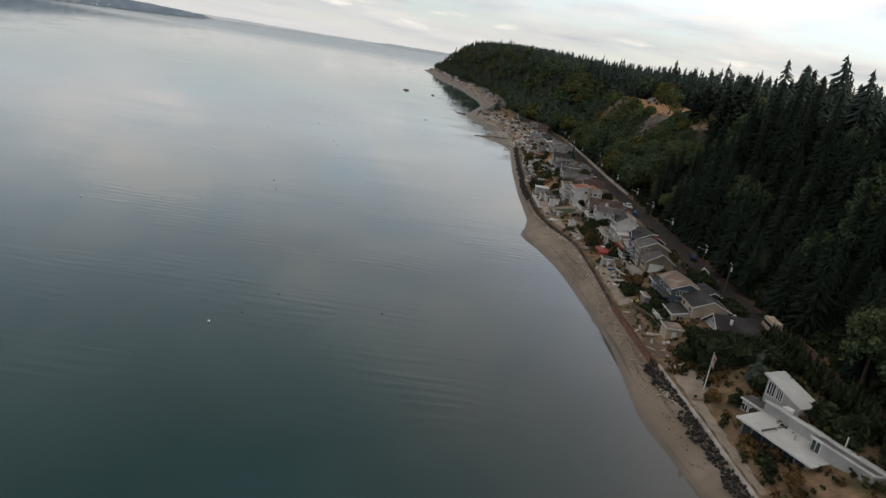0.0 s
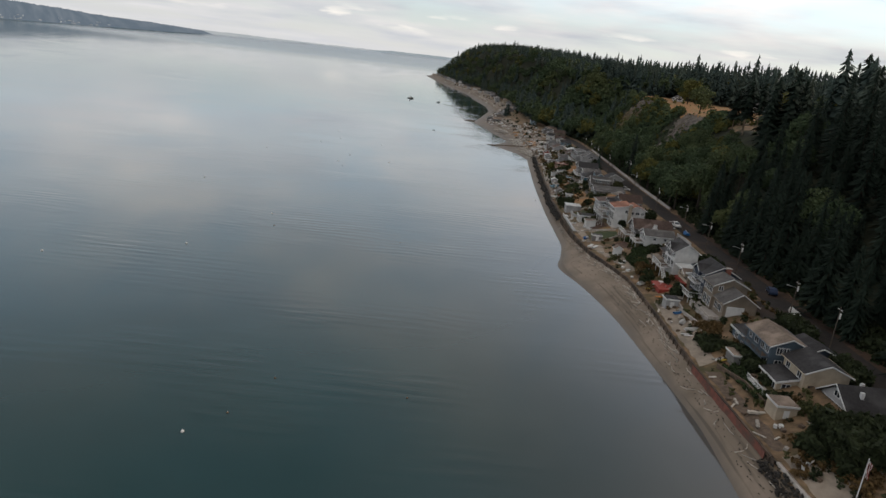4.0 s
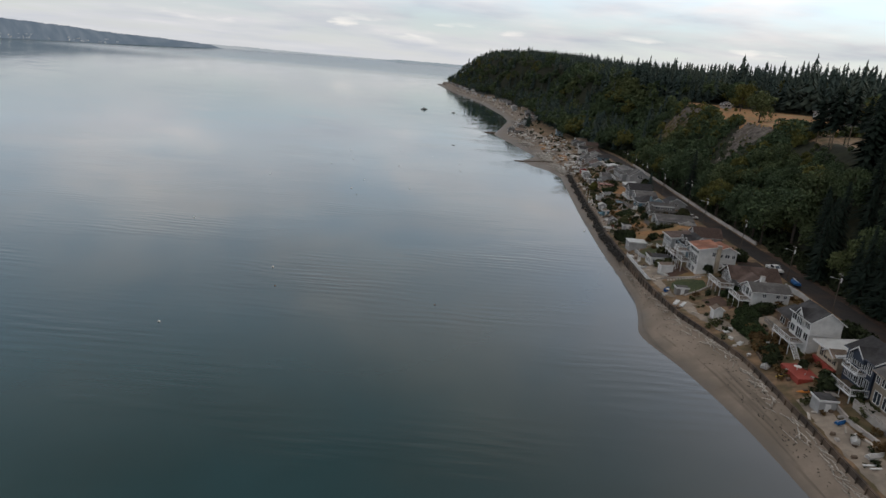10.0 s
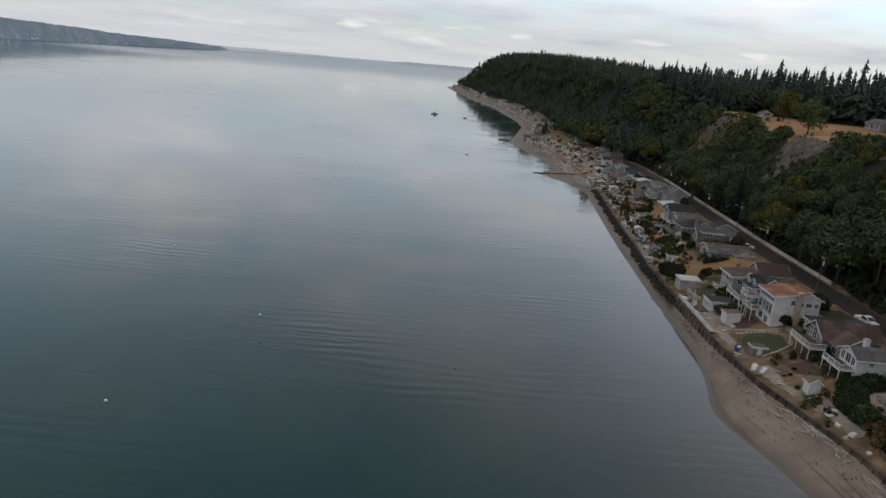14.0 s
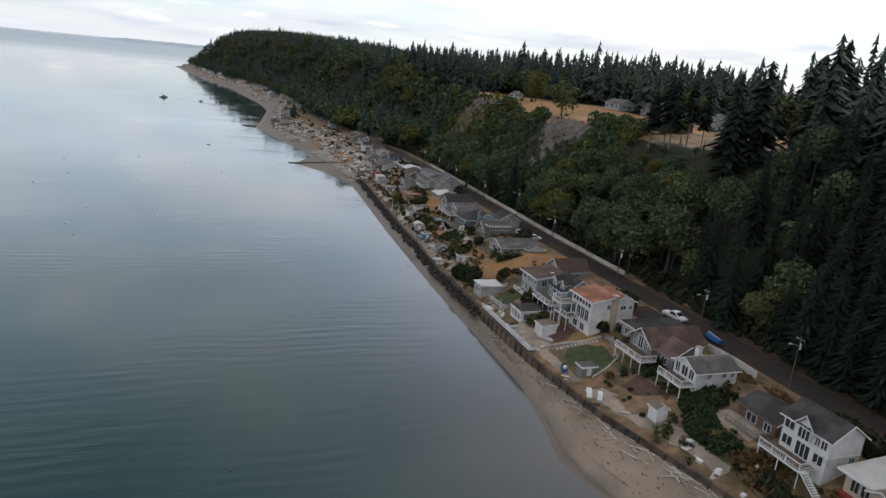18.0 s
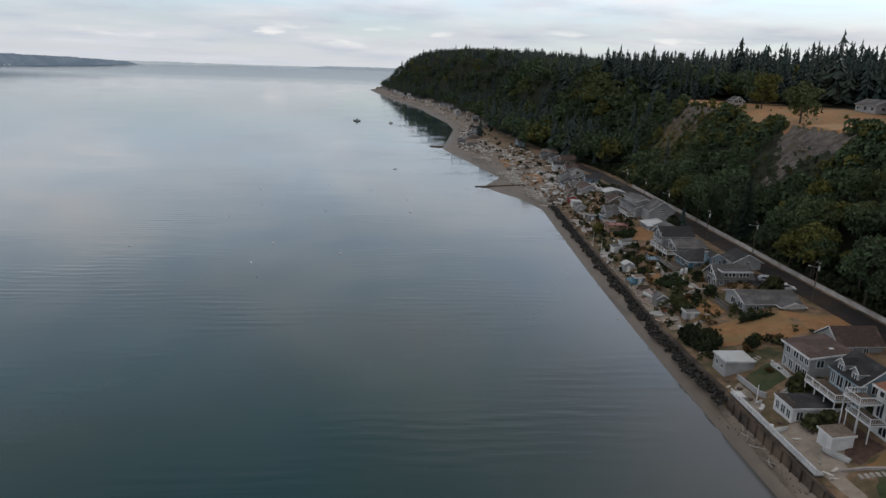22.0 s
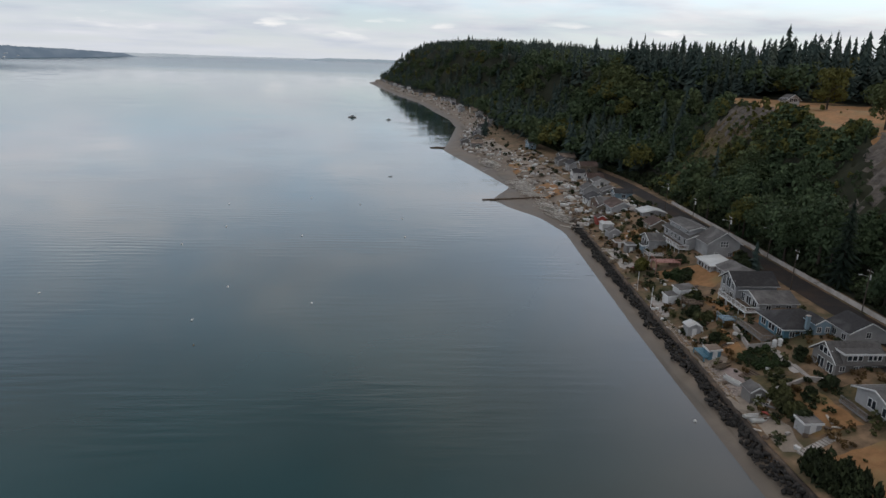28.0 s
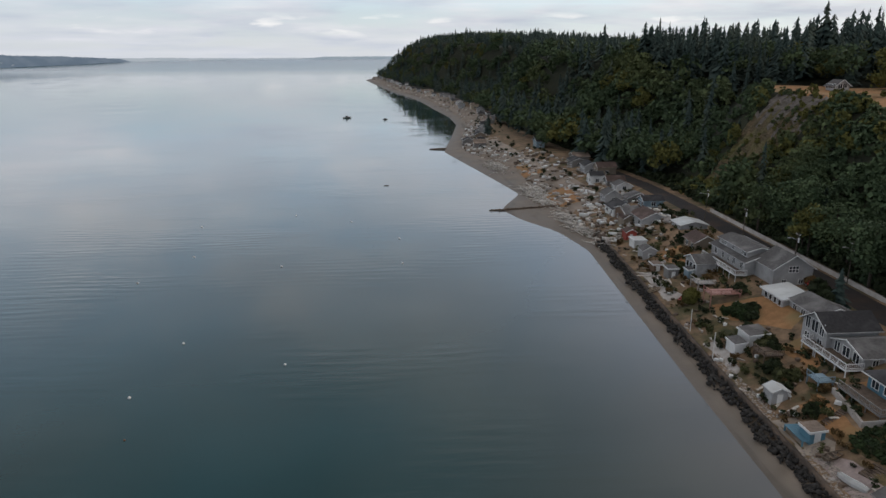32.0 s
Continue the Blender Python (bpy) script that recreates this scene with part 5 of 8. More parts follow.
    row(h, "s", 261.6, 9.4, [(67, 1.2), (70, 1.0)], 1.2, 1)
    part("skylight", box(69.6, 70.8, 263.4, 264, 11.15, 11.3), TRIM, h)
    deck(h, 63.6, 65.2, 264, 269.6, 6.0, 4.6, 0.6, CONC, TRIM, sides="f", legs=False)
    h = house("grey cottage with a steep brown gable roof")
    block(h, 74, 82, 267.2, 273.4, None, 10.2, "x", 2.3, LGREY, R_BROWN, 0.35)
    row(h, "f", 74, 9.3, [(268.8, 0.9), (271.6, 0.9)], 1.2, 1)
    row(h, "s", 267.2, 9.2, [(76, 0.8), (79, 0.8)], 1.0, 1)
    # white cottage and boathouse on the terrace
    h = house("small white cottage with a dark flat roof terrace", "cottage")
    block(h, 57, 64.4, 252, 256.8, None, 6.5, "flat", 0, WHITE, R_DARK, 0.12)
    row(h, "f", 57, 5.4, [(252.9, 0.8), (254.3, 1.0), (255.8, 0.8)], 1.3, 1)
    row(h, "s", 252, 5.4, [(58.2, 0.9)], 1.3, 1)
    part("railing", railing_bm(57.2, 252.2, 57.2, 256.6, 6.72, 0.8), TIMBER, h)
    h = house("pale boathouse with a white flat roof", "boathouse")
    block(h, 55.4, 60.6, 269.4, 273.8, None, 6.2, "flat", 0, LGREY, R_WHITE, 0.15)
    row(h, "f", 55.4, 5.0, [(270.6, 0.8), (272.4, 0.8)], 0.9, 1)
    # low grey house behind the hedge
    h = house("low house with a wide grey roof behind a clipped hedge")
    block(h, 70, 81.6, 291, 299.4, None, 9.4, "x", 1.4, LGREY, R_GREY, 0.6)
    block(h, 76.6, 81.4, 288.8, 291, None, 9.3, "y", 0.9, WHITE, R_GREY, 0.4)
    row(h, "f", 70, 8.4, [(293, 1.6), (296, 1.6)], 1.3, 1)
    row(h, "s", 288.8, 8.6, [(77.8, 1.0), (80.2, 0.9)], 0.8, 1)
    row(h, "s", 291, 8.4, [(72.4, 1.0), (74.6, 1.2)], 0.8, 1)
    deck(h, 68, 70, 294, 300, 7.0, 5.6, 0.8, TIMBER, GREY, sides="f")
    # shingled house
    h = house("grey shingled house with two rows of white windows")
    block(h, 71.6, 80, 306.8, 313, None, 9.8, "x", 2.3, GREY, R_GREY, 0.45)
    block(h, 72.6, 79.4, 306.5, 308.8, 9.6, 11.3, "in", 0.0, GREY, R_GREY, 0.22)
    row(h, "s", 306.5, 10.7, [(73.4, 0.7), (74.3, 0.7), (75.2, 0.7), (76.9, 0.6), (77.7, 0.6), (78.5, 0.6)], 0.8, 0)
    row(h, "s", 306.8, 8.7, [(72.7, 0.8), (75, 0.7), (75.9, 0.7), (78.2, 0.8)], 0.8, 1)
    row(h, "f", 71.6, 10.6, [(308.8, 0.9), (309.9, 0.9), (311, 0.9)], 1.0, 0)
    row(h, "f", 71.6, 8.3, [(308.2, 1.4), (310.6, 1.6)], 1.6, 1)
    deck(h, 68.4, 71.6, 306.6, 313.4, 6.5, 5.6, 0.85, CONC, CONC, sides="", legs=False)
    h = house("small grey gabled house with a dark roof by the road")
    block(h, 80, 87, 316, 322, None, 11.0, "y", 1.8, LGREY, R_DARK, 0.4)
    row(h, "f", 80, 9.8, [(317.4, 1.0), (320, 1.0)], 1.0, 1)
    row(h, "s", 316, 10.6, [(83.5, 0.8)], 1.0, 1)
    # blue house
    h = house("bright blue house with a broad dark hip roof")
    block(h, 71.6, 81, 321.6, 330, None, 9.6, "hip", 2.3, TEAL, R_DARK, 0.7)
    block(h, 76.4, 79.6, 320.2, 324.5, None, 10.8, "y", 0.9, BLUE, R_DARK, 0.12)
    row(h, "f", 71.6, 8.6, [(323, 1.3), (325.6, 2.0), (328.4, 1.4)], 1.6, 1)
    row(h, "s", 321.6, 8.4, [(73.2, 0.9), (75.2, 0.9), (80.8, 0.9)], 1.0, 1)
    row(h, "s", 320.2, 9.9, [(77.2, 0.7), (78.8, 0.7)], 1.0, 1)
    chimney(h, 75.4, 321.1, 7, 12.2, 0.6, BLUE)
    deck(h, 67.8, 71.6, 322, 331, 7.2, 5.2, 0.9, TIMBER, GREY)
    # grey house with glass gable
    h = house("pale grey house with a glazed gable and white deck rails")
    block(h, 72.6, 81.5, 341.6, 348.2, None, 11.0, "x", 2.0, LGREY, R_DARK, 0.45)
    block(h, 73.6, 81.5, 334, 341.6, None, 9.8, "x", 1.3, LGREY, R_GREY, 0.45)
    row(h, "f", 72.6, 10.7, [(343, 1.1), (344.9, 1.6), (346.8, 1.1)], 2.0, 1)
    row(h, "f", 72.6, 8.2, [(343.2, 1.2), (346.6, 1.2)], 1.4, 1)
    row(h, "f", 73.6, 9.1, [(335.6, 1.4), (338, 1.6), (340.2, 1.2)], 1.6, 1)
    row(h, "s", 334, 8.9, [(75.6, 0.9), (77.6, 0.9), (79.8, 1.0)], 0.9, 1)
    deck(h, 70.6, 73.6, 333.6, 341.4, 8.2, 5.8, 0.95, TIMBER, TRIM)
    deck(h, 70.6, 72.6, 341.6, 345, 8.2, 5.8, 0.95, TIMBER, TRIM, sides="fn")
    # patio house
    h = house("low house with a patched white patio roof")
    block(h, 75.8, 81, 359.6, 367, None, 9.7, "out", 0.6, LGREY, R_WHITE, 0.35)
    block(h, 77, 84, 350.6, 359.4, None, 9.9, "y", 1.3, LGREY, R_GREY, 0.4)
    row(h, "f", 75.8, 8.8, [(360.6, 0.9), (362.2, 0.9), (363.8, 0.9), (365.4, 0.9)], 1.1, 0)
    row(h, "f", 77, 9.0, [(352.4, 1.1), (355, 1.1), (357.6, 1.1)], 1.0, 1)
    # lodge
    h = house("large grey three-level house with white windows and gabled wing")
    block(h, 77.4, 86, 377, 392.6, None, 11.7, "y", 1.6, LGREY, R_GREY, 0.5)
    block(h, 78.4, 84, 378.4, 391.2, 11.4, 13.6, "y", 0.8, LGREY, R_GREY, 0.4)
    block(h, 79.6, 88, 370, 377, None, 12.4, "y", 2.7, LGREY, R_GREY, 0.45)
    row(h, "f", 78.4, 12.9, [(379.4, 0.9), (380.5, 0.9), (384.6, 1.0), (388.2, 0.9), (389.3, 0.9)], 0.9, 1)
    row(h, "f", 77.4, 10.6, [(378.6, 1.1), (382, 1.0), (384.4, 0.9), (387, 1.0), (390.4, 1.2)], 1.3, 1)
    row(h, "f", 77.4, 8.3, [(379, 1.4), (384, 1.4), (389, 1.4)], 1.2, 1)
    for du in (-0.7, 0.0, 0.7):
        for z in (12.6, 11.9):
            window(h, "s", 83.8 + du, z, 0.55, 0.55, 370, 0)
    row(h, "s", 370, 9.6, [(82, 0.9), (85.6, 0.9)], 0.9, 1)
    deck(h, 74.8, 77.4, 376, 392, 9.4, 5.8, 0.9, TIMBER, TRIM)
    h = house("small pale cottage with a glazed front on the terrace", "cottage")
    block(h, 70.4, 75, 384.6, 390.6, None, 9.2, "x", 1.3, LGREY, R_GREY, 0.4)
    row(h, "f", 70.4, 8.0, [(385.8, 1.1), (387.6, 1.3), (389.4, 1.1)], 1.5, 0)
    h = house("cottage with a rust-brown roof", "cottage")
    block(h, 76.4, 82, 399, 405.4, None, 10.0, "y", 1.5, TAN, R_BROWN, 0.4)
    row(h, "f", 76.4, 8.9, [(400.6, 1.1), (403.6, 1.1)], 1.0, 1)
    h = house("cottage with a bright metal roof", "cottage")
    block(h, 80, 87.5, 416, 422, None, 10.0, "y", 0.9, LGREY, R_WHITE, 0.4)
    row(h, "f", 80, 9.2, [(417.2, 1.0), (419, 1.0), (420.8, 1.0)], 1.1, 1)


def far_cottages():
    rng = np.random.default_rng(5)
    walls = [LGREY, WHITE, TAN, GREY, BLUE, CREAM, BROWN]
    roofs = [R_GREY, R_DARK, R_BROWN, R_TAN, R_DARK]
    rows_ = [(433, 74, 0), (446, 80, 4), (452, 72, 1), (494, 84, 3), (503, 80, 1), (523, 83, 0), (540, 82, 3), (606, 80, 4), (660, 46, 3), (672, 55, 2), (690, 58, 0), (706, 62, 1), (742, 70, 3), (770, 76, 0), (800, 80, 1), (842, 78, 0)]
    rows_ += [(441, 72, 6), (460, 80, 3), (472, 76, 0), (484, 84, 1), (514, 86, 2), (552, 86, 3), (636, 50, 3), (648, 54, 0), (728, 66, 3), (756, 72, 6), (816, 76, 2)]
    rows_ += [(880 + 34 * k + 6 * (k % 3), None, int(rng.integers(7))) for k in range(28)]
    for y, x, c in rows_:
        if x is None:
            x = float(line("wall", y)) + rng.uniform(8, 15)
        w, d, hh = rng.uniform(4.5, 10), rng.uniform(4, 8), rng.uniform(2.0, 3.6)
        if y > 860:
            w, hh, c = w + 4, hh + 1.0, (0, 1, 5, 1)[int(rng.integers(4))]
        z = min(gz(x, y), gz(x, y - w / 2), gz(x + d, y)) - 0.2
        h = thing("cottage", f"{['pale grey', 'white', 'tan', 'grey', 'pale blue', 'cream', 'brown'][c]} beach cottage on the low shore", "cottage", "far cottages along the beach")
        block(h, x, x + d, y - w / 2, y + w / 2, z, z + 0.3 + hh, "xy"[int(rng.integers(2))], rng.uniform(1.2, 2.0), walls[c], roofs[int(rng.integers(5))], 0.4)
        row(h, "f", x, z + 1.7, [(y - w / 4, 1.4), (y + w / 4, 1.4)], 1.3, 1)
        row(h, "s", y - w / 2, z + 1.7, [(x + d / 2, 1.3)], 1.2, 1)


build_houses()
far_cottages()


# ------------------------------------------------------------------ sea wall, rocks, driftwood
def seawall(name, ya, yb, off0, off1, top, bottom, ma, label, step=2.0):
    ys = np.arange(ya, yb + 0.1, step)
    v = line("wall", ys)
    rng = np.random.default_rng(int(ya))
    j = rng.uniform(-0.06, 0.06, len(ys))
    rows_ = [np.stack([v + off0 + j, ys, 0 * ys + bottom], 1), np.stack([v + off0 + j, ys, line("top", ys) + top], 1), np.stack([v + off1 + j, ys, line("top", ys) + top], 1), np.stack([v + off1 + j, ys, 0 * ys + bottom], 1)]
    n = len(ys)
    i = np.arange(n - 1)
    fs = np.concatenate([np.stack([a * n + i, (a + 1) * n + i, (a + 1) * n + i + 1, a * n + i + 1], 1) for a in range(3)])
    return tagged(new(name, raw(name, np.concatenate(rows_), fs, ma)), label, "sea wall", kind="structure")


bulk = seawall("seawall_1", 110, 262, -0.42, -0.02, 0.15, 0.6, BULK, "weathered timber bulkhead along the beach")
seawall("seawall_2", 262, 440, -0.2, 0.5, 0.10, 0.6, BULK, "low dark footing behind the rock revetment")
seawall("seawall_3", 60, 110, -0.1, 0.4, 0.12, 0.6, CONC, "low concrete kerb above the rocks")

OXIDE = mat("red_oxide_boards", (0.20, 0.072, 0.05), (0.11, 0.045, 0.035), scale=0.9, rough=0.85, bump=0.4, bscale=5, third=(0.09, 0.06, 0.045), tscale=0.3)
seawall("seawall_4", 112, 140, -0.72, -0.62, 0.32, 0.6, OXIDE, "red-brown painted board facing of the bulkhead")


def bulkhead_piles():
    pile = mesh_of(box(-0.08, 0.08, -0.08, 0.08, -2.6, 0.05), "pile", BULK)
    cap = mesh_of(box(-0.3, 0.12, -1.18, 1.18, 0.0, 0.14), "cap_board", BULK)
    for k, y in enumerate(np.arange(111, 261.5, 2.4)):
        x = float(line("wall", y)) - 0.56
        part("pile", pile, BULK, bulk).matrix_basis = pose(x, y, float(line("top", y)) + 0.15)
        y2 = y + 1.2
        dx = float(line("wall", y2 + 1) - line("wall", y2 - 1)) / 2
        part("cap_board", cap, BULK, bulk).matrix_basis = pose(float(line("wall", y2)) - 0.12, y2, float(line("top", y2)) + 0.155 + 0.004 * (k % 2), 0, 0, -math.degrees(math.atan(dx)))


bulkhead_piles()


def rock_mesh(seed, sub=1):
    bm = bmesh.new()
    bmesh.ops.create_icosphere(bm, subdivisions=sub, radius=1)
    rng = np.random.default_rng(seed)
    for v in bm.verts:
        v.co = Vector((v.co.x * 1.15, v.co.y * 0.9, v.co.z * 0.7)) * rng.uniform(0.72, 1.15)
    return bm


def riprap():
    rng = np.random.default_rng(3)
    meshes = [mesh_of(rock_mesh(s), "rock", ROCK) for s in range(7)]
    wall = thing("rock_revetment", "revetment of dark angular boulders below the terraces", "rocks")
    base = [np.array([v.co[:] for v in me.vertices]) for me in meshes]
    tri = [np.array([p.vertices[:] for p in me.polygons]) for me in meshes]
    V, F, n, made = [], [], 0, 0
    for ya, yb, step in ((262, 432, 0.07), (62, 112, 0.045)):
        for y in np.arange(ya, yb, step):
            u = rng.random()
            x = float(line("wall", y)) - 0.1 - (1.75 + 0.45 * math.sin(0.37 * y) + 0.3 * math.sin(1.1 * y)) * u
            z = float(line("top", y)) - 0.3 - 1.15 * u + rng.uniform(-0.15, 0.2)
            s = (0.16 + 0.42 * rng.random() ** 2.2) * (0.72 if y < 120 else 1.0)
            m = pose(x, y + rng.uniform(-0.3, 0.3), z, rng.uniform(-40, 40), rng.uniform(-40, 40), rng.uniform(0, 360)) @ Matrix.Scale(s, 4)
            k = int(rng.integers(7))
            if made < 300 and 300 < y < 372:
                part("rock", meshes[k], ROCK, wall).matrix_basis = m
                made += 1
            else:
                M = np.array(m)
                V.append(base[k] @ M[:3, :3].T + M[:3, 3])
                F.append(tri[k] + n)
                n += len(base[k])
    st = part("boulder_bank", raw("boulder_bank", np.concatenate(V), np.concatenate(F), ROCKS), ROCKS, wall)
    st["kind"] = "stuff"
    # pale cobbles strewn above and below the wall
    V, F, n = [], [], 0
    for c in range(900):
        if c < 500:
            y = rng.uniform(309, 322)
            x = float(line("wall", y)) + 0.6 + rng.uniform(0, 2.6)
        else:
            y = rng.uniform(330, 352)
            x = float(line("wall", y)) + 0.6 + rng.uniform(0, 1.6)
        k = int(rng.integers(7))
        s = rng.uniform(0.1, 0.24)
        m = np.array(pose(x, y, gz(x, y) + 0.05, 0, 0, rng.uniform(0, 360)))
        V.append(base[k] * s @ m[:3, :3].T + m[:3, 3])
        F.append(tri[k] + n)
        n += len(base[k])
    tagged(new("cobbles", raw("cobbles", np.concatenate(V), np.concatenate(F), COBBLE)), "pale loose cobbles behind the boulders", "cobbles", kind="stuff")


riprap()


def log_mesh(seed, n=7):
    bm = bmesh.new()
    rng = np.random.default_rng(seed)
    pts = [Vector((x, rng.uniform(-0.05, 0.05), rng.uniform(-0.02, 0.03))) for x in np.linspace(-0.5, 0.5, 5)]
    rings = []
    for i, p in enumerate(pts):
        r = (1.0 - 0.13 * i) * rng.uniform(0.9, 1.1)
        rings.append([bm.verts.new((p.x, p.y + 0.03 * r * math.cos(a), p.z + 0.03 * r * math.sin(a))) for a in np.linspace(0, math.tau, n, endpoint=False)])
    for a, b in zip(rings, rings[1:]):
        for i in range(n):
            bm.faces.new([a[i], a[(i + 1) % n], b[(i + 1) % n], b[i]])
    bm.faces.new(rings[0][::-1])
    bm.faces.new(rings[-1])
    bmesh.ops.recalc_face_normals(bm, faces=bm.faces)
    return bm


def driftwood():
    rng = np.random.default_rng(9)
    meshes = [mesh_of(log_mesh(s), "driftwood_log", LOG) for s in range(6)]
    spots = []
    for _ in range(115):
        y = rng.uniform(144, 214)
        d = abs(rng.normal(0, 1.0))
        spots.append((float(line("wall", y)) - 0.8 - 0.8 * d, y, rng.uniform(1.2, 4.2)))
    for _ in range(26):
        y = rng.uniform(88, 140)
        spots.append((float(line("wall", y)) - 1.0 - abs(rng.normal(0, 0.9)), y, rng.uniform(1.2, 4.5)))
    for _ in range(22):
        y = rng.uniform(216, 262)
        spots.append((float(line("wall", y)) - 0.8 - rng.uniform(0, 0.8), y, rng.uniform(1.5, 4.5)))
    for x, y, l in spots:
        dx = float(line("wall", y + 2) - line("wall", y - 2)) / 4
        yaw = 90 - math.degrees(math.atan(dx)) + rng.normal(0, 28)
        w = rng.uniform(0.5, 1.0) * 4.5 / l
        m = pose(x, y, gz(x, y) + 0.12, 0, rng.uniform(-3, 3), yaw) @ Matrix.Diagonal((l, l * w, l * w, 1))
        o = tagged(new("driftwood_log", meshes[int(rng.integers(6))]), "bleached driftwood log lying on the sand", "log", "driftwood logs")
        o.matrix_basis = m
    base = [np.array([v.co[:] for v in me.vertices]) for me in meshes]
    quads = [np.array([p.vertices[:] for p in me.polygons if len(p.vertices) == 4]) for me in meshes]
    V, F, n = [], [], 0
    for cx, cy, sx, sy, count in ((55, 578, 4, 16, 170), (60, 512, 4, 11, 200), (61, 462, 3, 14, 90), (63, 445, 2, 16, 70), (60, 492, 3, 8, 80), (60, 640, 6, 30, 60)):
        for _ in range(count):
            x, y = cx + rng.normal(0, sx * 0.55), cy + rng.normal(0, sy * 0.55)
            l = rng.uniform(2.5, 8)
            w = rng.uniform(0.6, 1.2) * 6 / l
            m = np.array(pose(x, y, max(gz(x, y), 0.3) + rng.uniform(0.1, 0.45), 0, rng.uniform(-6, 6), 90 + rng.normal(0, 40)) @ Matrix.Diagonal((l, l * w, l * w, 1)))
            k = int(rng.integers(6))
            V.append(base[k] @ m[:3, :3].T + m[:3, 3])
            F.append(quads[k] + n)
            n += len(base[k])
    tagged(new("driftwood_piles", raw("driftwood_piles", np.concatenate(V), np.concatenate(F), LOGS)), "tangled piles of bleached driftwood at the beach top", "driftwood", kind="stuff")


driftwood()


def groin():
    g = thing("groin", "low dark timber and rock groin running into the sea", "groin")
    for k in range(26):
        x = 37.4 + k * 1.0
        part("plank", box(x, x + 0.96, 481.6 + 0.2 * math.sin(k), 482.5 + 0.2 * math.sin(k), -0.8, 0.25 + 0.055 * k), TIMBER, g)
    for k in range(9):
        part("pile", box(38 + 2.9 * k, 38.3 + 2.9 * k, 481.2, 481.5, -1.0, 0.7 + 0.15 * k), TIMBER, g)
    s = thing("jetty", "short dark timber groin off the far point", "groin")
    for k in range(10):
        part("plank", box(25.0 + k, 25.96 + k, 648.5, 649.8, -0.8, 0.5 + 0.05 * k), TIMBER, s)


groin()


# ------------------------------------------------------------------ yards
def patch(name, pts, ma, label, cat, up=0.07, rings=5):
    """A piece of ground cover laid over the relief inside an outline."""
    P = []
    for a, b in zip(pts, pts[1:] + pts[:1]):
        n = max(2, int(math.dist(a, b) / 1.2))
        P += [(a[0] + (b[0] - a[0]) * k / n, a[1] + (b[1] - a[1]) * k / n) for k in range(n)]
    P = np.array(P)
    wob = 0.18 * np.stack([np.sin(np.arange(len(P)) * 1.7), np.cos(np.arange(len(P)) * 2.3)], 1)
    c = P.mean(0)
    V = [np.array([[*c, gz(*c) + up]])]
    for r in range(1, rings + 1):
        q = c + (P - c) * r / rings + (wob if r == rings else 0)
        V.append(np.stack([q[:, 0], q[:, 1], ground_z(q[:, 0], q[:, 1]) + up - (0.05 if r == rings else 0)], 1))
    n = len(P)
    F = []
    for i in range(n):
        j = (i + 1) % n
        F.append((0, 1 + i, 1 + j))
        for r in range(1, rings):
            a, b = 1 + (r - 1) * n, 1 + r * n
            F += [(a + i, b + i, b + j), (a + i, b + j, a + j)]
    return tagged(new(name, raw(name, np.concatenate(V), np.array(F), ma)), label, cat, kind="structure")


SANDY = mat("terrace_sand", (0.34, 0.28, 0.22), (0.25, 0.20, 0.155), scale=0.7, rough=0.95, bump=0.3, bscale=3, third=(0.2, 0.165, 0.13), tscale=0.3)
MULCH = mat("red_mulch", (0.12, 0.07, 0.05), (0.065, 0.042, 0.032), scale=1.5, rough=1.0, bump=0.5)
PAVE = mat("brick_paving", (0.33, 0.26, 0.23), (0.24, 0.185, 0.165), scale=2.0, rough=0.9, bump=0.3)

patch("lawn", [(60.3, 289.2), (58.7, 280.6), (70.4, 277.0), (84.4, 277.8), (86.3, 284.2), (72.1, 289.5)], DRY, "wide parched orange-brown lawn", "lawn")
patch("lawn", [(56.3, 231.8), (60.2, 238.4), (65.2, 234.0), (64.4, 228.1), (58.2, 225.6)], LAWN, "oval green lawn on the terrace", "lawn")
patch("garden_bed", [(57.1, 249.2), (63.8, 251.2), (64.2, 242.0), (59.1, 239.7)], MULCH, "bare dark red-brown garden bed", "garden bed")
patch("lawn", [(59.6, 239.3), (64.7, 241.6), (66.7, 237.2), (65.9, 235.6)], DRY, "strip of parched grass", "lawn")
patch("lawn", [(57.3, 267.3), (57.4, 261.3), (63.3, 263.9), (64.2, 270.5)], LAWN, "green lawn sloping to the terrace", "lawn")
patch("terrace", [(53.9, 263.9), (53.8, 255.6), (56.3, 257.7), (56.6, 266.7)], SANDY, "sandy terrace above the sea wall", "terrace")
patch("terrace", [(53.5, 252.0), (53.2, 240.7), (54.5, 226.1), (55.8, 225.2), (56.2, 237.9), (61.2, 245.6), (60.9, 251.5)], SANDY, "pale sandy terrace behind the bulkhead", "terrace")
patch("terrace", [(54.1, 222.6), (56.1, 212.3), (59.2, 201.8), (59.7, 195.8), (62.0, 196.5), (61.4, 207.1), (57.6, 221.4)], SANDY, "pale sandy terrace behind the bulkhead", "terrace")
patch("garden_bed", [(60.3, 220.7), (64.8, 222.0), (65.1, 214.1), (61.0, 211.3)], MULCH, "brown earth bed", "garden bed")
patch("lawn", [(60.8, 205.9), (66.5, 210.0), (66.4, 197.7), (61.6, 197.6)], LAWN, "rough green slope below the houses", "lawn")
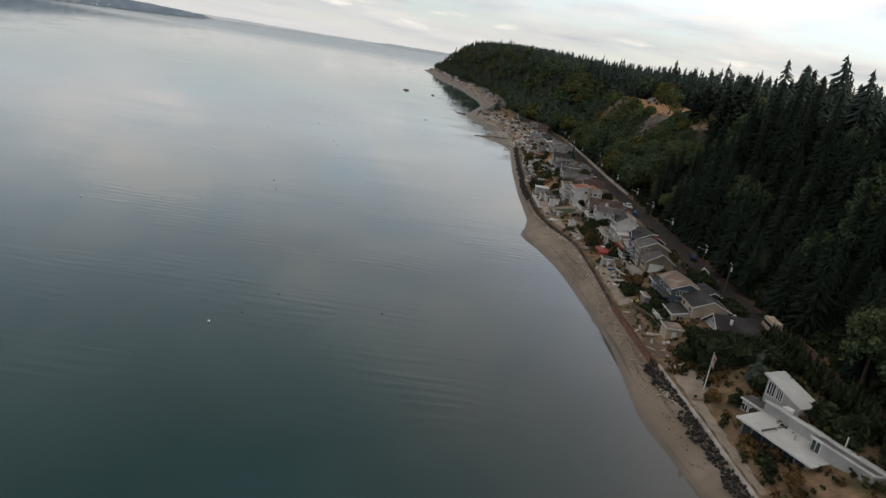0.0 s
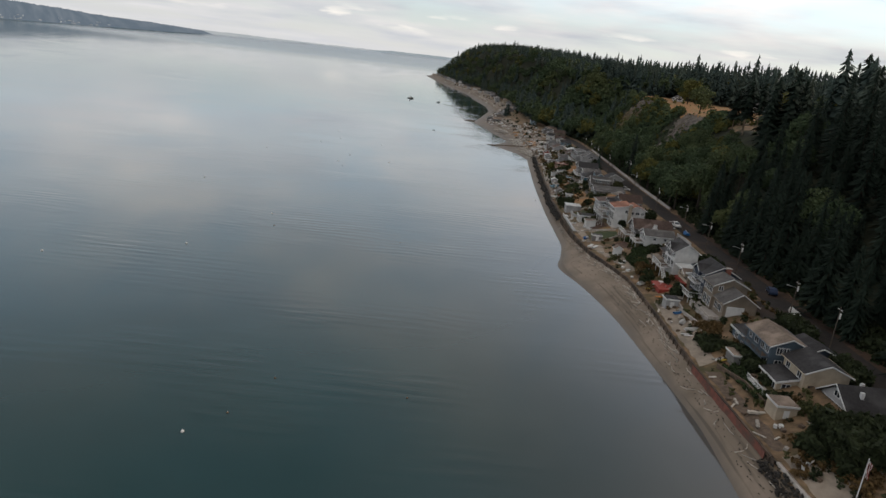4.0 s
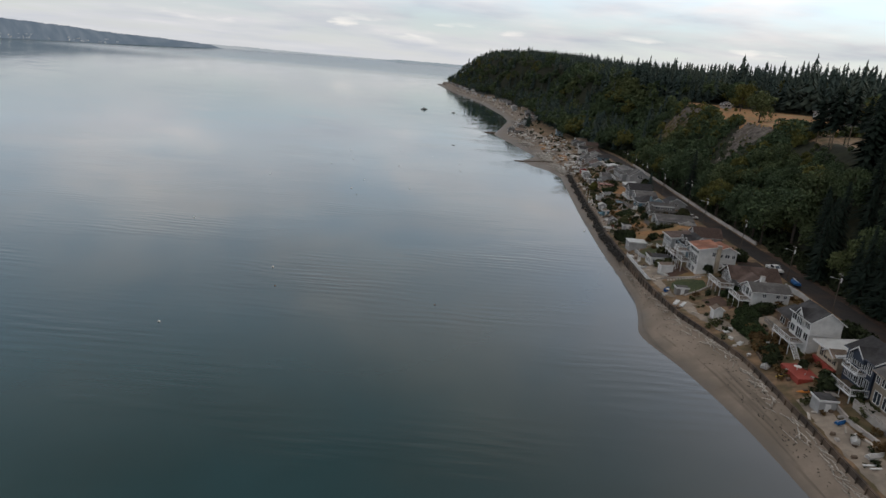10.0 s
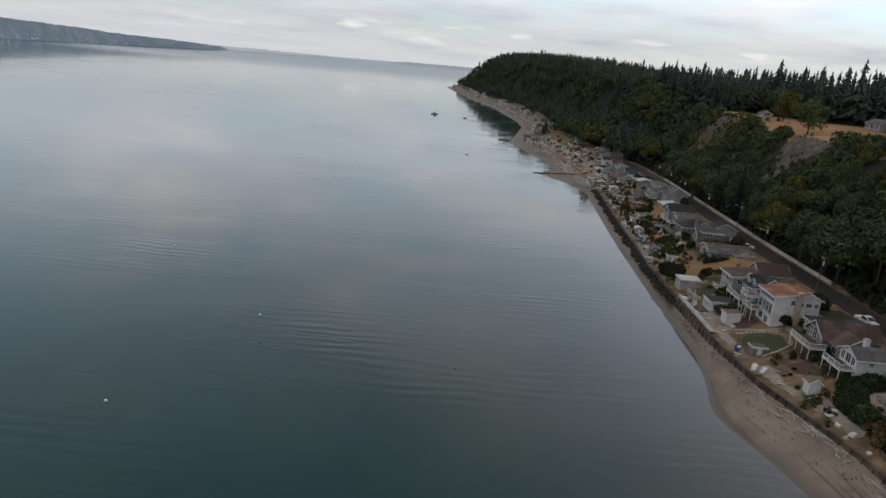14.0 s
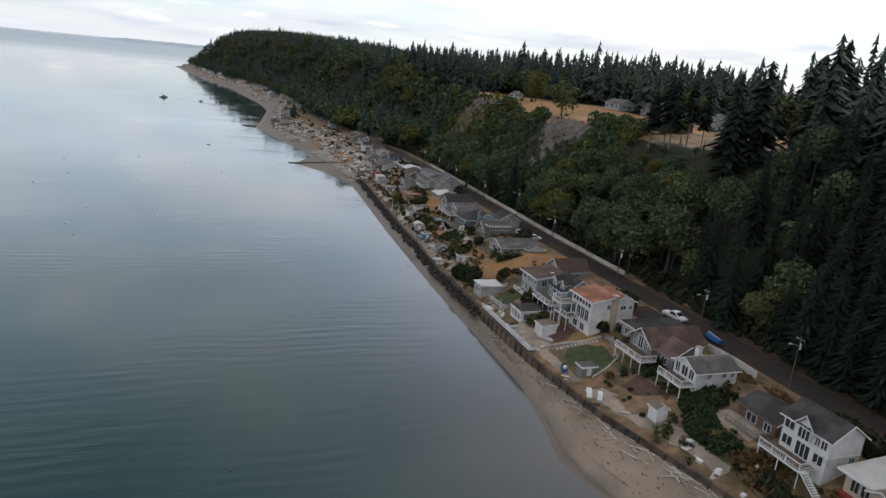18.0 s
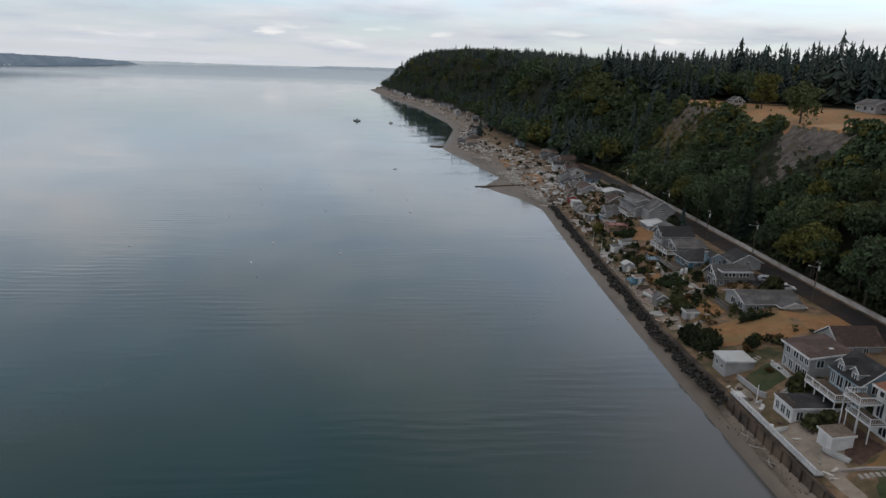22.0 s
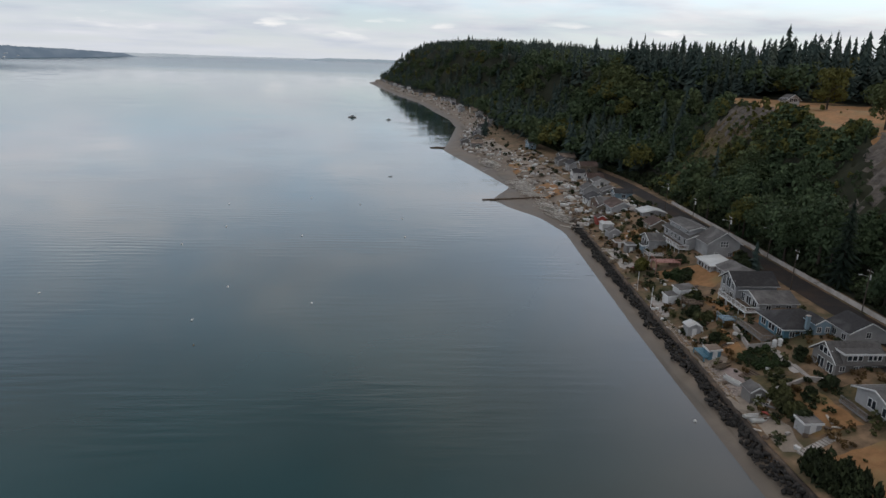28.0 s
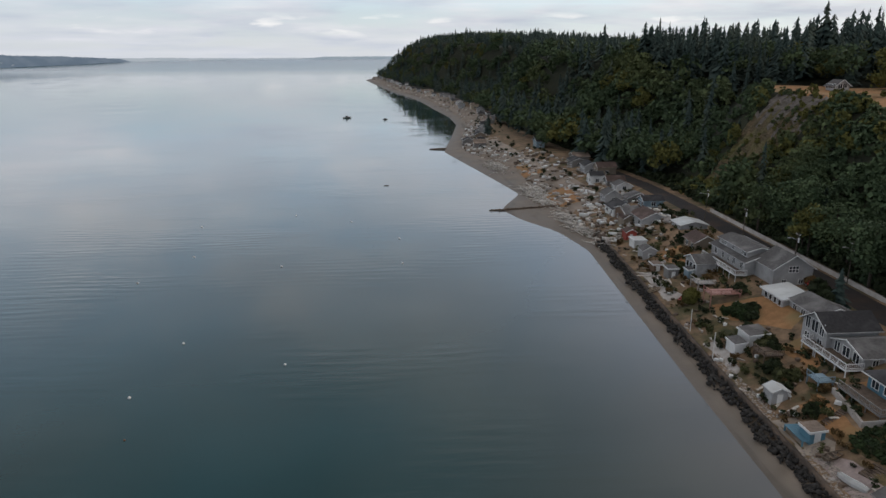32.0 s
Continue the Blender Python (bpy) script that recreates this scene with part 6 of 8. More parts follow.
patch("terrace", [(59.0, 149.3), (59.4, 164.3), (60.1, 174.3), (62.7, 174.4), (63.4, 158.3), (62.1, 141.4), (58.8, 140.3)], SANDY, "sandy boat terrace behind the bulkhead", "terrace")
patch("terrace", [(58.8, 138.3), (59.5, 113.3), (61.5, 112.6), (61.1, 137.4)], TIMBER, "broad weathered boardwalk terrace", "terrace")
patch("terrace", [(60.1, 111.3), (60.5, 97.3), (64.8, 97.3), (65.3, 111.4)], SANDY, "sandy yard with scattered boards", "terrace")
patch("path", [(60.3, 97.3), (61.0, 72.3), (62.0, 72.1), (62.1, 96.6)], SANDY, "pale gravel path above the rocks", "path")
patch("terrace", [(61.9, 94.7), (62.6, 72.8), (65.2, 72.2), (63.0, 84.6), (65.2, 93.2)], SOIL, "dry planted strip before the house", "terrace")
patch("lawn", [(67.4, 370.0), (76.0, 366.0), (78.8, 355.6), (72.9, 351.7), (66.0, 364.1)], DRY, "parched orange-brown lawn", "lawn")
patch("lawn", [(68.1, 347.4), (72.9, 348.1), (73.2, 339.8), (68.7, 338.4)], DRY, "parched lawn below the grey house", "lawn")
patch("lawn", [(67.9, 331.9), (73.0, 331.2), (72.6, 328.2), (68.5, 322.3)], DRY, "small parched lawn", "lawn")
patch("lawn", [(62.3, 331.1), (66.0, 332.3), (65.2, 321.3), (61.7, 320.5)], DRY, "dry grass slope with wooden steps", "lawn")
patch("lawn", [(61.5, 304.7), (67.5, 306.2), (67.6, 293.9), (60.9, 293.9)], DRY, "parched sloping lawn", "lawn")
patch("lawn", [(69.2, 406.6), (75.8, 406.0), (75.6, 394.8), (70.3, 394.8)], DRY, "parched lawn between cottages", "lawn")
patch("lawn", [(81.4, 302.6), (83.6, 302.4), (84.1, 292.3), (81.3, 293.4)], DRY, "dry verge beside the road", "lawn")
patch("terrace", [(59.1, 357.0), (58.3, 345.3), (60.1, 344.2), (62.0, 350.7), (61.4, 356.7)], CONC, "pale concrete boat pad above the rocks", "terrace")
patch("terrace", [(57.1, 320.4), (56.3, 308.8), (61.5, 310.4), (61.3, 317.4)], PAVE, "pinkish brick patio", "terrace")
patch("terrace", [(62.2, 398.6), (61.5, 378.3), (64.8, 377.8), (65.7, 396.6)], CONC, "concrete terrace with beach gear", "terrace")
patch("lawn", [(62.0, 505.0), (63.0, 480.0), (72.0, 480.0), (72.0, 505.0)], DRY, "parched grass behind the driftwood", "lawn")
patch("lawn", [(62.0, 570.0), (62.0, 540.0), (72.0, 540.0), (72.0, 570.0)], DRY, "parched grass along the far beach", "lawn")
patch("terrace", [(55.3, 309.0), (55.2, 293.0), (58.0, 291.6), (59.4, 298.0), (59.2, 304.0), (57.4, 309.0)], SANDY, "pale gravel boat yard above the boulders", "terrace", up=0.1)
patch("terrace", [(57.3, 329.5), (56.9, 321.0), (60.0, 318.4), (61.4, 321.5), (60.6, 329.0)], SANDY, "sandy yard beside the blue shed", "terrace", up=0.1)
patch("meadow", [(61.9, 320.0), (68.4, 322.0), (67.4, 311.8), (63.2, 315.6)], ROUGH, "dark rough grass on the sloping yard", "grass", up=0.1)
patch("meadow", [(61.2, 314.6), (66.4, 310.2), (66.6, 306.6), (61.0, 306.2)], ROUGH, "olive rough grass below the patio", "grass", up=0.1)
patch("meadow", [(68.6, 303.6), (72.4, 303.4), (72.2, 293.8), (68.4, 294.2)], ROUGH, "tall rough grass beside the parched lawn", "grass", up=0.1)
patch("meadow", [(60.8, 345.6), (65.6, 347.4), (66.2, 337.0), (62.0, 334.4)], ROUGH, "dark rough grass between the sheds", "grass", up=0.1)
patch("meadow", [(59.4, 276.4), (66.0, 275.8), (70.0, 273.4), (65.4, 271.6), (58.6, 272.6)], ROUGH, "rough grass below the garden steps", "grass", up=0.1)
patch("meadow", [(62.8, 366.4), (65.4, 363.6), (68.4, 353.0), (64.6, 352.6), (62.6, 358.6)], ROUGH, "rough olive grass beside the parched lawn", "grass", up=0.1)
patch("path", [(68.4, 321.8), (69.4, 321.4), (68.5, 310.6), (67.5, 310.8)], CONC, "straight pale garden path", "path", up=0.14)
patch("meadow", [(64.8, 222.6), (70.4, 219.6), (70.6, 211.4), (66.4, 212.6)], ROUGH, "dark rough grass below the white house", "grass", up=0.1)
patch("driveway", [(79.4, 313.5), (78.8, 301.9), (84.5, 299.3), (84.8, 313.3)], TARMAC, "asphalt parking beside the road", "driveway")
patch("driveway", [(77.8, 247.5), (77.0, 236.3), (84.0, 234.3), (84.4, 247.3)], TARMAC, "asphalt parking beside the road", "driveway")
patch("driveway", [(75.9, 169.6), (77.3, 156.9), (81.9, 156.3), (81.9, 169.3)], TARMAC, "asphalt drive beside the tan house", "driveway")


patch("garden_bed", [(57.6, 218.6), (64.2, 214.6), (62.4, 210.2), (57.4, 212.8)], SOIL, "bare orange-brown earth terrace", "garden bed", up=0.13)
patch("terrace", [(66.4, 208.0), (70.2, 206.6), (70.2, 199.6), (67.2, 199.4)], SANDY, "pale sandy patio below the dark cabin", "terrace", up=0.13)
patch("track", [(60.2, 652.0), (65.0, 652.0), (69.5, 600.0), (73.0, 548.0), (68.5, 548.0), (65.0, 600.0)], SANDY, "pale gravel track over the low point", "track", up=0.13)


def ribbon_wall(name, pts, h, w, ma, label, cat="wall", drop=0.5):
    """A low wall along a line of points."""
    bm = bmesh.new()
    prev = None
    for i, (x, y) in enumerate(pts):
        a = Vector(pts[max(0, i - 1)])
        b = Vector(pts[min(len(pts) - 1, i + 1)])
        d = (b - a).normalized()
        nx, ny = -d.y * w / 2, d.x * w / 2
        z = gz(x, y)
        ring = [bm.verts.new(p) for p in ((x + nx, y + ny, z - drop), (x + nx, y + ny, z + h), (x - nx, y - ny, z + h), (x - nx, y - ny, z - drop))]
        if prev:
            for k in range(3):
                bm.faces.new([prev[k], prev[k + 1], ring[k + 1], ring[k]])
        else:
            bm.faces.new(ring[::-1])
        prev = ring
    bm.faces.new(prev)
    bmesh.ops.recalc_face_normals(bm, faces=bm.faces)
    return tagged(new(name, mesh_of(bm, name, ma)), label, cat)


ribbon_wall("retaining_wall", [(67.5, 331.4), (66.8, 327.3), (65.8, 322.5), (69.1, 320.8)], 0.9, 0.35, CONC, "pale concrete retaining wall round a parched lawn")
ribbon_wall("retaining_wall", [(61.8, 307.3), (67.9, 308.0), (70.8, 304.9)], 0.7, 0.4, CONC, "pale concrete terrace edge")
ribbon_wall("retaining_wall", [(56.9, 267.7), (57.1, 261.5), (57.7, 260.0)], 0.9, 0.3, LGREY, "pale garden wall below the green lawn")
ribbon_wall("retaining_wall", [(56.2, 239.4), (59.1, 238.8), (63.1, 237.2), (66.7, 237.0)], 0.35, 0.35, CONC, "low stone edging between garden beds")
ribbon_wall("retaining_wall", [(57.9, 225.1), (61.7, 226.6), (65.1, 228.7), (66.3, 232.9)], 0.35, 0.3, CONC, "low stone edging round the lawn")
ribbon_wall("retaining_wall", [(61.6, 194.9), (60.8, 188.8), (60.7, 186.7)], 0.5, 0.3, TIMBER, "timber edging below the dry shrubs")
ribbon_wall("retaining_wall", [(64.3, 170.4), (63.8, 164.2), (64.4, 158.8)], 0.6, 0.4, CONC, "pale stone terrace wall")
ribbon_wall("retaining_wall", [(61.3, 138.9), (63.1, 131.3), (63.4, 124.3)], 0.8, 0.35, TIMBER, "timber terrace wall beside the boardwalk")
ribbon_wall("white_fence", [(81.1, 224.7), (81.8, 218.8), (81.4, 213.3)], 1.3, 0.12, WHITE, "solid white board fence by the road", "fence")
ribbon_wall("white_fence", [(81.1, 293.0), (77.0, 237.7), (76.9, 237.9)][1:], 1.0, 0.12, WHITE, "short white board fence", "fence")


def white_walkway():
    w = thing("walkway", "white-railed boardwalk along the top of the sea wall", "walkway")
    ys = [262.6, 259, 255, 251, 247, 243, 239]
    for a, b in zip(ys, ys[1:]):
        xa, xb = float(line("wall", a)) + 0.2, float(line("wall", b)) + 0.2
        zt = float(line("top", b)) + 0.3
        part("board", prism([(xa, zt), (xa + 1.3, zt), (xa + 1.3, zt + 0.12), (xa, zt + 0.12)], "y", b, a - 0.03), LGREY, w)
        r = part("railing", railing_bm(xa, a, xb, b, zt + 0.12, 0.95, 0.25), TRIM, w)
        r["kind"] = "stuff"
    part("landing", box(53.2, 54.9, 260.9, 262.9, 3.74, 4.0), WHITE, w)


white_walkway()


# ------------------------------------------------------------------ planting
def bush_mesh(seed, ma, leaf=0.28, lobes=6, n=46):
    v, f = leafy_arrays(1.25, 0.85, np.random.default_rng(seed), lobes, n, leaf, 0.1)
    return raw("bush", v, f, ma)


def hedge(x0, x1, y0, y1, h, label, seed=0):
    rng = np.random.default_rng(seed)
    ob = thing("hedge", label, "hedge")
    z = min(gz(x0, y0), gz(x1, y1), gz(x0, y1))
    part("core", box(x0 + 0.2, x1 - 0.2, y0 + 0.2, y1 - 0.2, z - 0.3, z + h - 0.2), HEDGE, ob)
    area = (x1 - x0) * (y1 - y0) + 2 * h * (x1 - x0 + y1 - y0)
    n = int(area * 7)
    u = rng.random((n, 3)) * (x1 - x0, y1 - y0, h) + (x0, y0, z)
    side = rng.random(n)
    top = (x1 - x0) * (y1 - y0) / area
    sx = h * 2 * (y1 - y0) / area
    k = np.where(side < top, 0, np.where(side < top + sx, 1, 2))
    u[k == 0, 2] = z + h + rng.normal(0, 0.12, (k == 0).sum())
    pick = rng.random(n) < 0.5
    u[k == 1, 0] = np.where(pick[k == 1], x0, x1) + rng.normal(0, 0.1, (k == 1).sum())
    u[k == 2, 1] = np.where(pick[k == 2], y0, y1) + rng.normal(0, 0.1, (k == 2).sum())
    a, b = rng.normal(size=(n, 3)) * 0.26, rng.normal(size=(n, 3)) * 0.26
    V = np.stack([u + a, u + b, u - a, u - b], 1).reshape(-1, 3)
    i = 4 * np.arange(n)
    F = np.concatenate([np.stack([i, i + 1, i + 2], 1), np.stack([i, i + 2, i + 3], 1)])
    part("leaves", raw("leaves", V, F, HEDGE), HEDGE, ob)
    return ob


hedge(64.6, 79.5, 104.4, 114.2, 5.2, "tall dense dark green hedge block", 1)
hedge(62.8, 66.2, 108.6, 113.4, 2.6, "dark green hedge beside the blue house", 2)
hedge(67.2, 83.6, 287.0, 288.0, 2.0, "long clipped dark hedge along the parched lawn", 3)
hedge(65.0, 67.4, 134.6, 141.4, 2.3, "dark clipped hedge below the blue-grey house", 14)
hedge(63.8, 69.6, 124.6, 126.4, 1.7, "dark clipped hedge beside the cream hut", 15)
hedge(64.9, 67.7, 141.6, 143.9, 1.9, "clipped hedge between two houses", 4)
hedge(61.4, 67.0, 145.0, 151.5, 1.6, "dark clipped shrubbery below the blue-grey house", 5)
hedge(65.3, 68.3, 129.9, 131.9, 1.5, "clipped hedge below the cream house", 6)
hedge(74.3, 80.9, 246.2, 250.7, 2.6, "dark shrubbery beside the white house", 7)

hedge(77.6, 81.6, 144.5, 153.5, 3.4, "tall dark shrubbery between the houses and the road", 8)
hedge(78.6, 81.8, 128.0, 135.5, 2.6, "dark shrubbery beside the cream house", 9)
hedge(77.8, 81.4, 188.0, 197.0, 2.4, "dark shrubbery behind the white house", 10)


def bushes():
    rng = np.random.default_rng(21)
    kinds = {"s": ([bush_mesh(s, SHRUB) for s in range(4)], "shrub", "rounded green garden shrub"), "r": ([bush_mesh(s + 10, RUST) for s in range(3)], "dry_shrub", "dry rust-coloured garden shrub with thin leaves"), "d": ([bush_mesh(s + 20, HEDGE) for s in range(3)], "dark_shrub", "dark dense evergreen garden shrub")}

    def put(kind, x, y, s, sz=1.0):
        ms, name, label = kinds[kind]
        o = tagged(new(name, ms[int(rng.integers(len(ms)))]), label, "shrub", "garden shrubs")
        o.matrix_basis = pose(x, y, gz(x, y) - 0.1 * s, 0, 0, rng.uniform(0, 360)) @ Matrix.Diagonal((s, s, s * sz, 1))

    for x, y, k, s in ((64.1, 277.2, "d", 1.6), (61.2, 297.6, "d", 2.0), (65.7, 278.7, "s", 1.3), (62.3, 259.8, "s", 1.7), (64.3, 259.7, "d", 1.6), (59.0, 250.0, "s", 1.8), (61.3, 250.1, "s", 1.5),
                       (63.4, 77.5, "d", 1.8), (63.5, 82.8, "r", 1.6), (62.8, 81.1, "r", 1.3), (65.5, 72.8, "r", 1.6), (64.7, 71.0, "r", 1.2), (63.4, 96.1, "r", 1.5), (66.1, 93.3, "d", 1.7), (70.4, 96.3, "d", 2.4), (74.0, 93.7, "d", 3.0), (75.9, 86.6, "d", 3.4), (77.1, 81.5, "d", 3.2), (75.4, 80.1, "d", 2.2), (79.7, 75.4, "d", 3.0),
                       (68.7, 222.8, "d", 1.3), (70.6, 209.1, "d", 1.9), (69.1, 208.7, "d", 1.6), (63.8, 202.1, "r", 1.2), (63.0, 196.0, "r", 2.0), (61.9, 193.0, "r", 1.7), (61.5, 187.0, "d", 1.8), (65.7, 183.7, "d", 1.2), (66.5, 177.2, "d", 2.0), (65.4, 174.8, "d", 2.2), (67.4, 170.7, "d", 1.6),
                       (68.0, 239.2, "d", 1.8), (68.5, 248.7, "d", 2.2), (80.9, 299.8, "s", 2.6), (82.1, 301.3, "s", 2.2), (70.5, 314.4, "d", 1.6), (68.9, 303.8, "d", 1.7), (65.4, 303.1, "d", 1.4), (61.1, 301.7, "s", 1.7), (63.9, 338.9, "s", 1.6), (65.2, 337.4, "s", 1.4), (69.7, 359.3, "d", 1.8), (67.6, 356.3, "d", 1.4), (71.4, 361.9, "d", 1.6), (62.4, 328.1, "d", 1.6), (64.0, 341.2, "d", 2.0),
                       (66.3, 348.9, "s", 1.5), (68.2, 350.9, "s", 1.6), (67.3, 347.2, "d", 1.5), (83.3, 358.1, "d", 2.6), (84.4, 362.2, "d", 2.6), (87.3, 368.7, "r", 1.6), (70.0, 392.2, "s", 1.6), (71.9, 382.0, "r", 1.4), (73.1, 370.4, "d", 1.8), (76.5, 407.7, "d", 1.8), (74.1, 399.4, "r", 1.6)):
        put(k, x, y, s, rng.uniform(0.75, 1.1))
    # rough planting between the terraces and the houses
    for _ in range(120):
        y = rng.uniform(112, 470)
        x = float(line("wall", y)) + rng.uniform(4, 19)
        if (276 < y < 292 and x > 58) or (222 < y < 252 and x < 66.5) or (196 < y < 211 and x < 67) or (350 < y < 372 and x > 64):
            continue
        if any(a - 0.8 < x < b + 0.8 and c - 0.8 < y < d + 0.8 for a, b, c, d in HOUSES):
            continue
        put(("s", "r", "d", "d", "s", "r")[int(rng.integers(6))], x, y, rng.uniform(0.35, 0.9), rng.uniform(0.5, 0.9))
    # undergrowth at the foot of the bluff
    V, F, n = [], [], 0
    arr = [leafy_arrays(3.0, 2.0, np.random.default_rng(s), 5, 18, 0.72, 0.05) for s in (31, 32, 33, 34)]
    for y in np.arange(40, 640, 1.45):
        for off in (5.9, 8.4, 11.5):
            if y > 262 and off < 7:
                continue
            x = float(line("road", y)) + off + rng.uniform(-1, 1)
            if bool(is_open(x, y)) and y > 300:
                continue
            v, f = arr[int(rng.integers(4))]
            s = rng.uniform(0.45, 1.0) * (0.6 if off < 7 else 1.1)
            V.append(v * s * (1, 1, 0.9) + (x, y, gz(x, y) - 0.3))
            F.append(f + n)
            n += len(v)
    tagged(new("undergrowth", raw("undergrowth", np.concatenate(V), np.concatenate(F), HEDGE)), "dark undergrowth along the foot of the bluff", "undergrowth", kind="stuff")
    V, F, n = [], [], 0
    for _ in range(1500):
        y = rng.uniform(330, 520)
        x = float(line("road", y)) + rng.uniform(8, 80)
        slip, scar, field = bare(x, y)
        if scar or not (slip or (field and rng.random() < 0.12)):
            continue
        if rng.random() < (0.3 if slip else 0.8):
            continue
        v, f = arr[int(rng.integers(4))]
        s = rng.uniform(0.2, 0.6)
        V.append(v * s + (x, y, gz(x, y) - 0.2))
        F.append(f + n)
        n += len(v)
    tagged(new("bluff_scrub", raw("bluff_scrub", np.concatenate(V), np.concatenate(F), GOLD)), "sparse yellowing scrub on the bare slips", "scrub", kind="stuff")
    # dense low growth on the slope where trees are kept low for the view
    arr = [leafy_arrays(3.0, 2.0, np.random.default_rng(s), 6, 24, 0.46, 0.05) for s in (41, 42, 43, 44)]
    for ma, count, name, label in ((BROAD, 500, "slope_thicket", "dense green thicket on the slope below the field"), (GOLD, 150, "golden_thicket", "yellow-green thicket beside the slip")):
        V, F, n = [], [], 0
        while n < count * len(arr[0][0]):
            y = rng.uniform(325, 480)
            x = float(line("road", y)) + rng.uniform(8, 62)
            off = x - float(line("road", y))
            if bool(is_open(x, y)) or (off > float(tip_d(y)) - 6 and off < 46 and 348 < y < 391) or (ma is GOLD and (y < 415 or x > 140) and x - float(line("road", y)) < 30):
                continue
            v, f = arr[int(rng.integers(4))]
            V.append(v * rng.uniform(0.7, 1.5) + (x, y, gz(x, y) - 0.4))
            F.append(f + n)
            n += len(v)
        tagged(new(name, raw(name, np.concatenate(V), np.concatenate(F), ma)), label, "thicket", kind="stuff")


HOUSES = [(o.bound_box, o) for o in bpy.data.objects if o.name.startswith("wall") and o.parent]
HOUSES = [(min(c[0] for c in b), max(c[0] for c in b), min(c[1] for c in b), max(c[1] for c in b)) for b, o in HOUSES]
bushes()


def shrub_bank(pts, h, ma, label, seed, gap=0.55, name="shrub_bank"):
    """Dense low planting that fills an outline."""
    rng = np.random.default_rng(seed)
    P = np.array(pts, float)
    lo, hi = P.min(0), P.max(0)
    arr = [leafy_arrays(1.0, 0.8, np.random.default_rng(s), 4, 16, 0.26, 0.02) for s in (71, 72, 73)]
    V, F, n = [], [], 0
    for _ in range(int((hi[0] - lo[0]) * (hi[1] - lo[1]) / gap**2)):
        x, y = rng.uniform(lo[0], hi[0]), rng.uniform(lo[1], hi[1])
        inside = False
        for (ax, ay), (bx, by) in zip(P, np.roll(P, -1, 0)):
            if (ay > y) != (by > y) and x < (bx - ax) * (y - ay) / (by - ay) + ax:
                inside = not inside
        if not inside:
            continue
        v, f = arr[int(rng.integers(3))]
        k = rng.uniform(0.7, 1.15)
        V.append(v * (k, k, h * k * (1 + 0.3 * math.sin(0.9 * x + 0.6 * y))) + (x, y, gz(x, y) - 0.12))
        F.append(f + n)
        n += len(v)
    tagged(new(name, raw(name, np.concatenate(V), np.concatenate(F), ma)), label, "shrubs", kind="stuff")


shrub_bank([(69.5, 221), (67.6, 214), (64.4, 211), (61.0, 205), (61.8, 199.5), (65.6, 198.6), (65.8, 204), (69.0, 209.5), (71.5, 212)], 0.9, IVY, "thick dark green ground cover on the slope below the white house", 1)
shrub_bank([(65.2, 223.2), (69.2, 222.2), (68.6, 219.6), (64.8, 220.6)], 1.3, IVY, "rounded green clipped mounds beside the lawn", 2)
shrub_bank([(61.6, 196.6), (66.4, 197.4), (67.2, 190.6), (62.2, 189.2)], 0.8, RUST, "rough rust-coloured planting below the big white house", 3, 0.8)
shrub_bank([(61.8, 196.2), (64.4, 195.4), (63.6, 187.4), (61.0, 188.0)], 1.2, HEDGE, "dark green shrubs above the bulkhead", 4, 0.8)
shrub_bank([(62.4, 321.0), (68.0, 321.2), (67.8, 313.0), (63.0, 315.2)], 0.8, IVY, "low dark green juniper bank above the patio", 5)
shrub_bank([(55.0, 288.5), (58.4, 290.6), (60.2, 285.0), (59.0, 278.6), (55.6, 279.4)], 2.0, HEDGE, "big dark tangled shrubbery behind the sea wall", 6)
shrub_bank([(59.9, 299.4), (62.4, 299.0), (63.2, 306.0), (60.4, 306.4)], 1.6, SHRUB, "olive green shrubs beside the boat shed", 7)
shrub_bank([(66.6, 366.6), (70.4, 366.0), (71.8, 360.2), (68.4, 358.8)], 1.3, IVY, "dark green hedge bank above the parched lawn", 8)
shrub_bank([(61.6, 262.0), (64.4, 262.4), (64.8, 258.4), (61.4, 258.0)], 1.2, SHRUB, "yellow-green shrubs behind the white cottage", 9)
shrub_bank([(58.6, 107.0), (64.0, 106.0), (64.6, 97.4), (66.6, 99.6), (69.6, 104.2), (63.2, 109.4)], 0.8, RUST, "dry brown scrub before the tall hedge", 10, 0.9)
shrub_bank([(62.4, 151.0), (67.2, 152.0), (67.8, 158.0), (64.6, 158.2)], 1.0, RUST, "rust and green planting below the tan house", 11, 0.8)
shrub_bank([(61.8, 138.6), (64.6, 138.4), (64.4, 127.2), (62.6, 126.6)], 0.7, IVY, "green planted strip above the boardwalk", 14)
shrub_bank([(66.2, 122.6), (70.6, 121.4), (71.2, 116.2), (67.0, 116.0)], 1.1, SHRUB, "olive garden plants beside the pale blue house", 15, 0.9)
shrub_bank([(80.2, 66.0), (83.2, 66.0), (83.0, 117.0), (79.9, 117.0)], 3.4, HEDGE, "tall dark shrubs between the first houses and the road", 13, 0.9)
shrub_bank([(78.0, 218.0), (81.0, 218.0), (81.6, 199.0), (78.4, 199.0)], 0.5, RUST, "dry weeds between the cabin and the road", 12, 1.0)


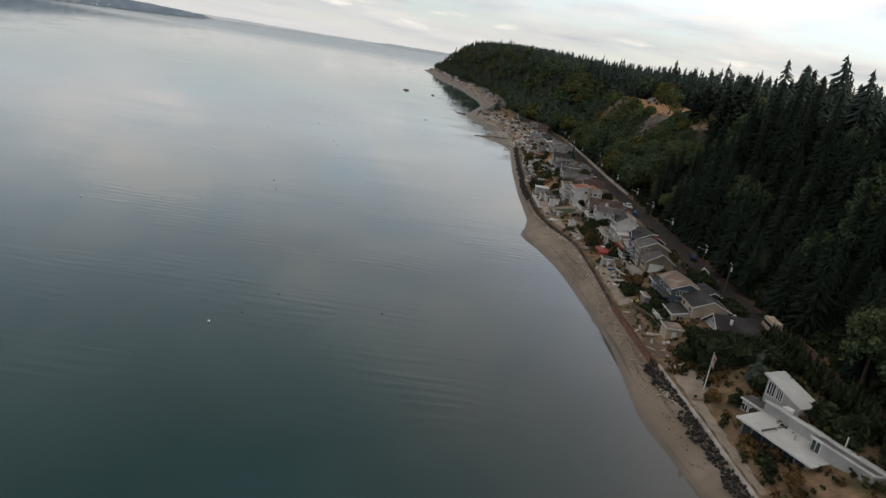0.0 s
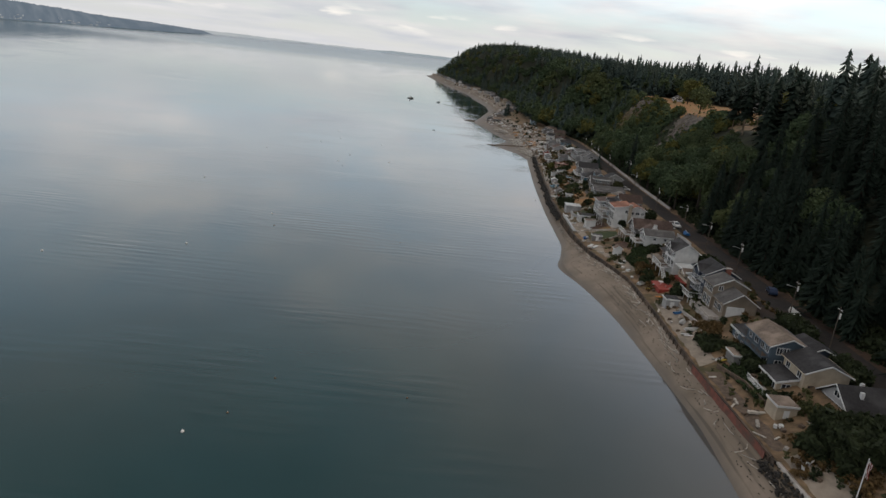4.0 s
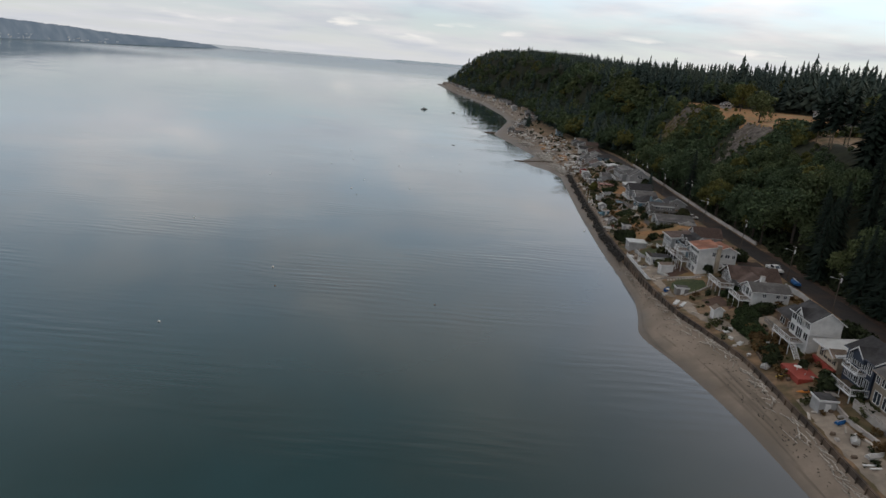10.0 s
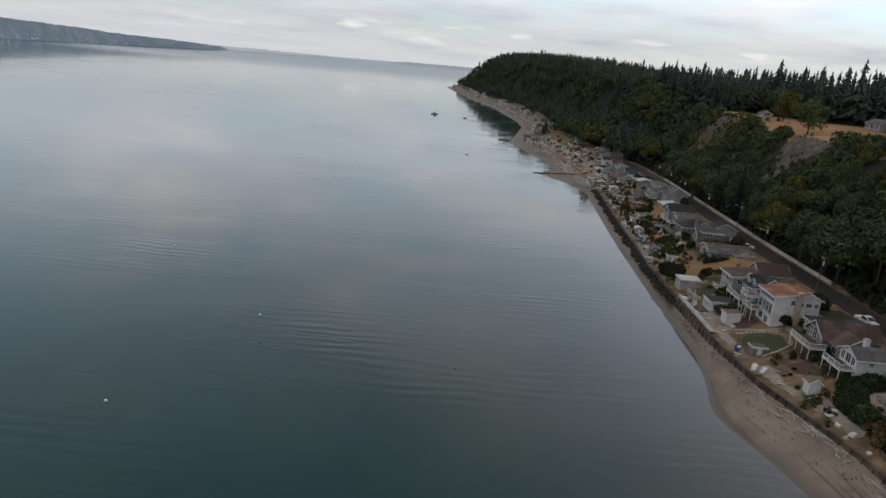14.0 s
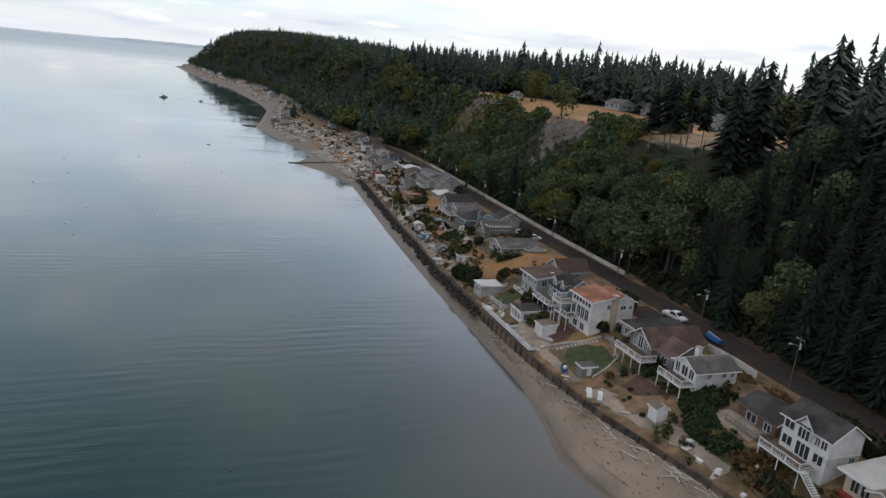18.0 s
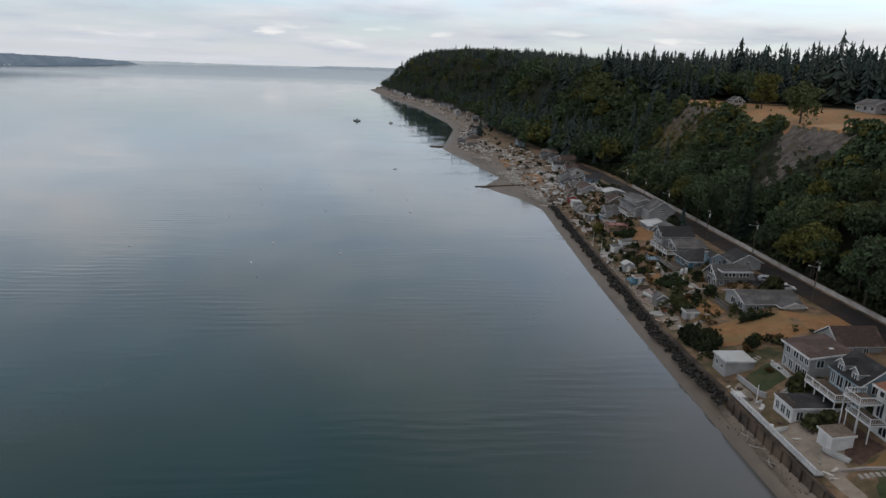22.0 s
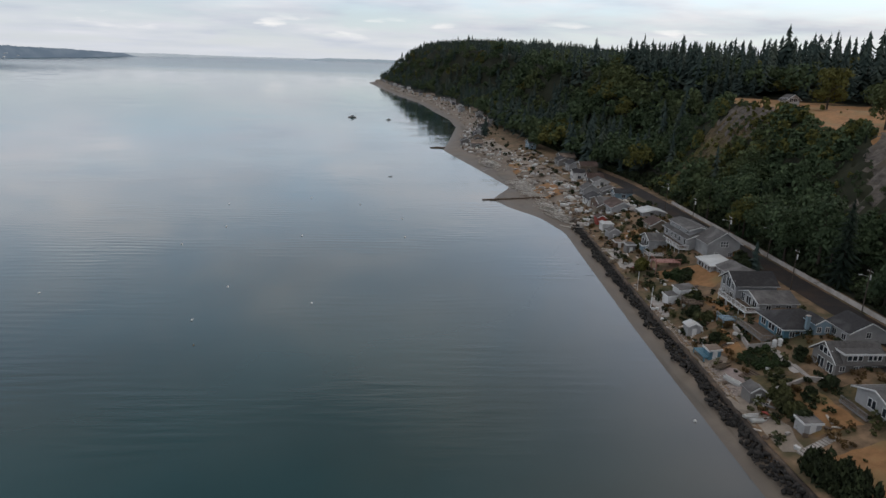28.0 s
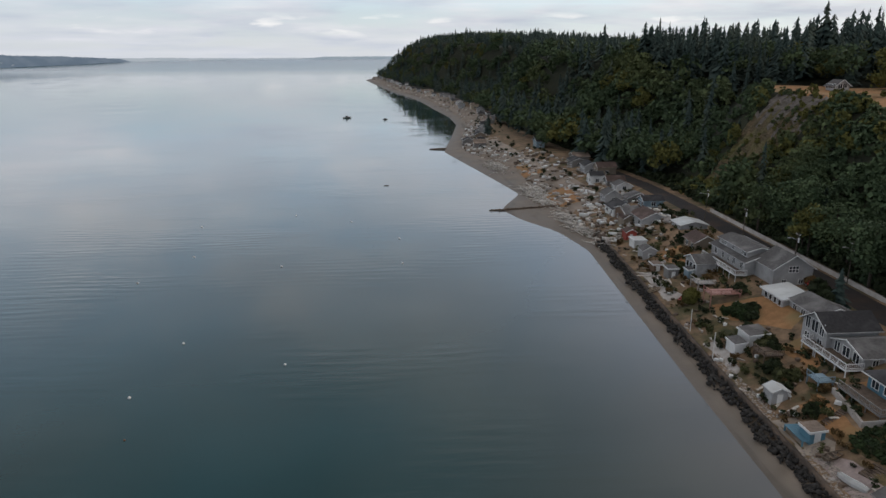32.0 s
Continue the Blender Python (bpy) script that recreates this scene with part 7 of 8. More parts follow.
def lone_tree(kind, x, y, h, rad, ma, name, label, seed):
    rng = np.random.default_rng(seed)
    ob = thing(name, label, "tree", "", pose(x, y, gz(x, y) - 0.2))
    part("trunk", trunk_bm(h, 0.024 * h, rng, 0 if kind == "c" else 6), BARK, ob)
    v, f = conifer_arrays(h, rad, rng, 18, 9) if kind == "c" else leafy_arrays(h, rad, rng, 14, 150, 0.5, 0.12)
    part("crown", raw("crown", v, f, ma), ma, ob)


lone_tree("c", 70.5, 98.3, 6.5, 2.0, HAZED_CONIF, "garden_conifer", "small dark garden conifer above the hedge", 1)
lone_tree("b", 151.5, 441, 15, 6.2, GOLD, "field_tree", "round yellowing tree at the field's edge", 2)
lone_tree("b", 146.5, 404.5, 15.5, 7.4, BROAD, "field_tree", "round dark green tree on the dry field", 3)
lone_tree("c", 85.0, 357.4, 7.5, 1.9, HAZED_CONIF, "garden_conifer", "dark conifer beside the gabled wing", 4)
lone_tree("b", 64.7, 374.2, 3.4, 1.6, GOLD, "garden_tree", "small yellow-leaved garden tree", 5)
lone_tree("c", 68.0, 700.0, 11, 3.4, HAZED_CONIF, "point_tree", "dark conifer on the low point", 6)
lone_tree("c", 64.0, 676.0, 9, 3.4, HAZED_CONIF, "point_tree", "dark bushy conifer on the low point", 7)
lone_tree("b", 84.0, 604.0, 9, 4.2, BROAD, "point_tree", "dark broadleaf tree by the teal house", 8)


def bare_fir(x, y, h, rad, low, seed):
    rng = np.random.default_rng(seed)
    ob = thing("fir_tree", "tall dark fir with a bare lower stem beside the clearing", "tree", "firs round the clearing", pose(x, y, gz(x, y) - 0.2))
    part("trunk", trunk_bm(h, 0.012 * h, rng, 0), STEM, ob)
    v, f = conifer_arrays(h, rad, rng, 30, 11, 0.14, low, 0.45)
    part("crown", raw("crown", v, f, NEAR_CONIF), NEAR_CONIF, ob)


STEM = mat("fir_stem", (0.30, 0.23, 0.16), (0.16, 0.12, 0.085), scale=1.2, rough=0.95, bump=0.5)
for k, (x, y, h, rad, low) in enumerate(((128, 314, 19, 3.6, 0.38), (131, 311, 21, 3.8, 0.36), (129.5, 306.5, 22, 4.0, 0.34), (133, 303, 20, 3.4, 0.40), (136, 300, 17, 3.2, 0.36), (127, 279, 24, 5.4, 0.12), (131, 274, 26, 5.6, 0.10), (124, 275, 21, 5.0, 0.08), (137, 279, 22, 4.6, 0.2), (166, 292, 27, 4.4, 0.45), (173, 296, 29, 4.6, 0.45), (160, 280, 30, 5.2, 0.2), (181, 300, 26, 4.4, 0.4), (190, 308, 28, 4.8, 0.35), (152, 271, 31, 5.4, 0.15))):
    bare_fir(x, y, h, rad, low, 300 + k)


# ------------------------------------------------------------------ things on and by the road
def utility_pole(x, y, h=9.5, lamp=True, z=None):
    z = gz(x, y) if z is None else z
    p = thing("utility_pole", "tall dark timber utility pole beside the shore road", "pole", "utility poles", pose(x, y, z))
    bm = bmesh.new()
    tube(bm, (0, 0, -0.5), (0, 0, h), 0.13, 0.085, 8)
    part("pole", bm, POLE, p)
    part("crossarm", box(-0.05, 0.05, -0.8, 0.8, h - 0.7, h - 0.6), POLE, p)
    for yy in (-0.7, -0.3, 0.3, 0.7):
        bm = bmesh.new()
        tube(bm, (0, yy, h - 0.6), (0, yy, h - 0.36), 0.05, 0.035, 6)
        part("insulator", bm, TRIM, p)
    bm = bmesh.new()
    tube(bm, (0.24, 0, h - 2.3), (0.24, 0, h - 1.3), 0.2, 0.2, 8)
    part("transformer", bm, TRIM, p)
    if lamp:
        bm = bmesh.new()
        tube(bm, (0, 0, h - 1.6), (-1.7, 0, h - 1.2), 0.045, 0.04, 6)
        a = part("lamp_arm", bm, STEEL, p)
        part("lamp_head", box(-2.2, -1.6, -0.13, 0.13, h - 1.27, h - 1.1), LGREY, a)


for x, y, l in ((82.4, 142, False), (82.2, 157, True), (83.0, 186, True), (84.0, 209, True), (85.2, 232, True), (84.8, 260, False), (85.6, 293, True), (93.2, 331, True), (86.8, 345, False), (88.2, 377, True), (95.0, 369, True), (89.4, 401, False), (91, 425, True)):
    utility_pole(x, y, 9.2, l)


def car(x, y, yaw, ma, label, kind="car", cat="car"):
    c = thing(kind, label, cat, "parked vehicles", pose(x, y, gz(x, y) + 0.06, 0, 0, yaw))
    if kind == "pickup_truck":
        prof = [(-2.7, 0.45), (2.7, 0.45), (2.72, 0.95), (1.5, 1.08), (0.75, 1.75), (-0.55, 1.78), (-0.8, 1.1), (-2.68, 1.08)]
        L, glass = 1.7, [(0.66, 1.66), (1.32, 1.14), (-0.62, 1.16), (-0.48, 1.68)]
    elif kind == "camper_van":
        prof = [(-2.9, 0.4), (2.9, 0.4), (2.9, 1.1), (2.35, 1.3), (2.1, 2.75), (-2.85, 2.8)]
        L, glass = 1.9, [(2.0, 2.0), (2.2, 1.4), (-2.2, 1.4), (-2.2, 2.0)]
    else:
        prof = [(-2.25, 0.4), (2.25, 0.4), (2.28, 0.85), (1.35, 0.98), (0.55, 1.52), (-1.5, 1.56), (-2.15, 1.05), (-2.25, 0.8)]
        L, glass = 1.45, [(0.48, 1.44), (1.12, 1.02), (-1.95, 1.08), (-1.42, 1.47)]
    bm = prism(prof, "y", -0.88, 0.88)
    bmesh.ops.bevel(bm, geom=bm.edges[:], offset=0.06, segments=1, affect="EDGES")
    part("body", bm, ma, c)
    for s in (-1, 1):
        part("side_window", prism(glass, "y", s * 0.885 - 0.012, s * 0.885 + 0.012), GLASS, c)
    (ax, az), (bx, bz) = glass[0], glass[1]
    part("windscreen", prism([(ax + 0.08, az + 0.06), (bx + 0.16, bz + 0.02), (bx + 0.19, bz + 0.05), (ax + 0.11, az + 0.09)], "y", -0.72, 0.72), GLASS, c)
    for wx in (-L, L):
        for s in (-1, 1):
            bm = bmesh.new()
            tube(bm, (wx, s * 0.68, 0.34), (wx, s * 0.92, 0.34), 0.34, 0.34, 12)
            w = part("wheel", bm, RUBBER, c)
            bm = bmesh.new()
            tube(bm, (wx, s * 0.9, 0.34), (wx, s * 0.94, 0.34), 0.2, 0.18, 10)
            part("rim", bm, STEEL, w)


car(85.2, 239.3, -80, WHITE, "white pickup truck parked by the road", "pickup_truck", "truck")
car(83.6, 306.5, -20, paint("silver", (0.42, 0.43, 0.44)), "silver car parked beside the road")
car(84.2, 301.0, -15, WHITE, "white car parked beside the road")
car(86.6, 367, 80, paint("car_red", (0.42, 0.05, 0.035)), "red car parked on the verge")
car(85.6, 124.5, 85, CREAM, "white camper van parked by the road", "camper_van", "van")
car(87.6, 176, 75, paint("car_blue", (0.018, 0.034, 0.075)), "dark blue car parked on the drive")
car(84.4, 152, 80, paint("car_black", (0.02, 0.02, 0.022)), "black car parked behind the house")


def hull(length, width, height, ma, name="hull", flip=False):
    bm = bmesh.new()
    n, rings = 9, []
    for i in range(n):
        t = i / (n - 1)
        w = width / 2 * (math.sin(math.pi * min(1, 0.18 + t * 0.82)) ** 0.6 if t < 1 else 0.05)
        x = -length / 2 + length * t
        rise = height * 0.25 * t * t
        pr = [(-w, height + rise), (-w * 0.85, height * 0.4 + rise), (0, rise * 1.4), (w * 0.85, height * 0.4 + rise), (w, height + rise)]
        rings.append([bm.verts.new((x, a, (height + height * 0.25 - b) if flip else b)) for a, b in pr])
    for a, b in zip(rings, rings[1:]):
        for k in range(4):
            bm.faces.new([a[k], a[k + 1], b[k + 1], b[k]])
    bm.faces.new(rings[0])
    ret = bmesh.ops.solidify(bm, geom=bm.faces[:], thickness=0.05)
    bmesh.ops.recalc_face_normals(bm, faces=bm.faces)
    return bm


def rowboat(x, y, yaw, length, ma, label, flip=True, up=0.0):
    b = thing("rowboat", label, "boat", "small boats", pose(x, y, gz(x, y) + 0.05 + up, 0, 0, yaw))
    part("hull", hull(length, length * 0.36, length * 0.13, ma, flip=flip), ma, b)
    if not flip:
        for k in (-0.22, 0.05, 0.28):
            part("thwart", box(length * k - 0.12, length * k + 0.12, -length * 0.15, length * 0.15, length * 0.1, length * 0.1 + 0.04), TIMBER, b)
    else:
        part("keel", box(-length * 0.45, length * 0.4, -0.03, 0.03, length * 0.145, length * 0.18), TRIM, b)


def kayak(x, y, yaw, length, ma, label):
    b = thing("kayak", label, "kayak", "small boats", pose(x, y, gz(x, y) + 0.08, 0, 0, yaw))
    bm = bmesh.new()
    prev = None
    for i in range(9):
        t = i / 8
        w = 0.34 * math.sin(math.pi * (0.06 + 0.88 * t)) ** 0.7
        ring = [bm.verts.new((length * (t - 0.5), w * math.cos(a), 0.2 + (0.16 * math.sin(a) if math.sin(a) > 0 else 0.22 * math.sin(a)) * (w / 0.34))) for a in np.linspace(0, math.tau, 8, endpoint=False)]
        if prev:
            for k in range(8):
                bm.faces.new([prev[k], prev[(k + 1) % 8], ring[(k + 1) % 8], ring[k]])
        else:
            bm.faces.new(ring[::-1])
        prev = ring
    bm.faces.new(prev)
    bmesh.ops.recalc_face_normals(bm, faces=bm.faces)
    part("hull", bm, ma, b)
    part("cockpit", box(-0.45, 0.35, -0.2, 0.2, 0.33, 0.385), RUBBER, b)


rowboat(62.3, 160.7, 60, 3.8, WHITE, "upturned white rowboat on the sandy terrace")
rowboat(62.6, 156.1, 20, 3.6, WHITE, "upturned white dinghy on the sandy terrace")
rowboat(62.9, 150.5, 70, 3.2, WHITE, "upturned white dinghy beside the planting")
rowboat(62.8, 165.5, 30, 2.8, TARP, "small dinghy covered by a blue tarpaulin")
rowboat(60.8, 186.9, 50, 4.4, WHITE, "large upturned white skiff above the bulkhead")
rowboat(58.6, 313.5, 110, 4.2, WHITE, "upturned white skiff on the brick patio")
rowboat(56.5, 302.5, 8, 3.6, WHITE, "upturned white dinghy above the boulders")
rowboat(56.7, 301.0, 4, 3.4, WHITE, "narrow upturned white dinghy above the boulders")
kayak(59.3, 304.2, -50, 3.2, GREY, "grey kayak beside the boat shed")
rowboat(59.7, 318.8, 20, 3.8, TAN, "open wooden dinghy beside the steps", flip=False)
rowboat(54.9, 250.8, 15, 2.8, WHITE, "upturned white dinghy on the sandy court")
rowboat(55.3, 230.4, 60, 3.4, TARP, "blue and white dinghy on the terrace", flip=False)
rowboat(57.7, 242.5, 120, 3.8, WHITE, "white sailing dinghy hull in the garden bed")
rowboat(61.4, 385.4, 30, 4.0, CREAM, "cream boat hull on the far terrace", flip=False)
rowboat(63.5, 382.1, 70, 3.2, WHITE, "white dinghy on the far terrace")
rowboat(85.0, 227.8, 80, 5.2, TARP, "boat under a bright blue tarpaulin by the road", up=0.5)
rowboat(85.6, 161.6, 78, 5.6, WHITE, "white covered boat on a trailer by the road", up=0.5)
kayak(61.4, 182.3, 30, 3.2, YELLOW, "yellow kayak lying on the grass")
kayak(63.5, 141.0, 40, 3.2, YELLOW, "yellow kayak beside the hut")
kayak(62.7, 141.6, 40, 3.2, WHITE, "white kayak beside the hut")
kayak(74.2, 66.8, 10, 3.4, ORANGE, "orange kayak on the lawn")
kayak(75.7, 65.5, 5, 3.4, WHITE, "white kayak on the lawn")
kayak(62.3, 175.6, 10, 3.4, ORANGE, "orange kayak beside the grey shed")
kayak(63.6, 377.0, 60, 3.2, REDP, "red kayak on the far terrace")
kayak(58.6, 301.6, -48, 2.9, REDP, "red kayak on the gravel below the shrubs")


# ------------------------------------------------------------------ sheds, decks and gear
def shed(x0, x1, y0, y1, h, roof, rise, wm, rm, label, z=None, door=True):
    s = thing("shed", label, "shed", "garden sheds")
    z = (min(gz(x0, y0), gz(x1, y1), gz(x0, y1), gz(x1, y0)) - 0.1) if z is None else z
    block(s, x0, x1, y0, y1, z, z + h, roof, rise, wm, rm, 0.18)
    if door:
        part("door", box((x0 + x1) / 2 - 0.45, (x0 + x1) / 2 + 0.45, y0 - 0.06, y0 - 0.002, z + 0.12, z + 2.0), TRIM, s)
    return s


shed(61.1, 63.9, 169.1, 171.7, 2.5, "flat", 0, LGREY, R_DARK, "small grey shed with a white door")
shed(58.9, 60.9, 209.2, 211.2, 2.3, "y", 0.7, WHITE, R_TAN, "small white shed above the beach")
shed(59.3, 61.9, 333.3, 335.7, 2.3, "y", 0.6, LGREY, R_WHITE, "small pale shed behind the boulders")
shed(56.3, 59.1, 226.2, 228.2, 2.0, "flat", 0, GREY, R_GREY, "low grey garden shed beside the lawn")
shed(57.5, 60.7, 243.5, 246.5, 2.4, "out", 0.3, WHITE, R_TAN, "small white hut beside the terrace stair")
shed(64.8, 68.4, 350.5, 354.7, 2.3, "out", 0.4, WHITE, R_GREY, "white garden shed with a flat grey roof")
shed(61.8, 63.8, 349.6, 352.8, 2.2, "out", 0.3, WHITE, R_GREY, "narrow white boat shed")
shed(58.6, 60.8, 322.5, 324.9, 2.1, "out", 0.2, TEAL, R_TAN, "blue shed on the sea-wall deck")
shed(63.6, 66.8, 138.3, 141.7, 2.2, "flat", 0, GREY, R_TAN, "small dark hut on the slope")
shed(62.9, 66.1, 120.2, 123.6, 2.6, "flat", 0, CREAM, R_TAN, "small cream hut with a roof rail")
shed(66.0, 68.4, 389.3, 392.1, 2.6, "flat", 0, GREY, R_GREY, "small grey beach hut")
shed(69.0, 71.4, 385.5, 387.9, 2.2, "out", 0.3, BLUE, R_GREY, "pale blue beach hut")
shed(68.0, 71.0, 424, 427.6, 2.5, "y", 0.8, REDP, R_BROWN, "small red beach hut")
shed(65.0, 67.2, 395.7, 398.7, 2.2, "flat", 0, BROWN, R_TAN, "small brown hut with a tan flat roof")
shed(66.0, 69.6, 405.6, 409.2, 2.6, "y", 1.0, LGREY, R_GREY, "grey gabled beach hut above the sand")
shed(67.3, 70.7, 415.5, 419.5, 2.4, "flat", 0, WHITE, R_WHITE, "white beach hut with roof deck")
shed(71.0, 75.0, 435.3, 440.3, 2.8, "y", 1.1, TAN, R_BROWN, "tan gabled beach hut above the sand")
shed(59.7, 62.3, 295.0, 297.4, 2.0, "flat", 0, LGREY, R_GREY, "low pale flat-roofed garden shed")
shed(57.6, 60.2, 306, 308.8, 2.2, "y", 0.8, GREY, R_GREY, "small grey gabled boat shed above the boulders")


def low_deck(x0, x1, y0, y1, h, ma, label, rail=None, cat="deck"):
    z = max(gz(x0, y0), gz(x1, y1)) + h
    d = thing("platform", label, cat)
    n = max(3, int((y1 - y0) / 0.5))
    for k in range(n):
        a = y0 + (y1 - y0) * k / n
        part("board", box(x0, x1, a, a + (y1 - y0) / n - 0.03, z - 0.1, z), ma, d)
    for x in (x0 + 0.15, x1 - 0.15):
        for y in (y0 + 0.15, y1 - 0.15):
            part("leg", box(x - 0.09, x + 0.09, y - 0.09, y + 0.09, gz(x, y) - 0.3, z - 0.1), ma, d)
    if rail:
        for a, b in (((x0, y0), (x1, y0)), ((x0, y0), (x0, y1))):
            r = part("railing", railing_bm(*a, *b, z, 0.9), rail, d)
            r["kind"] = "stuff"


PINK = paint("faded_red_deck", (0.40, 0.20, 0.16))
low_deck(57.6, 59.9, 322.5, 327.0, 0.4, TEAL, "bright blue painted deck on the sea wall")
low_deck(66.2, 72.6, 368.8, 372.2, 0.9, PINK, "faded red timber deck on posts", PINK)
low_deck(66.0, 68.6, 332.8, 335.8, 0.7, BLUE, "small turquoise viewing deck", BLUE)
low_deck(63.8, 67.2, 343.9, 347.5, 0.6, TIMBER, "weathered timber deck among shrubs", TIMBER)
low_deck(67.8, 71.8, 378.0, 382.0, 0.4, CONC, "grey timber patio deck", LGREY)
low_deck(64.1, 65.9, 172.0, 175.0, 0.3, CONC, "pale stone slab terrace on the slope")
low_deck(64.5, 67.3, 261.2, 263.0, 0.2, TIMBER, "small grey garden deck")


def slab(x, y, l, w, yaw, ma, label, cat="board", h=0.12, name="scrap_plank"):
    bm = box(-l / 2, l / 2, -w / 2, w / 2, 0, h)
    bmesh.ops.bevel(bm, geom=bm.edges[:], offset=min(0.03, h * 0.3), segments=1, affect="EDGES")
    o = tagged(new(name, mesh_of(bm, name, ma)), label, cat)
    o.matrix_basis = pose(x, y, gz(x, y) + 0.03, 0, 0, yaw)


slab(54.8, 221.1, 3.6, 0.9, 60, WHITE, "long white upturned float on the terrace", h=0.35, name="float")
slab(55.7, 219.3, 3.4, 0.8, 55, WHITE, "long white upturned float on the terrace", h=0.35, name="float")
slab(59.8, 202.6, 2.6, 1.0, 15, WHITE, "flat white board on the terrace", name="board")
slab(61.5, 154.4, 3.6, 0.4, 5, WHITE, "white plank on the sand", name="board")
slab(61.7, 153.5, 3.2, 0.35, 8, WHITE, "white plank on the sand", name="board")
slab(61.5, 122.8, 3.0, 0.6, 0, LOG, "pale timber bench on the yard", h=0.4, name="bench")
slab(60.4, 120.0, 2.4, 0.5, 70, LOG, "pale timber beam on the boardwalk", h=0.3, name="beam")
slab(60.0, 127.1, 2.0, 0.4, 80, LOG, "pale timber beam on the boardwalk", h=0.3, name="beam")


def clutter():
    rng = np.random.default_rng(33)
    ms = []
    for s in range(8):
        bm = box(-0.5, 0.5, -0.5, 0.5, 0, 1)
        for v in bm.verts:
            v.co = Vector((v.co.x + rng.uniform(-0.15, 0.15), v.co.y + rng.uniform(-0.15, 0.15), v.co.z))
        bmesh.ops.bevel(bm, geom=bm.edges[:], offset=0.06, segments=1, affect="EDGES")
        ms.append(bm)
    names = [("timber_offcut", LOG, "bleached timber offcut in the yard"), ("stone_block", CONC, "pale stone block in the yard"), ("garden_crate", TIMBER, "weathered wooden crate in the yard"), ("white_tub", WHITE, "white plastic tub in the yard"), ("scrap_plank", LOGS, "pale weathered plank lying in the yard")]
    meshes = {}
    for i, (nm, ma, _) in enumerate(names):
        meshes[nm] = [mesh_of(bm.copy(), nm, ma) for bm in ms[:4]]
    made = 0
    for _ in range(1200):
        y = rng.uniform(100, 470) if rng.random() < 0.6 else rng.uniform(330, 470)
        x = float(line("wall", y)) + 0.8 + 12 * rng.random() ** 1.5
        if 277 < y < 290 and x > 58 or (224 < y < 252 and x > 57) or (208 < y < 221 and x > 57.5) or any(a - 0.5 < x < b + 0.5 and c - 0.5 < y < d + 0.5 for a, b, c, d in HOUSES):
            continue
        nm, ma, lab = names[(0, 0, 1, 2, 2, 2, 3, 4, 4)[int(rng.integers(9))]]
        o = tagged(new(nm, meshes[nm][int(rng.integers(4))]), lab, nm.split("_")[-1], "yard clutter")
        l, w, h = {"timber_offcut": (rng.uniform(1, 3.4), 0.3, 0.22), "stone_block": (rng.uniform(0.5, 1.1), rng.uniform(0.4, 0.8), rng.uniform(0.25, 0.5)), "garden_crate": (0.8, 0.6, 0.45), "white_tub": (rng.uniform(0.5, 0.9), 0.6, 0.5), "scrap_plank": (rng.uniform(1.6, 3.0), 0.4, 0.12)}[nm]
        o.matrix_basis = pose(x, y, gz(x, y) - 0.02, 0, 0, rng.uniform(0, 360)) @ Matrix.Diagonal((l, w, h, 1))
        made += 1
        if made > 280:
            break


clutter()


def beach_debris():
    """Boards, floats, drums and offcuts strewn before the far cottages."""
    rng = np.random.default_rng(77)
    for ma, name, label in ((LOGS, "timber_debris", "bleached boards and offcuts strewn before the far cottages"), (WHITE, "white_debris", "white floats and boat covers before the far cottages"), (TIMBER, "dark_debris", "dark timber decks and stacks before the far cottages"), (CONC, "stone_debris", "grey blocks and slabs before the far cottages")):
        V, F, n = [], [], 0
        for _ in range(230):
            y = 425 + 330 * rng.random() ** 1.4 if rng.random() < 0.75 else rng.uniform(425, 1500)
            x = float(line("wall", y)) + rng.uniform(-1.5, 22 if y < 600 else 12)
            l, w, h = rng.uniform(0.6, 3.6), rng.uniform(0.4, 1.5), rng.uniform(0.2, 1.0)
            a = rng.uniform(0, math.tau)
            c, s = math.cos(a), math.sin(a)
            b = np.array([(i * l / 2, j * w / 2, k * h) for k in (0, 1) for i, j in ((-1, -1), (1, -1), (1, 1), (-1, 1))]) * rng.uniform(0.85, 1.1, (8, 1))
            V.append(np.stack([b[:, 0] * c - b[:, 1] * s + x, b[:, 0] * s + b[:, 1] * c + y, b[:, 2] + max(gz(x, y), 0.2) - 0.05], 1))
            F.append(np.array([(0, 3, 2, 1), (4, 5, 6, 7), (0, 1, 5, 4), (1, 2, 6, 5), (2, 3, 7, 6), (3, 0, 4, 7)]) + n)
            n += 8
        tagged(new(name, raw(name, np.concatenate(V), np.concatenate(F), ma)), label, "debris", kind="stuff")
    V, F, n = [], [], 0
    arr = [leafy_arrays(2.4, 1.8, np.random.default_rng(s), 4, 26, 0.5, 0.05) for s in (51, 52, 53)]
    for _ in range(190):
        y = 430 + 420 * rng.random() if rng.random() < 0.7 else rng.uniform(850, 1800)
        x = float(line("wall", y)) + rng.uniform(4, 26)
        v, f = arr[int(rng.integers(3))]
        V.append(v * rng.uniform(0.35, 1.0) * (1, 1, 0.7) + (x, y, gz(x, y) - 0.2))
        F.append(f + n)
        n += len(v)
    tagged(new("shore_scrub", raw("shore_scrub", np.concatenate(V), np.concatenate(F), HEDGE)), "dark scrub between the far cottages", "scrub", kind="stuff")


beach_debris()


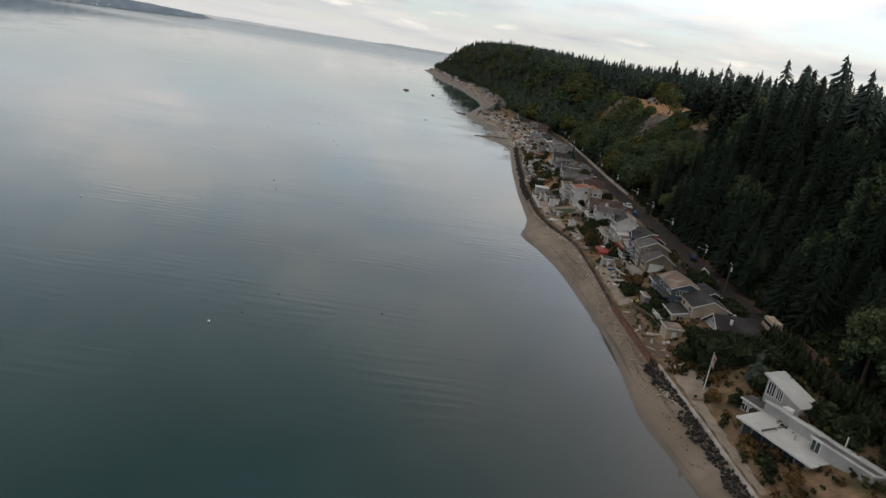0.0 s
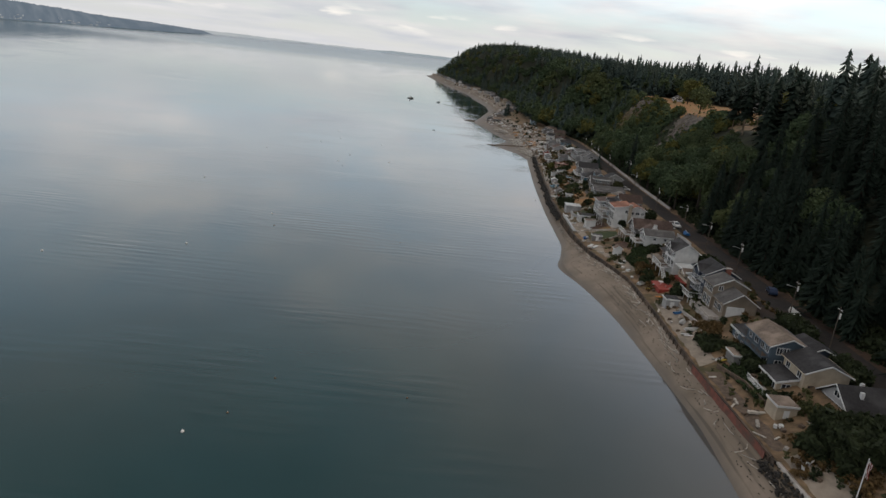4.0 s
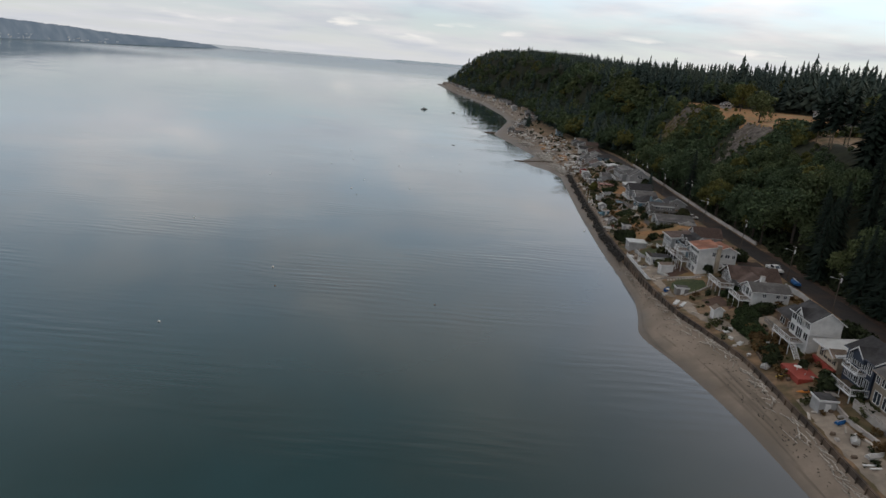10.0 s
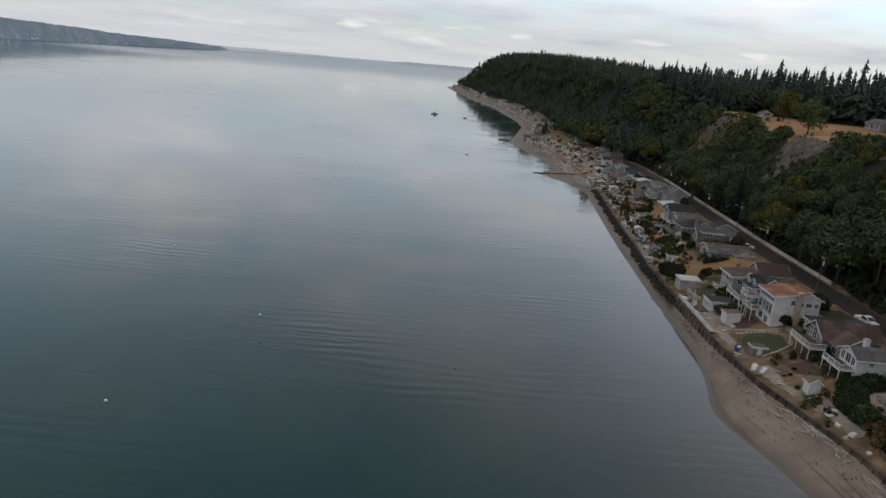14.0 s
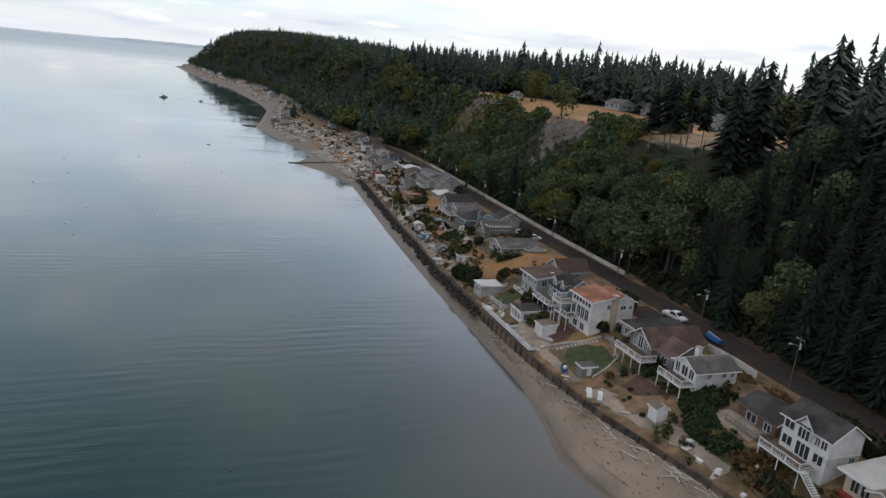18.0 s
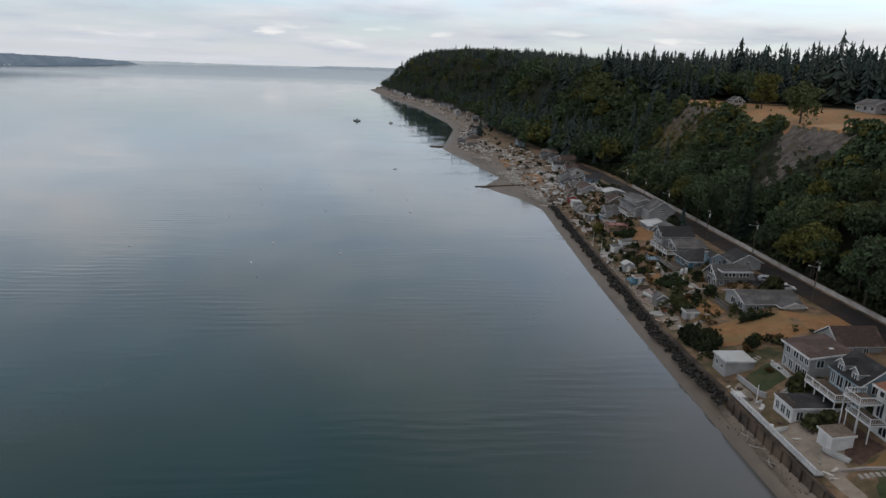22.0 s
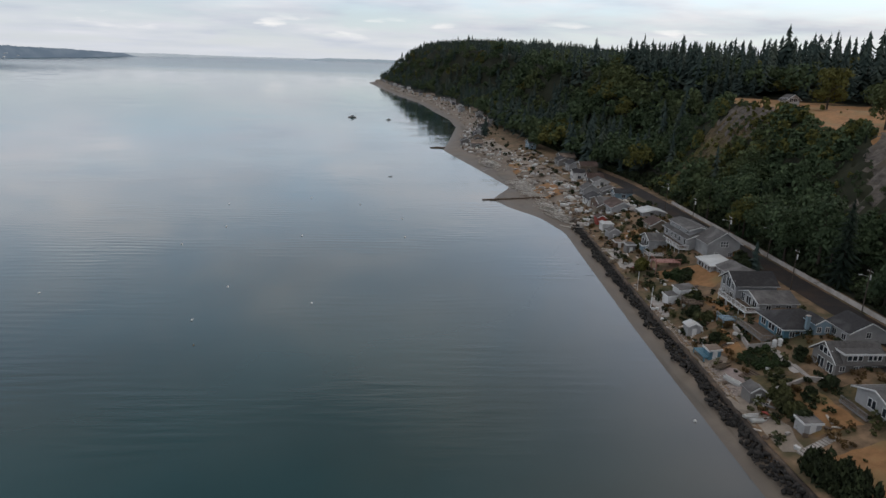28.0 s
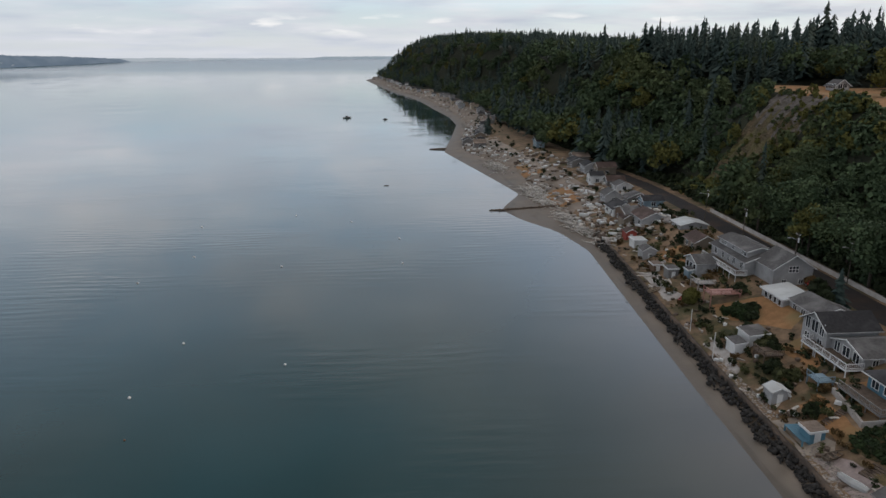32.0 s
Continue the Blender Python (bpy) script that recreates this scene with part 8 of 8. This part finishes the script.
def ground_cover():
    """Low tufts and plants that roughen the yards, and wrack on the sand."""
    rng = np.random.default_rng(91)
    arr = [leafy_arrays(0.7, 0.6, np.random.default_rng(s), 3, 12, 0.2, 0.05) for s in (61, 62, 63)]
    for ma, count, name, label in ((SHRUB, 420, "green_tufts", "low green plants scattered through the yards"), (RUST, 330, "dry_tufts", "dry brown tufts scattered through the yards"), (HEDGE, 480, "dark_tufts", "dark low plants scattered through the yards")):
        V, F, n = [], [], 0
        for _ in range(count):
            y = rng.uniform(66, 435)
            c = float(line("wall", y)) + rng.uniform(2, 25)
            if 278 < y < 287 or (224 < y < 272 and c < 66.5) or (208 < y < 222 and c < 65) or (196 < y < 209 and c > 66) or (350 < y < 370 and c > 66) or any(a - 0.3 < c < b + 0.3 and p - 0.3 < y < q + 0.3 for a, b, p, q in HOUSES):
                continue
            for _ in range(int(rng.integers(1, 4))):
                x2, y2 = c + rng.normal(0, 0.7), y + rng.normal(0, 0.9)
                v, f = arr[int(rng.integers(3))]
                V.append(v * rng.uniform(0.5, 1.7) + (x2, y2, gz(x2, y2) - 0.1))
                F.append(f + n)
                n += len(v)
        tagged(new(name, raw(name, np.concatenate(V), np.concatenate(F), ma)), label, "plants", kind="stuff")
    wrack = mat("seaweed_wrack", (0.055, 0.045, 0.032), (0.03, 0.025, 0.02), scale=2.0, rough=0.9, island=0.3)
    V, F, n = [], [], 0
    for _ in range(500):
        y = rng.uniform(80, 262)
        w, v = float(line("shore", y)), float(line("wall", y))
        k = (0.42, 0.60, 0.74)[int(rng.integers(3))] + rng.normal(0, 0.06) + 0.05 * math.sin(y * 0.21)
        x = w + (v - w) * k
        l, b = rng.uniform(0.08, 0.34), rng.uniform(0.04, 0.13)
        a = math.pi / 2 + rng.normal(0, 0.5)
        c, s = math.cos(a), math.sin(a)
        z = gz(x, y)
        q = [(x + i * l * c - j * b * s, y + i * l * s + j * b * c, z + h) for i, j, h in ((-1, -1, 0.0), (1, -0.6, 0.0), (0.7, 1, 0.0), (-1, 0.8, 0.0), (0, 0, 0.09))]
        V.append(q)
        F.append(np.array([(0, 1, 4), (1, 2, 4), (2, 3, 4), (3, 0, 4)]) + n)
        n += 5
    tagged(new("wrack_line", raw("wrack_line", np.concatenate([np.array(q) for q in V]), np.concatenate(F), wrack)), "dark lines of seaweed and drift on the sand", "seaweed", kind="stuff")


ground_cover()


def garden_chair(x, y, yaw, ma, label):
    c = thing("garden_chair", label, "chair", "garden chairs", pose(x, y, gz(x, y), 0, 0, yaw))
    part("seat", box(-0.3, 0.3, -0.3, 0.3, 0.36, 0.42), ma, c)
    part("backrest", prism([(-0.3, 0.42), (-0.24, 0.42), (-0.42, 1.05), (-0.48, 1.05)], "y", -0.3, 0.3), ma, c)
    for a in (-0.26, 0.22):
        for b in (-0.28, 0.24):
            part("leg", box(a, a + 0.05, b, b + 0.05, 0, 0.36), ma, c)


for x, y, a in ((59.9, 259.2, 20), (60.9, 260.2, 80), (55.2, 257.1, 200), (55.9, 258.9, 90), (62.7, 182.9, 30), (64.2, 180.8, 140), (58.3, 305.5, 60), (59.4, 304.3, 150), (62.2, 333.5, 40), (61.2, 107.4, 10), (62.4, 108.7, 120)):
    garden_chair(x, y, a, WHITE, "white garden chair on the terrace")


def round_table(x, y, label):
    t = thing("garden_table", label, "table", "", pose(x, y, gz(x, y) + (1.05 if 180 < y < 188 else 0)))
    bm = bmesh.new()
    tube(bm, (0, 0, 0.68), (0, 0, 0.74), 0.65, 0.65, 16)
    part("tabletop", bm, WHITE, t)
    bm = bmesh.new()
    tube(bm, (0, 0, 0), (0, 0, 0.68), 0.06, 0.06, 8)
    part("leg", bm, WHITE, t)


round_table(63.6, 181.8, "white round table on the red terrace")
round_table(60.3, 258.5, "white round table on the lower terrace")


def tank(x, y):
    t = thing("gas_tank", "white upright tank beside the blue house", "tank", "", pose(x, y, gz(x, y)))
    bm = bmesh.new()
    tube(bm, (0, 0, 0), (0, 0, 1.3), 0.4, 0.4, 12)
    tube(bm, (0, 0, 1.3), (0, 0, 1.5), 0.4, 0.16, 12)
    part("vessel", bm, WHITE, t)


tank(69.4, 320.4)
tank(70.3, 320.2)


def tyre(x, y):
    bm = bmesh.new()
    n, m = 14, 6
    ring = [[bm.verts.new(((0.36 + 0.13 * math.cos(b)) * math.cos(a), (0.36 + 0.13 * math.cos(b)) * math.sin(a), 0.13 + 0.12 * math.sin(b))) for b in np.linspace(0, math.tau, m, endpoint=False)] for a in np.linspace(0, math.tau, n, endpoint=False)]
    for i in range(n):
        for k in range(m):
            bm.faces.new([ring[i][k], ring[(i + 1) % n][k], ring[(i + 1) % n][(k + 1) % m], ring[i][(k + 1) % m]])
    o = tagged(new("painted_tyre", mesh_of(bm, "painted_tyre", WHITE)), "white painted tyre lying on the ground", "tyre", "painted tyres")
    o.matrix_basis = pose(x, y, gz(x, y))


for x, y in ((59.8, 331.0), (60.6, 330.3), (60.7, 329.3)):
    tyre(x, y)


def mast(x, y, h, label, lean=0.0, name="mast"):
    m = thing(name, label, "mast", "", pose(x, y, gz(x, y), 0, lean, 0))
    bm = bmesh.new()
    tube(bm, (0, 0, -0.2), (0, 0, h), 0.09, 0.06, 8)
    part("pole", bm, TRIM, m)
    bm = bmesh.new()
    tube(bm, (0, 0, h), (0, 0, h + 0.12), 0.09, 0.03, 8)
    part("finial", bm, TRIM, m)
    return m


mast(58.4, 350.6, 5.0, "white mast on the concrete boat pad")
mast(59.6, 362.6, 4.6, "white timber post with a stay")
mast(55.6, 259.2, 3.2, "white post beside the terrace")
fl = mast(63.3, 99.6, 7.0, "white flagpole with a hanging striped flag", 0.0, "flagpole")


def flag(parent):
    """A limp striped flag: alternate red and white folds under a dark blue canton."""
    for k in range(6):
        bm = bmesh.new()
        for i in range(4):
            a = [bm.verts.new((0.1 + 0.09 * (k + s) + 0.04 * math.sin(i * 2 + s), 0.12 * math.sin(i * 1.3 + k), 6.7 - 0.55 * i - 0.1 * k)) for s in (0, 1)]
            b = [bm.verts.new((0.1 + 0.09 * (k + s) + 0.04 * math.sin((i + 1) * 2 + s), 0.12 * math.sin((i + 1) * 1.3 + k), 6.7 - 0.55 * (i + 1) - 0.1 * k)) for s in (0, 1)]
            bm.faces.new([a[0], a[1], b[1], b[0]])
        bmesh.ops.remove_doubles(bm, verts=bm.verts, dist=0.001)
        bmesh.ops.solidify(bm, geom=bm.faces[:], thickness=0.015)
        part("flag_stripe", bm, REDP if k % 2 else TRIM, parent)


flag(fl)


def steps(x0, y0, x1, y1, w, n, ma, label):
    s = thing("garden_steps", label, "steps")
    d = Vector((x1 - x0, y1 - y0)).normalized()
    for k in range(n):
        f = k / (n - 1)
        x, y = x0 + (x1 - x0) * f, y0 + (y1 - y0) * f
        bm = box(-0.22, 0.22, -w / 2, w / 2, -0.25, 0.14)
        o = part("step", bm, ma, s)
        o.matrix_basis = pose(x, y, gz(x, y), 0, 0, math.degrees(math.atan2(d.y, d.x)))


steps(58.3, 270.2, 63.4, 272.8, 1.1, 9, CONC, "pale garden steps up to the grey house")
steps(62.8, 325.7, 66.0, 326.7, 1.2, 8, TIMBER, "timber steps up the dry slope")
steps(60.7, 313.8, 62.9, 314.4, 2.2, 6, TIMBER, "broad timber steps behind the patio")
steps(57.4, 291.4, 62.8, 292.8, 1.3, 12, CONC, "long pale steps from the boulders to the lawn")
steps(60.7, 305.3, 62.7, 307.8, 1.2, 8, CONC, "pale steps up to the lawn")
steps(57.8, 237.6, 65.3, 236.2, 1.0, 12, CONC, "flagstone path between the garden beds")
steps(60.4, 186.1, 63.5, 187.6, 1.0, 10, TIMBER, "timber stair up from the beach")


# ------------------------------------------------------------------ on the water
def buoy(x, y, s=1.0, ma=None, label="white mooring buoy floating on the sea"):
    b = thing("mooring_buoy", label, "buoy", "mooring buoys", pose(x, y, 0.1 * s))
    bm = bmesh.new()
    bmesh.ops.create_uvsphere(bm, u_segments=14, v_segments=9, radius=0.52 * s)
    part("float", bm, ma or WHITE, b)
    bm = bmesh.new()
    tube(bm, (0, 0, 0.45 * s), (0, 0, 0.75 * s), 0.07 * s, 0.05 * s, 6)
    part("eye", bm, STEEL, b)


for x, y in ((-24.3, 109), (-44.2, 233.8), (-18.1, 359.5), (-39.5, 370.7), (-61.7, 409), (-42, 349), (-54, 431), (-61, 466), (-28, 420), (-32, 480), (-12, 469), (4, 446), (4.5, 420), (-81, 277), (-56, 193.5), (-83, 176), (-81, 365.5), (-186, 1048), (49, 306)):
    buoy(x, y, 0.5)
for x, y in ((-38, 336), (-40, 220), (-2, 216.5), (-16, 127), (6, 125), (-20, 115)):
    buoy(x, y, 0.34, BROWN, "small dark mooring buoy floating on the sea")


def motorboat(x, y, yaw, s, label):
    b = thing("motorboat", label, "boat", "", pose(x, y, -0.35 * s, 0, 0, yaw))
    part("hull", hull(9 * s, 3 * s, 1.5 * s, WHITE), WHITE, b)
    part("deck", box(-4.0 * s, 2.8 * s, -1.15 * s, 1.15 * s, 1.2 * s, 1.3 * s), TIMBER, b)
    part("cabin", prism([(-1.6 * s, 1.3 * s), (1.8 * s, 1.3 * s), (1.2 * s, 2.9 * s), (-1.6 * s, 3.0 * s)], "y", -1.0 * s, 1.0 * s), WHITE, b)
    part("cabin_window", prism([(-1.3 * s, 2.0 * s), (1.35 * s, 2.0 * s), (1.15 * s, 2.7 * s), (-1.3 * s, 2.7 * s)], "y", -1.03 * s, 1.03 * s), GLASS, b)
    bm = bmesh.new()
    tube(bm, (-0.6 * s, 0, 3.0 * s), (-0.8 * s, 0, 5.2 * s), 0.06 * s, 0.04 * s, 6)
    part("mast", bm, STEEL, b)


motorboat(-37.6, 867, 15, 0.85, "grey fishing boat riding at anchor")
motorboat(-3, 850, 10, 0.5, "small white boat on the bay")
rb = thing("rowboat", "small dark skiff drifting off the beach", "boat", "", pose(-0.5, 534, -0.1, 0, 0, 5) @ Matrix.Scale(0.55, 4))
part("hull", hull(3.8, 1.3, 0.5, TIMBER), TIMBER, rb)


# ------------------------------------------------------------------ houses on the plateau and the far shore
def hilltop_house(x, y, w, d, h, wm, rm, label):
    s = thing("hilltop_house", label, "house", "houses on the plateau")
    z = gz(x, y) - 0.3
    block(s, x, x + d, y - w / 2, y + w / 2, z, z + h, "y", 1.8, wm, rm, 0.5)
    row(s, "f", x, z + 1.9, [(y - w / 3, 1.6), (y, 1.8), (y + w / 3, 1.6)], 1.4, 1)
    row(s, "s", y - w / 2, z + 1.9, [(x + d / 3, 1.4), (x + 2 * d / 3, 1.4)], 1.3, 1)


hilltop_house(152, 469, 5, 5, 2.0, LGREY, R_GREY, "low grey house behind the dry field")
hilltop_house(185, 424, 12, 9, 3.4, LGREY, R_GREY, "long grey house beside the dry field")
hilltop_house(190, 402, 10, 9, 4.8, GREY, R_GREY, "grey house at the plateau's edge")
hilltop_house(178, 372, 12, 9, 5.0, LGREY, R_GREY, "two-storey grey house among the trees")
hilltop_house(188, 348, 11, 9, 3.8, LGREY, R_GREY, "pale grey house behind the bluff clearing")
hilltop_house(196, 362, 11, 9, 4.2, LGREY, R_GREY, "two-gabled grey house behind the clearing")
hilltop_house(150, 336, 10, 8, 3.0, BROWN, R_DARK, "dark house above a timber terrace on the bluff")
hilltop_house(177, 603, 14, 9, 5.6, LGREY, R_WHITE, "pale-roofed house above the slip")


def far_ridge(name, table, ma, label, step=0.04, rough=1.2, seed=17):
    """A distant shore along an arc about the bay. table: azimuth, distance, foot and top in metres."""
    T = np.array(table, float)
    az = np.arange(T[0, 0], T[-1, 0] + 1e-6, step)
    rad, base, top = (np.interp(az, T[:, 0], T[:, k]) for k in (1, 2, 3))
    rng = np.random.default_rng(seed)
    full = np.clip((top - base) / 12, 0, 1)
    h = top + full * (rng.normal(0, rough, len(az)) + 2.5 * rough * np.convolve(rng.normal(0, 1, len(az) + 8), np.ones(9) / 9, "valid"))
    h = np.maximum(h, base + 0.5)
    a = np.radians(az)
    cx, cy = 0.0, 120.0
    rows_ = [np.stack([cx + (rad + g) * np.sin(a), cy + (rad + g) * np.cos(a), z], 1) for g, z in ((0, base - 14), (0, base + 2), (40, base + 0.6 * (h - base)), (90, h), (150, base - 14))]
    n = len(az)
    i = np.arange(n - 1)
    F = np.concatenate([np.stack([k * n + i, (k + 1) * n + i, (k + 1) * n + i + 1, k * n + i + 1], 1) for k in range(len(rows_) - 1)])
    return tagged(new(name, raw(name, np.concatenate(rows_), F, ma)), label, "far shore", kind="structure")


def far_town():
    """White specks of houses along the foot of the cape."""
    rng = np.random.default_rng(4)
    V, F, n = [], [], 0
    for _ in range(70):
        az = -35.5 + 9 * rng.random() ** 1.6
        rad = np.interp(az, (-46, -34, -29, -24), (2300, 3300, 4100, 4500)) - 4 + 60 * rng.random() ** 3
        z = np.interp(rad, (3000, 5000), (4, 4)) + 22 * rng.random() ** 5
        x, y = rad * math.sin(math.radians(az)), 120 + rad * math.cos(math.radians(az))
        w, h = rng.uniform(5, 13), rng.uniform(3, 6)
        b = np.array([(i * w, j * w * 0.6, k * h) for k in (0, 1) for i, j in ((-1, -1), (1, -1), (1, 1), (-1, 1))]) * 0.5
        V.append(b + (x, y, z))
        F.append(np.array([(0, 3, 2, 1), (4, 5, 6, 7), (0, 1, 5, 4), (1, 2, 6, 5), (2, 3, 7, 6), (3, 0, 4, 7)]) + n)
        n += 8
    tagged(new("far_houses", raw("far_houses", np.concatenate(V), np.concatenate(F), WHITE)), "tiny white houses along the foot of the far cape", "houses", kind="stuff")


# backdrop that glows by itself, with the distance haze mixed into its colour
def haze_glow_material(name, c, c2):
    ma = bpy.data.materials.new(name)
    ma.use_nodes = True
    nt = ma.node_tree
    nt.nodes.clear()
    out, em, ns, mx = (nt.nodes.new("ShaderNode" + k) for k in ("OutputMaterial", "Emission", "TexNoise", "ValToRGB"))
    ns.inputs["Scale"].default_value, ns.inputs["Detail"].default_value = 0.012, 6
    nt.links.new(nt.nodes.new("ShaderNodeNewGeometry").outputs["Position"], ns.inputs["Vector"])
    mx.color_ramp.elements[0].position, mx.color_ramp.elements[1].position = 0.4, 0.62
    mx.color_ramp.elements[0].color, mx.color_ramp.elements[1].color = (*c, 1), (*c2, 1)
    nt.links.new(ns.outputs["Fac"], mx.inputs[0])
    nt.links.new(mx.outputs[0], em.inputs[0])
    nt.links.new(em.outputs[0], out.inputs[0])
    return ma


FAR1 = haze_glow_material("far_cape_haze", (0.125, 0.165, 0.215), (0.165, 0.205, 0.255))
FAR2 = haze_glow_material("far_shore_haze", (0.37, 0.42, 0.47), (0.42, 0.46, 0.50))
FAR3 = haze_glow_material("far_hills_haze", (0.27, 0.33, 0.38), (0.31, 0.36, 0.41))
far_ridge("backdrop_cape", ((-46, 2300, 0, 92), (-38, 2900, 0, 90), (-34, 3300, 0, 80), (-31, 3760, 0, 76), (-29, 4100, 0, 70), (-26.5, 4350, 4, 60), (-24, 4500, 9, 56), (-21.5, 4560, 17, 48), (-19.9, 4580, 21, 38), (-19.2, 4590, 22, 23)), FAR1, "wooded cape across the water, haze-blue glowing backdrop")
far_ridge("backdrop_shore", ((-24, 4640, 20, 40), (-18, 4660, 23, 46), (-12, 4660, 25, 42), (-4, 4680, 27, 44), (12, 4680, 28, 46)), FAR2, "misty shore along the horizon, pale glowing backdrop", rough=0.8)
far_ridge("backdrop_hills", ((-8.5, 4650, 25, 30), (-5, 4640, 26, 50), (14, 4640, 27, 54)), FAR3, "low hills beyond the headland, haze-blue glowing backdrop", rough=0.8)
far_town()
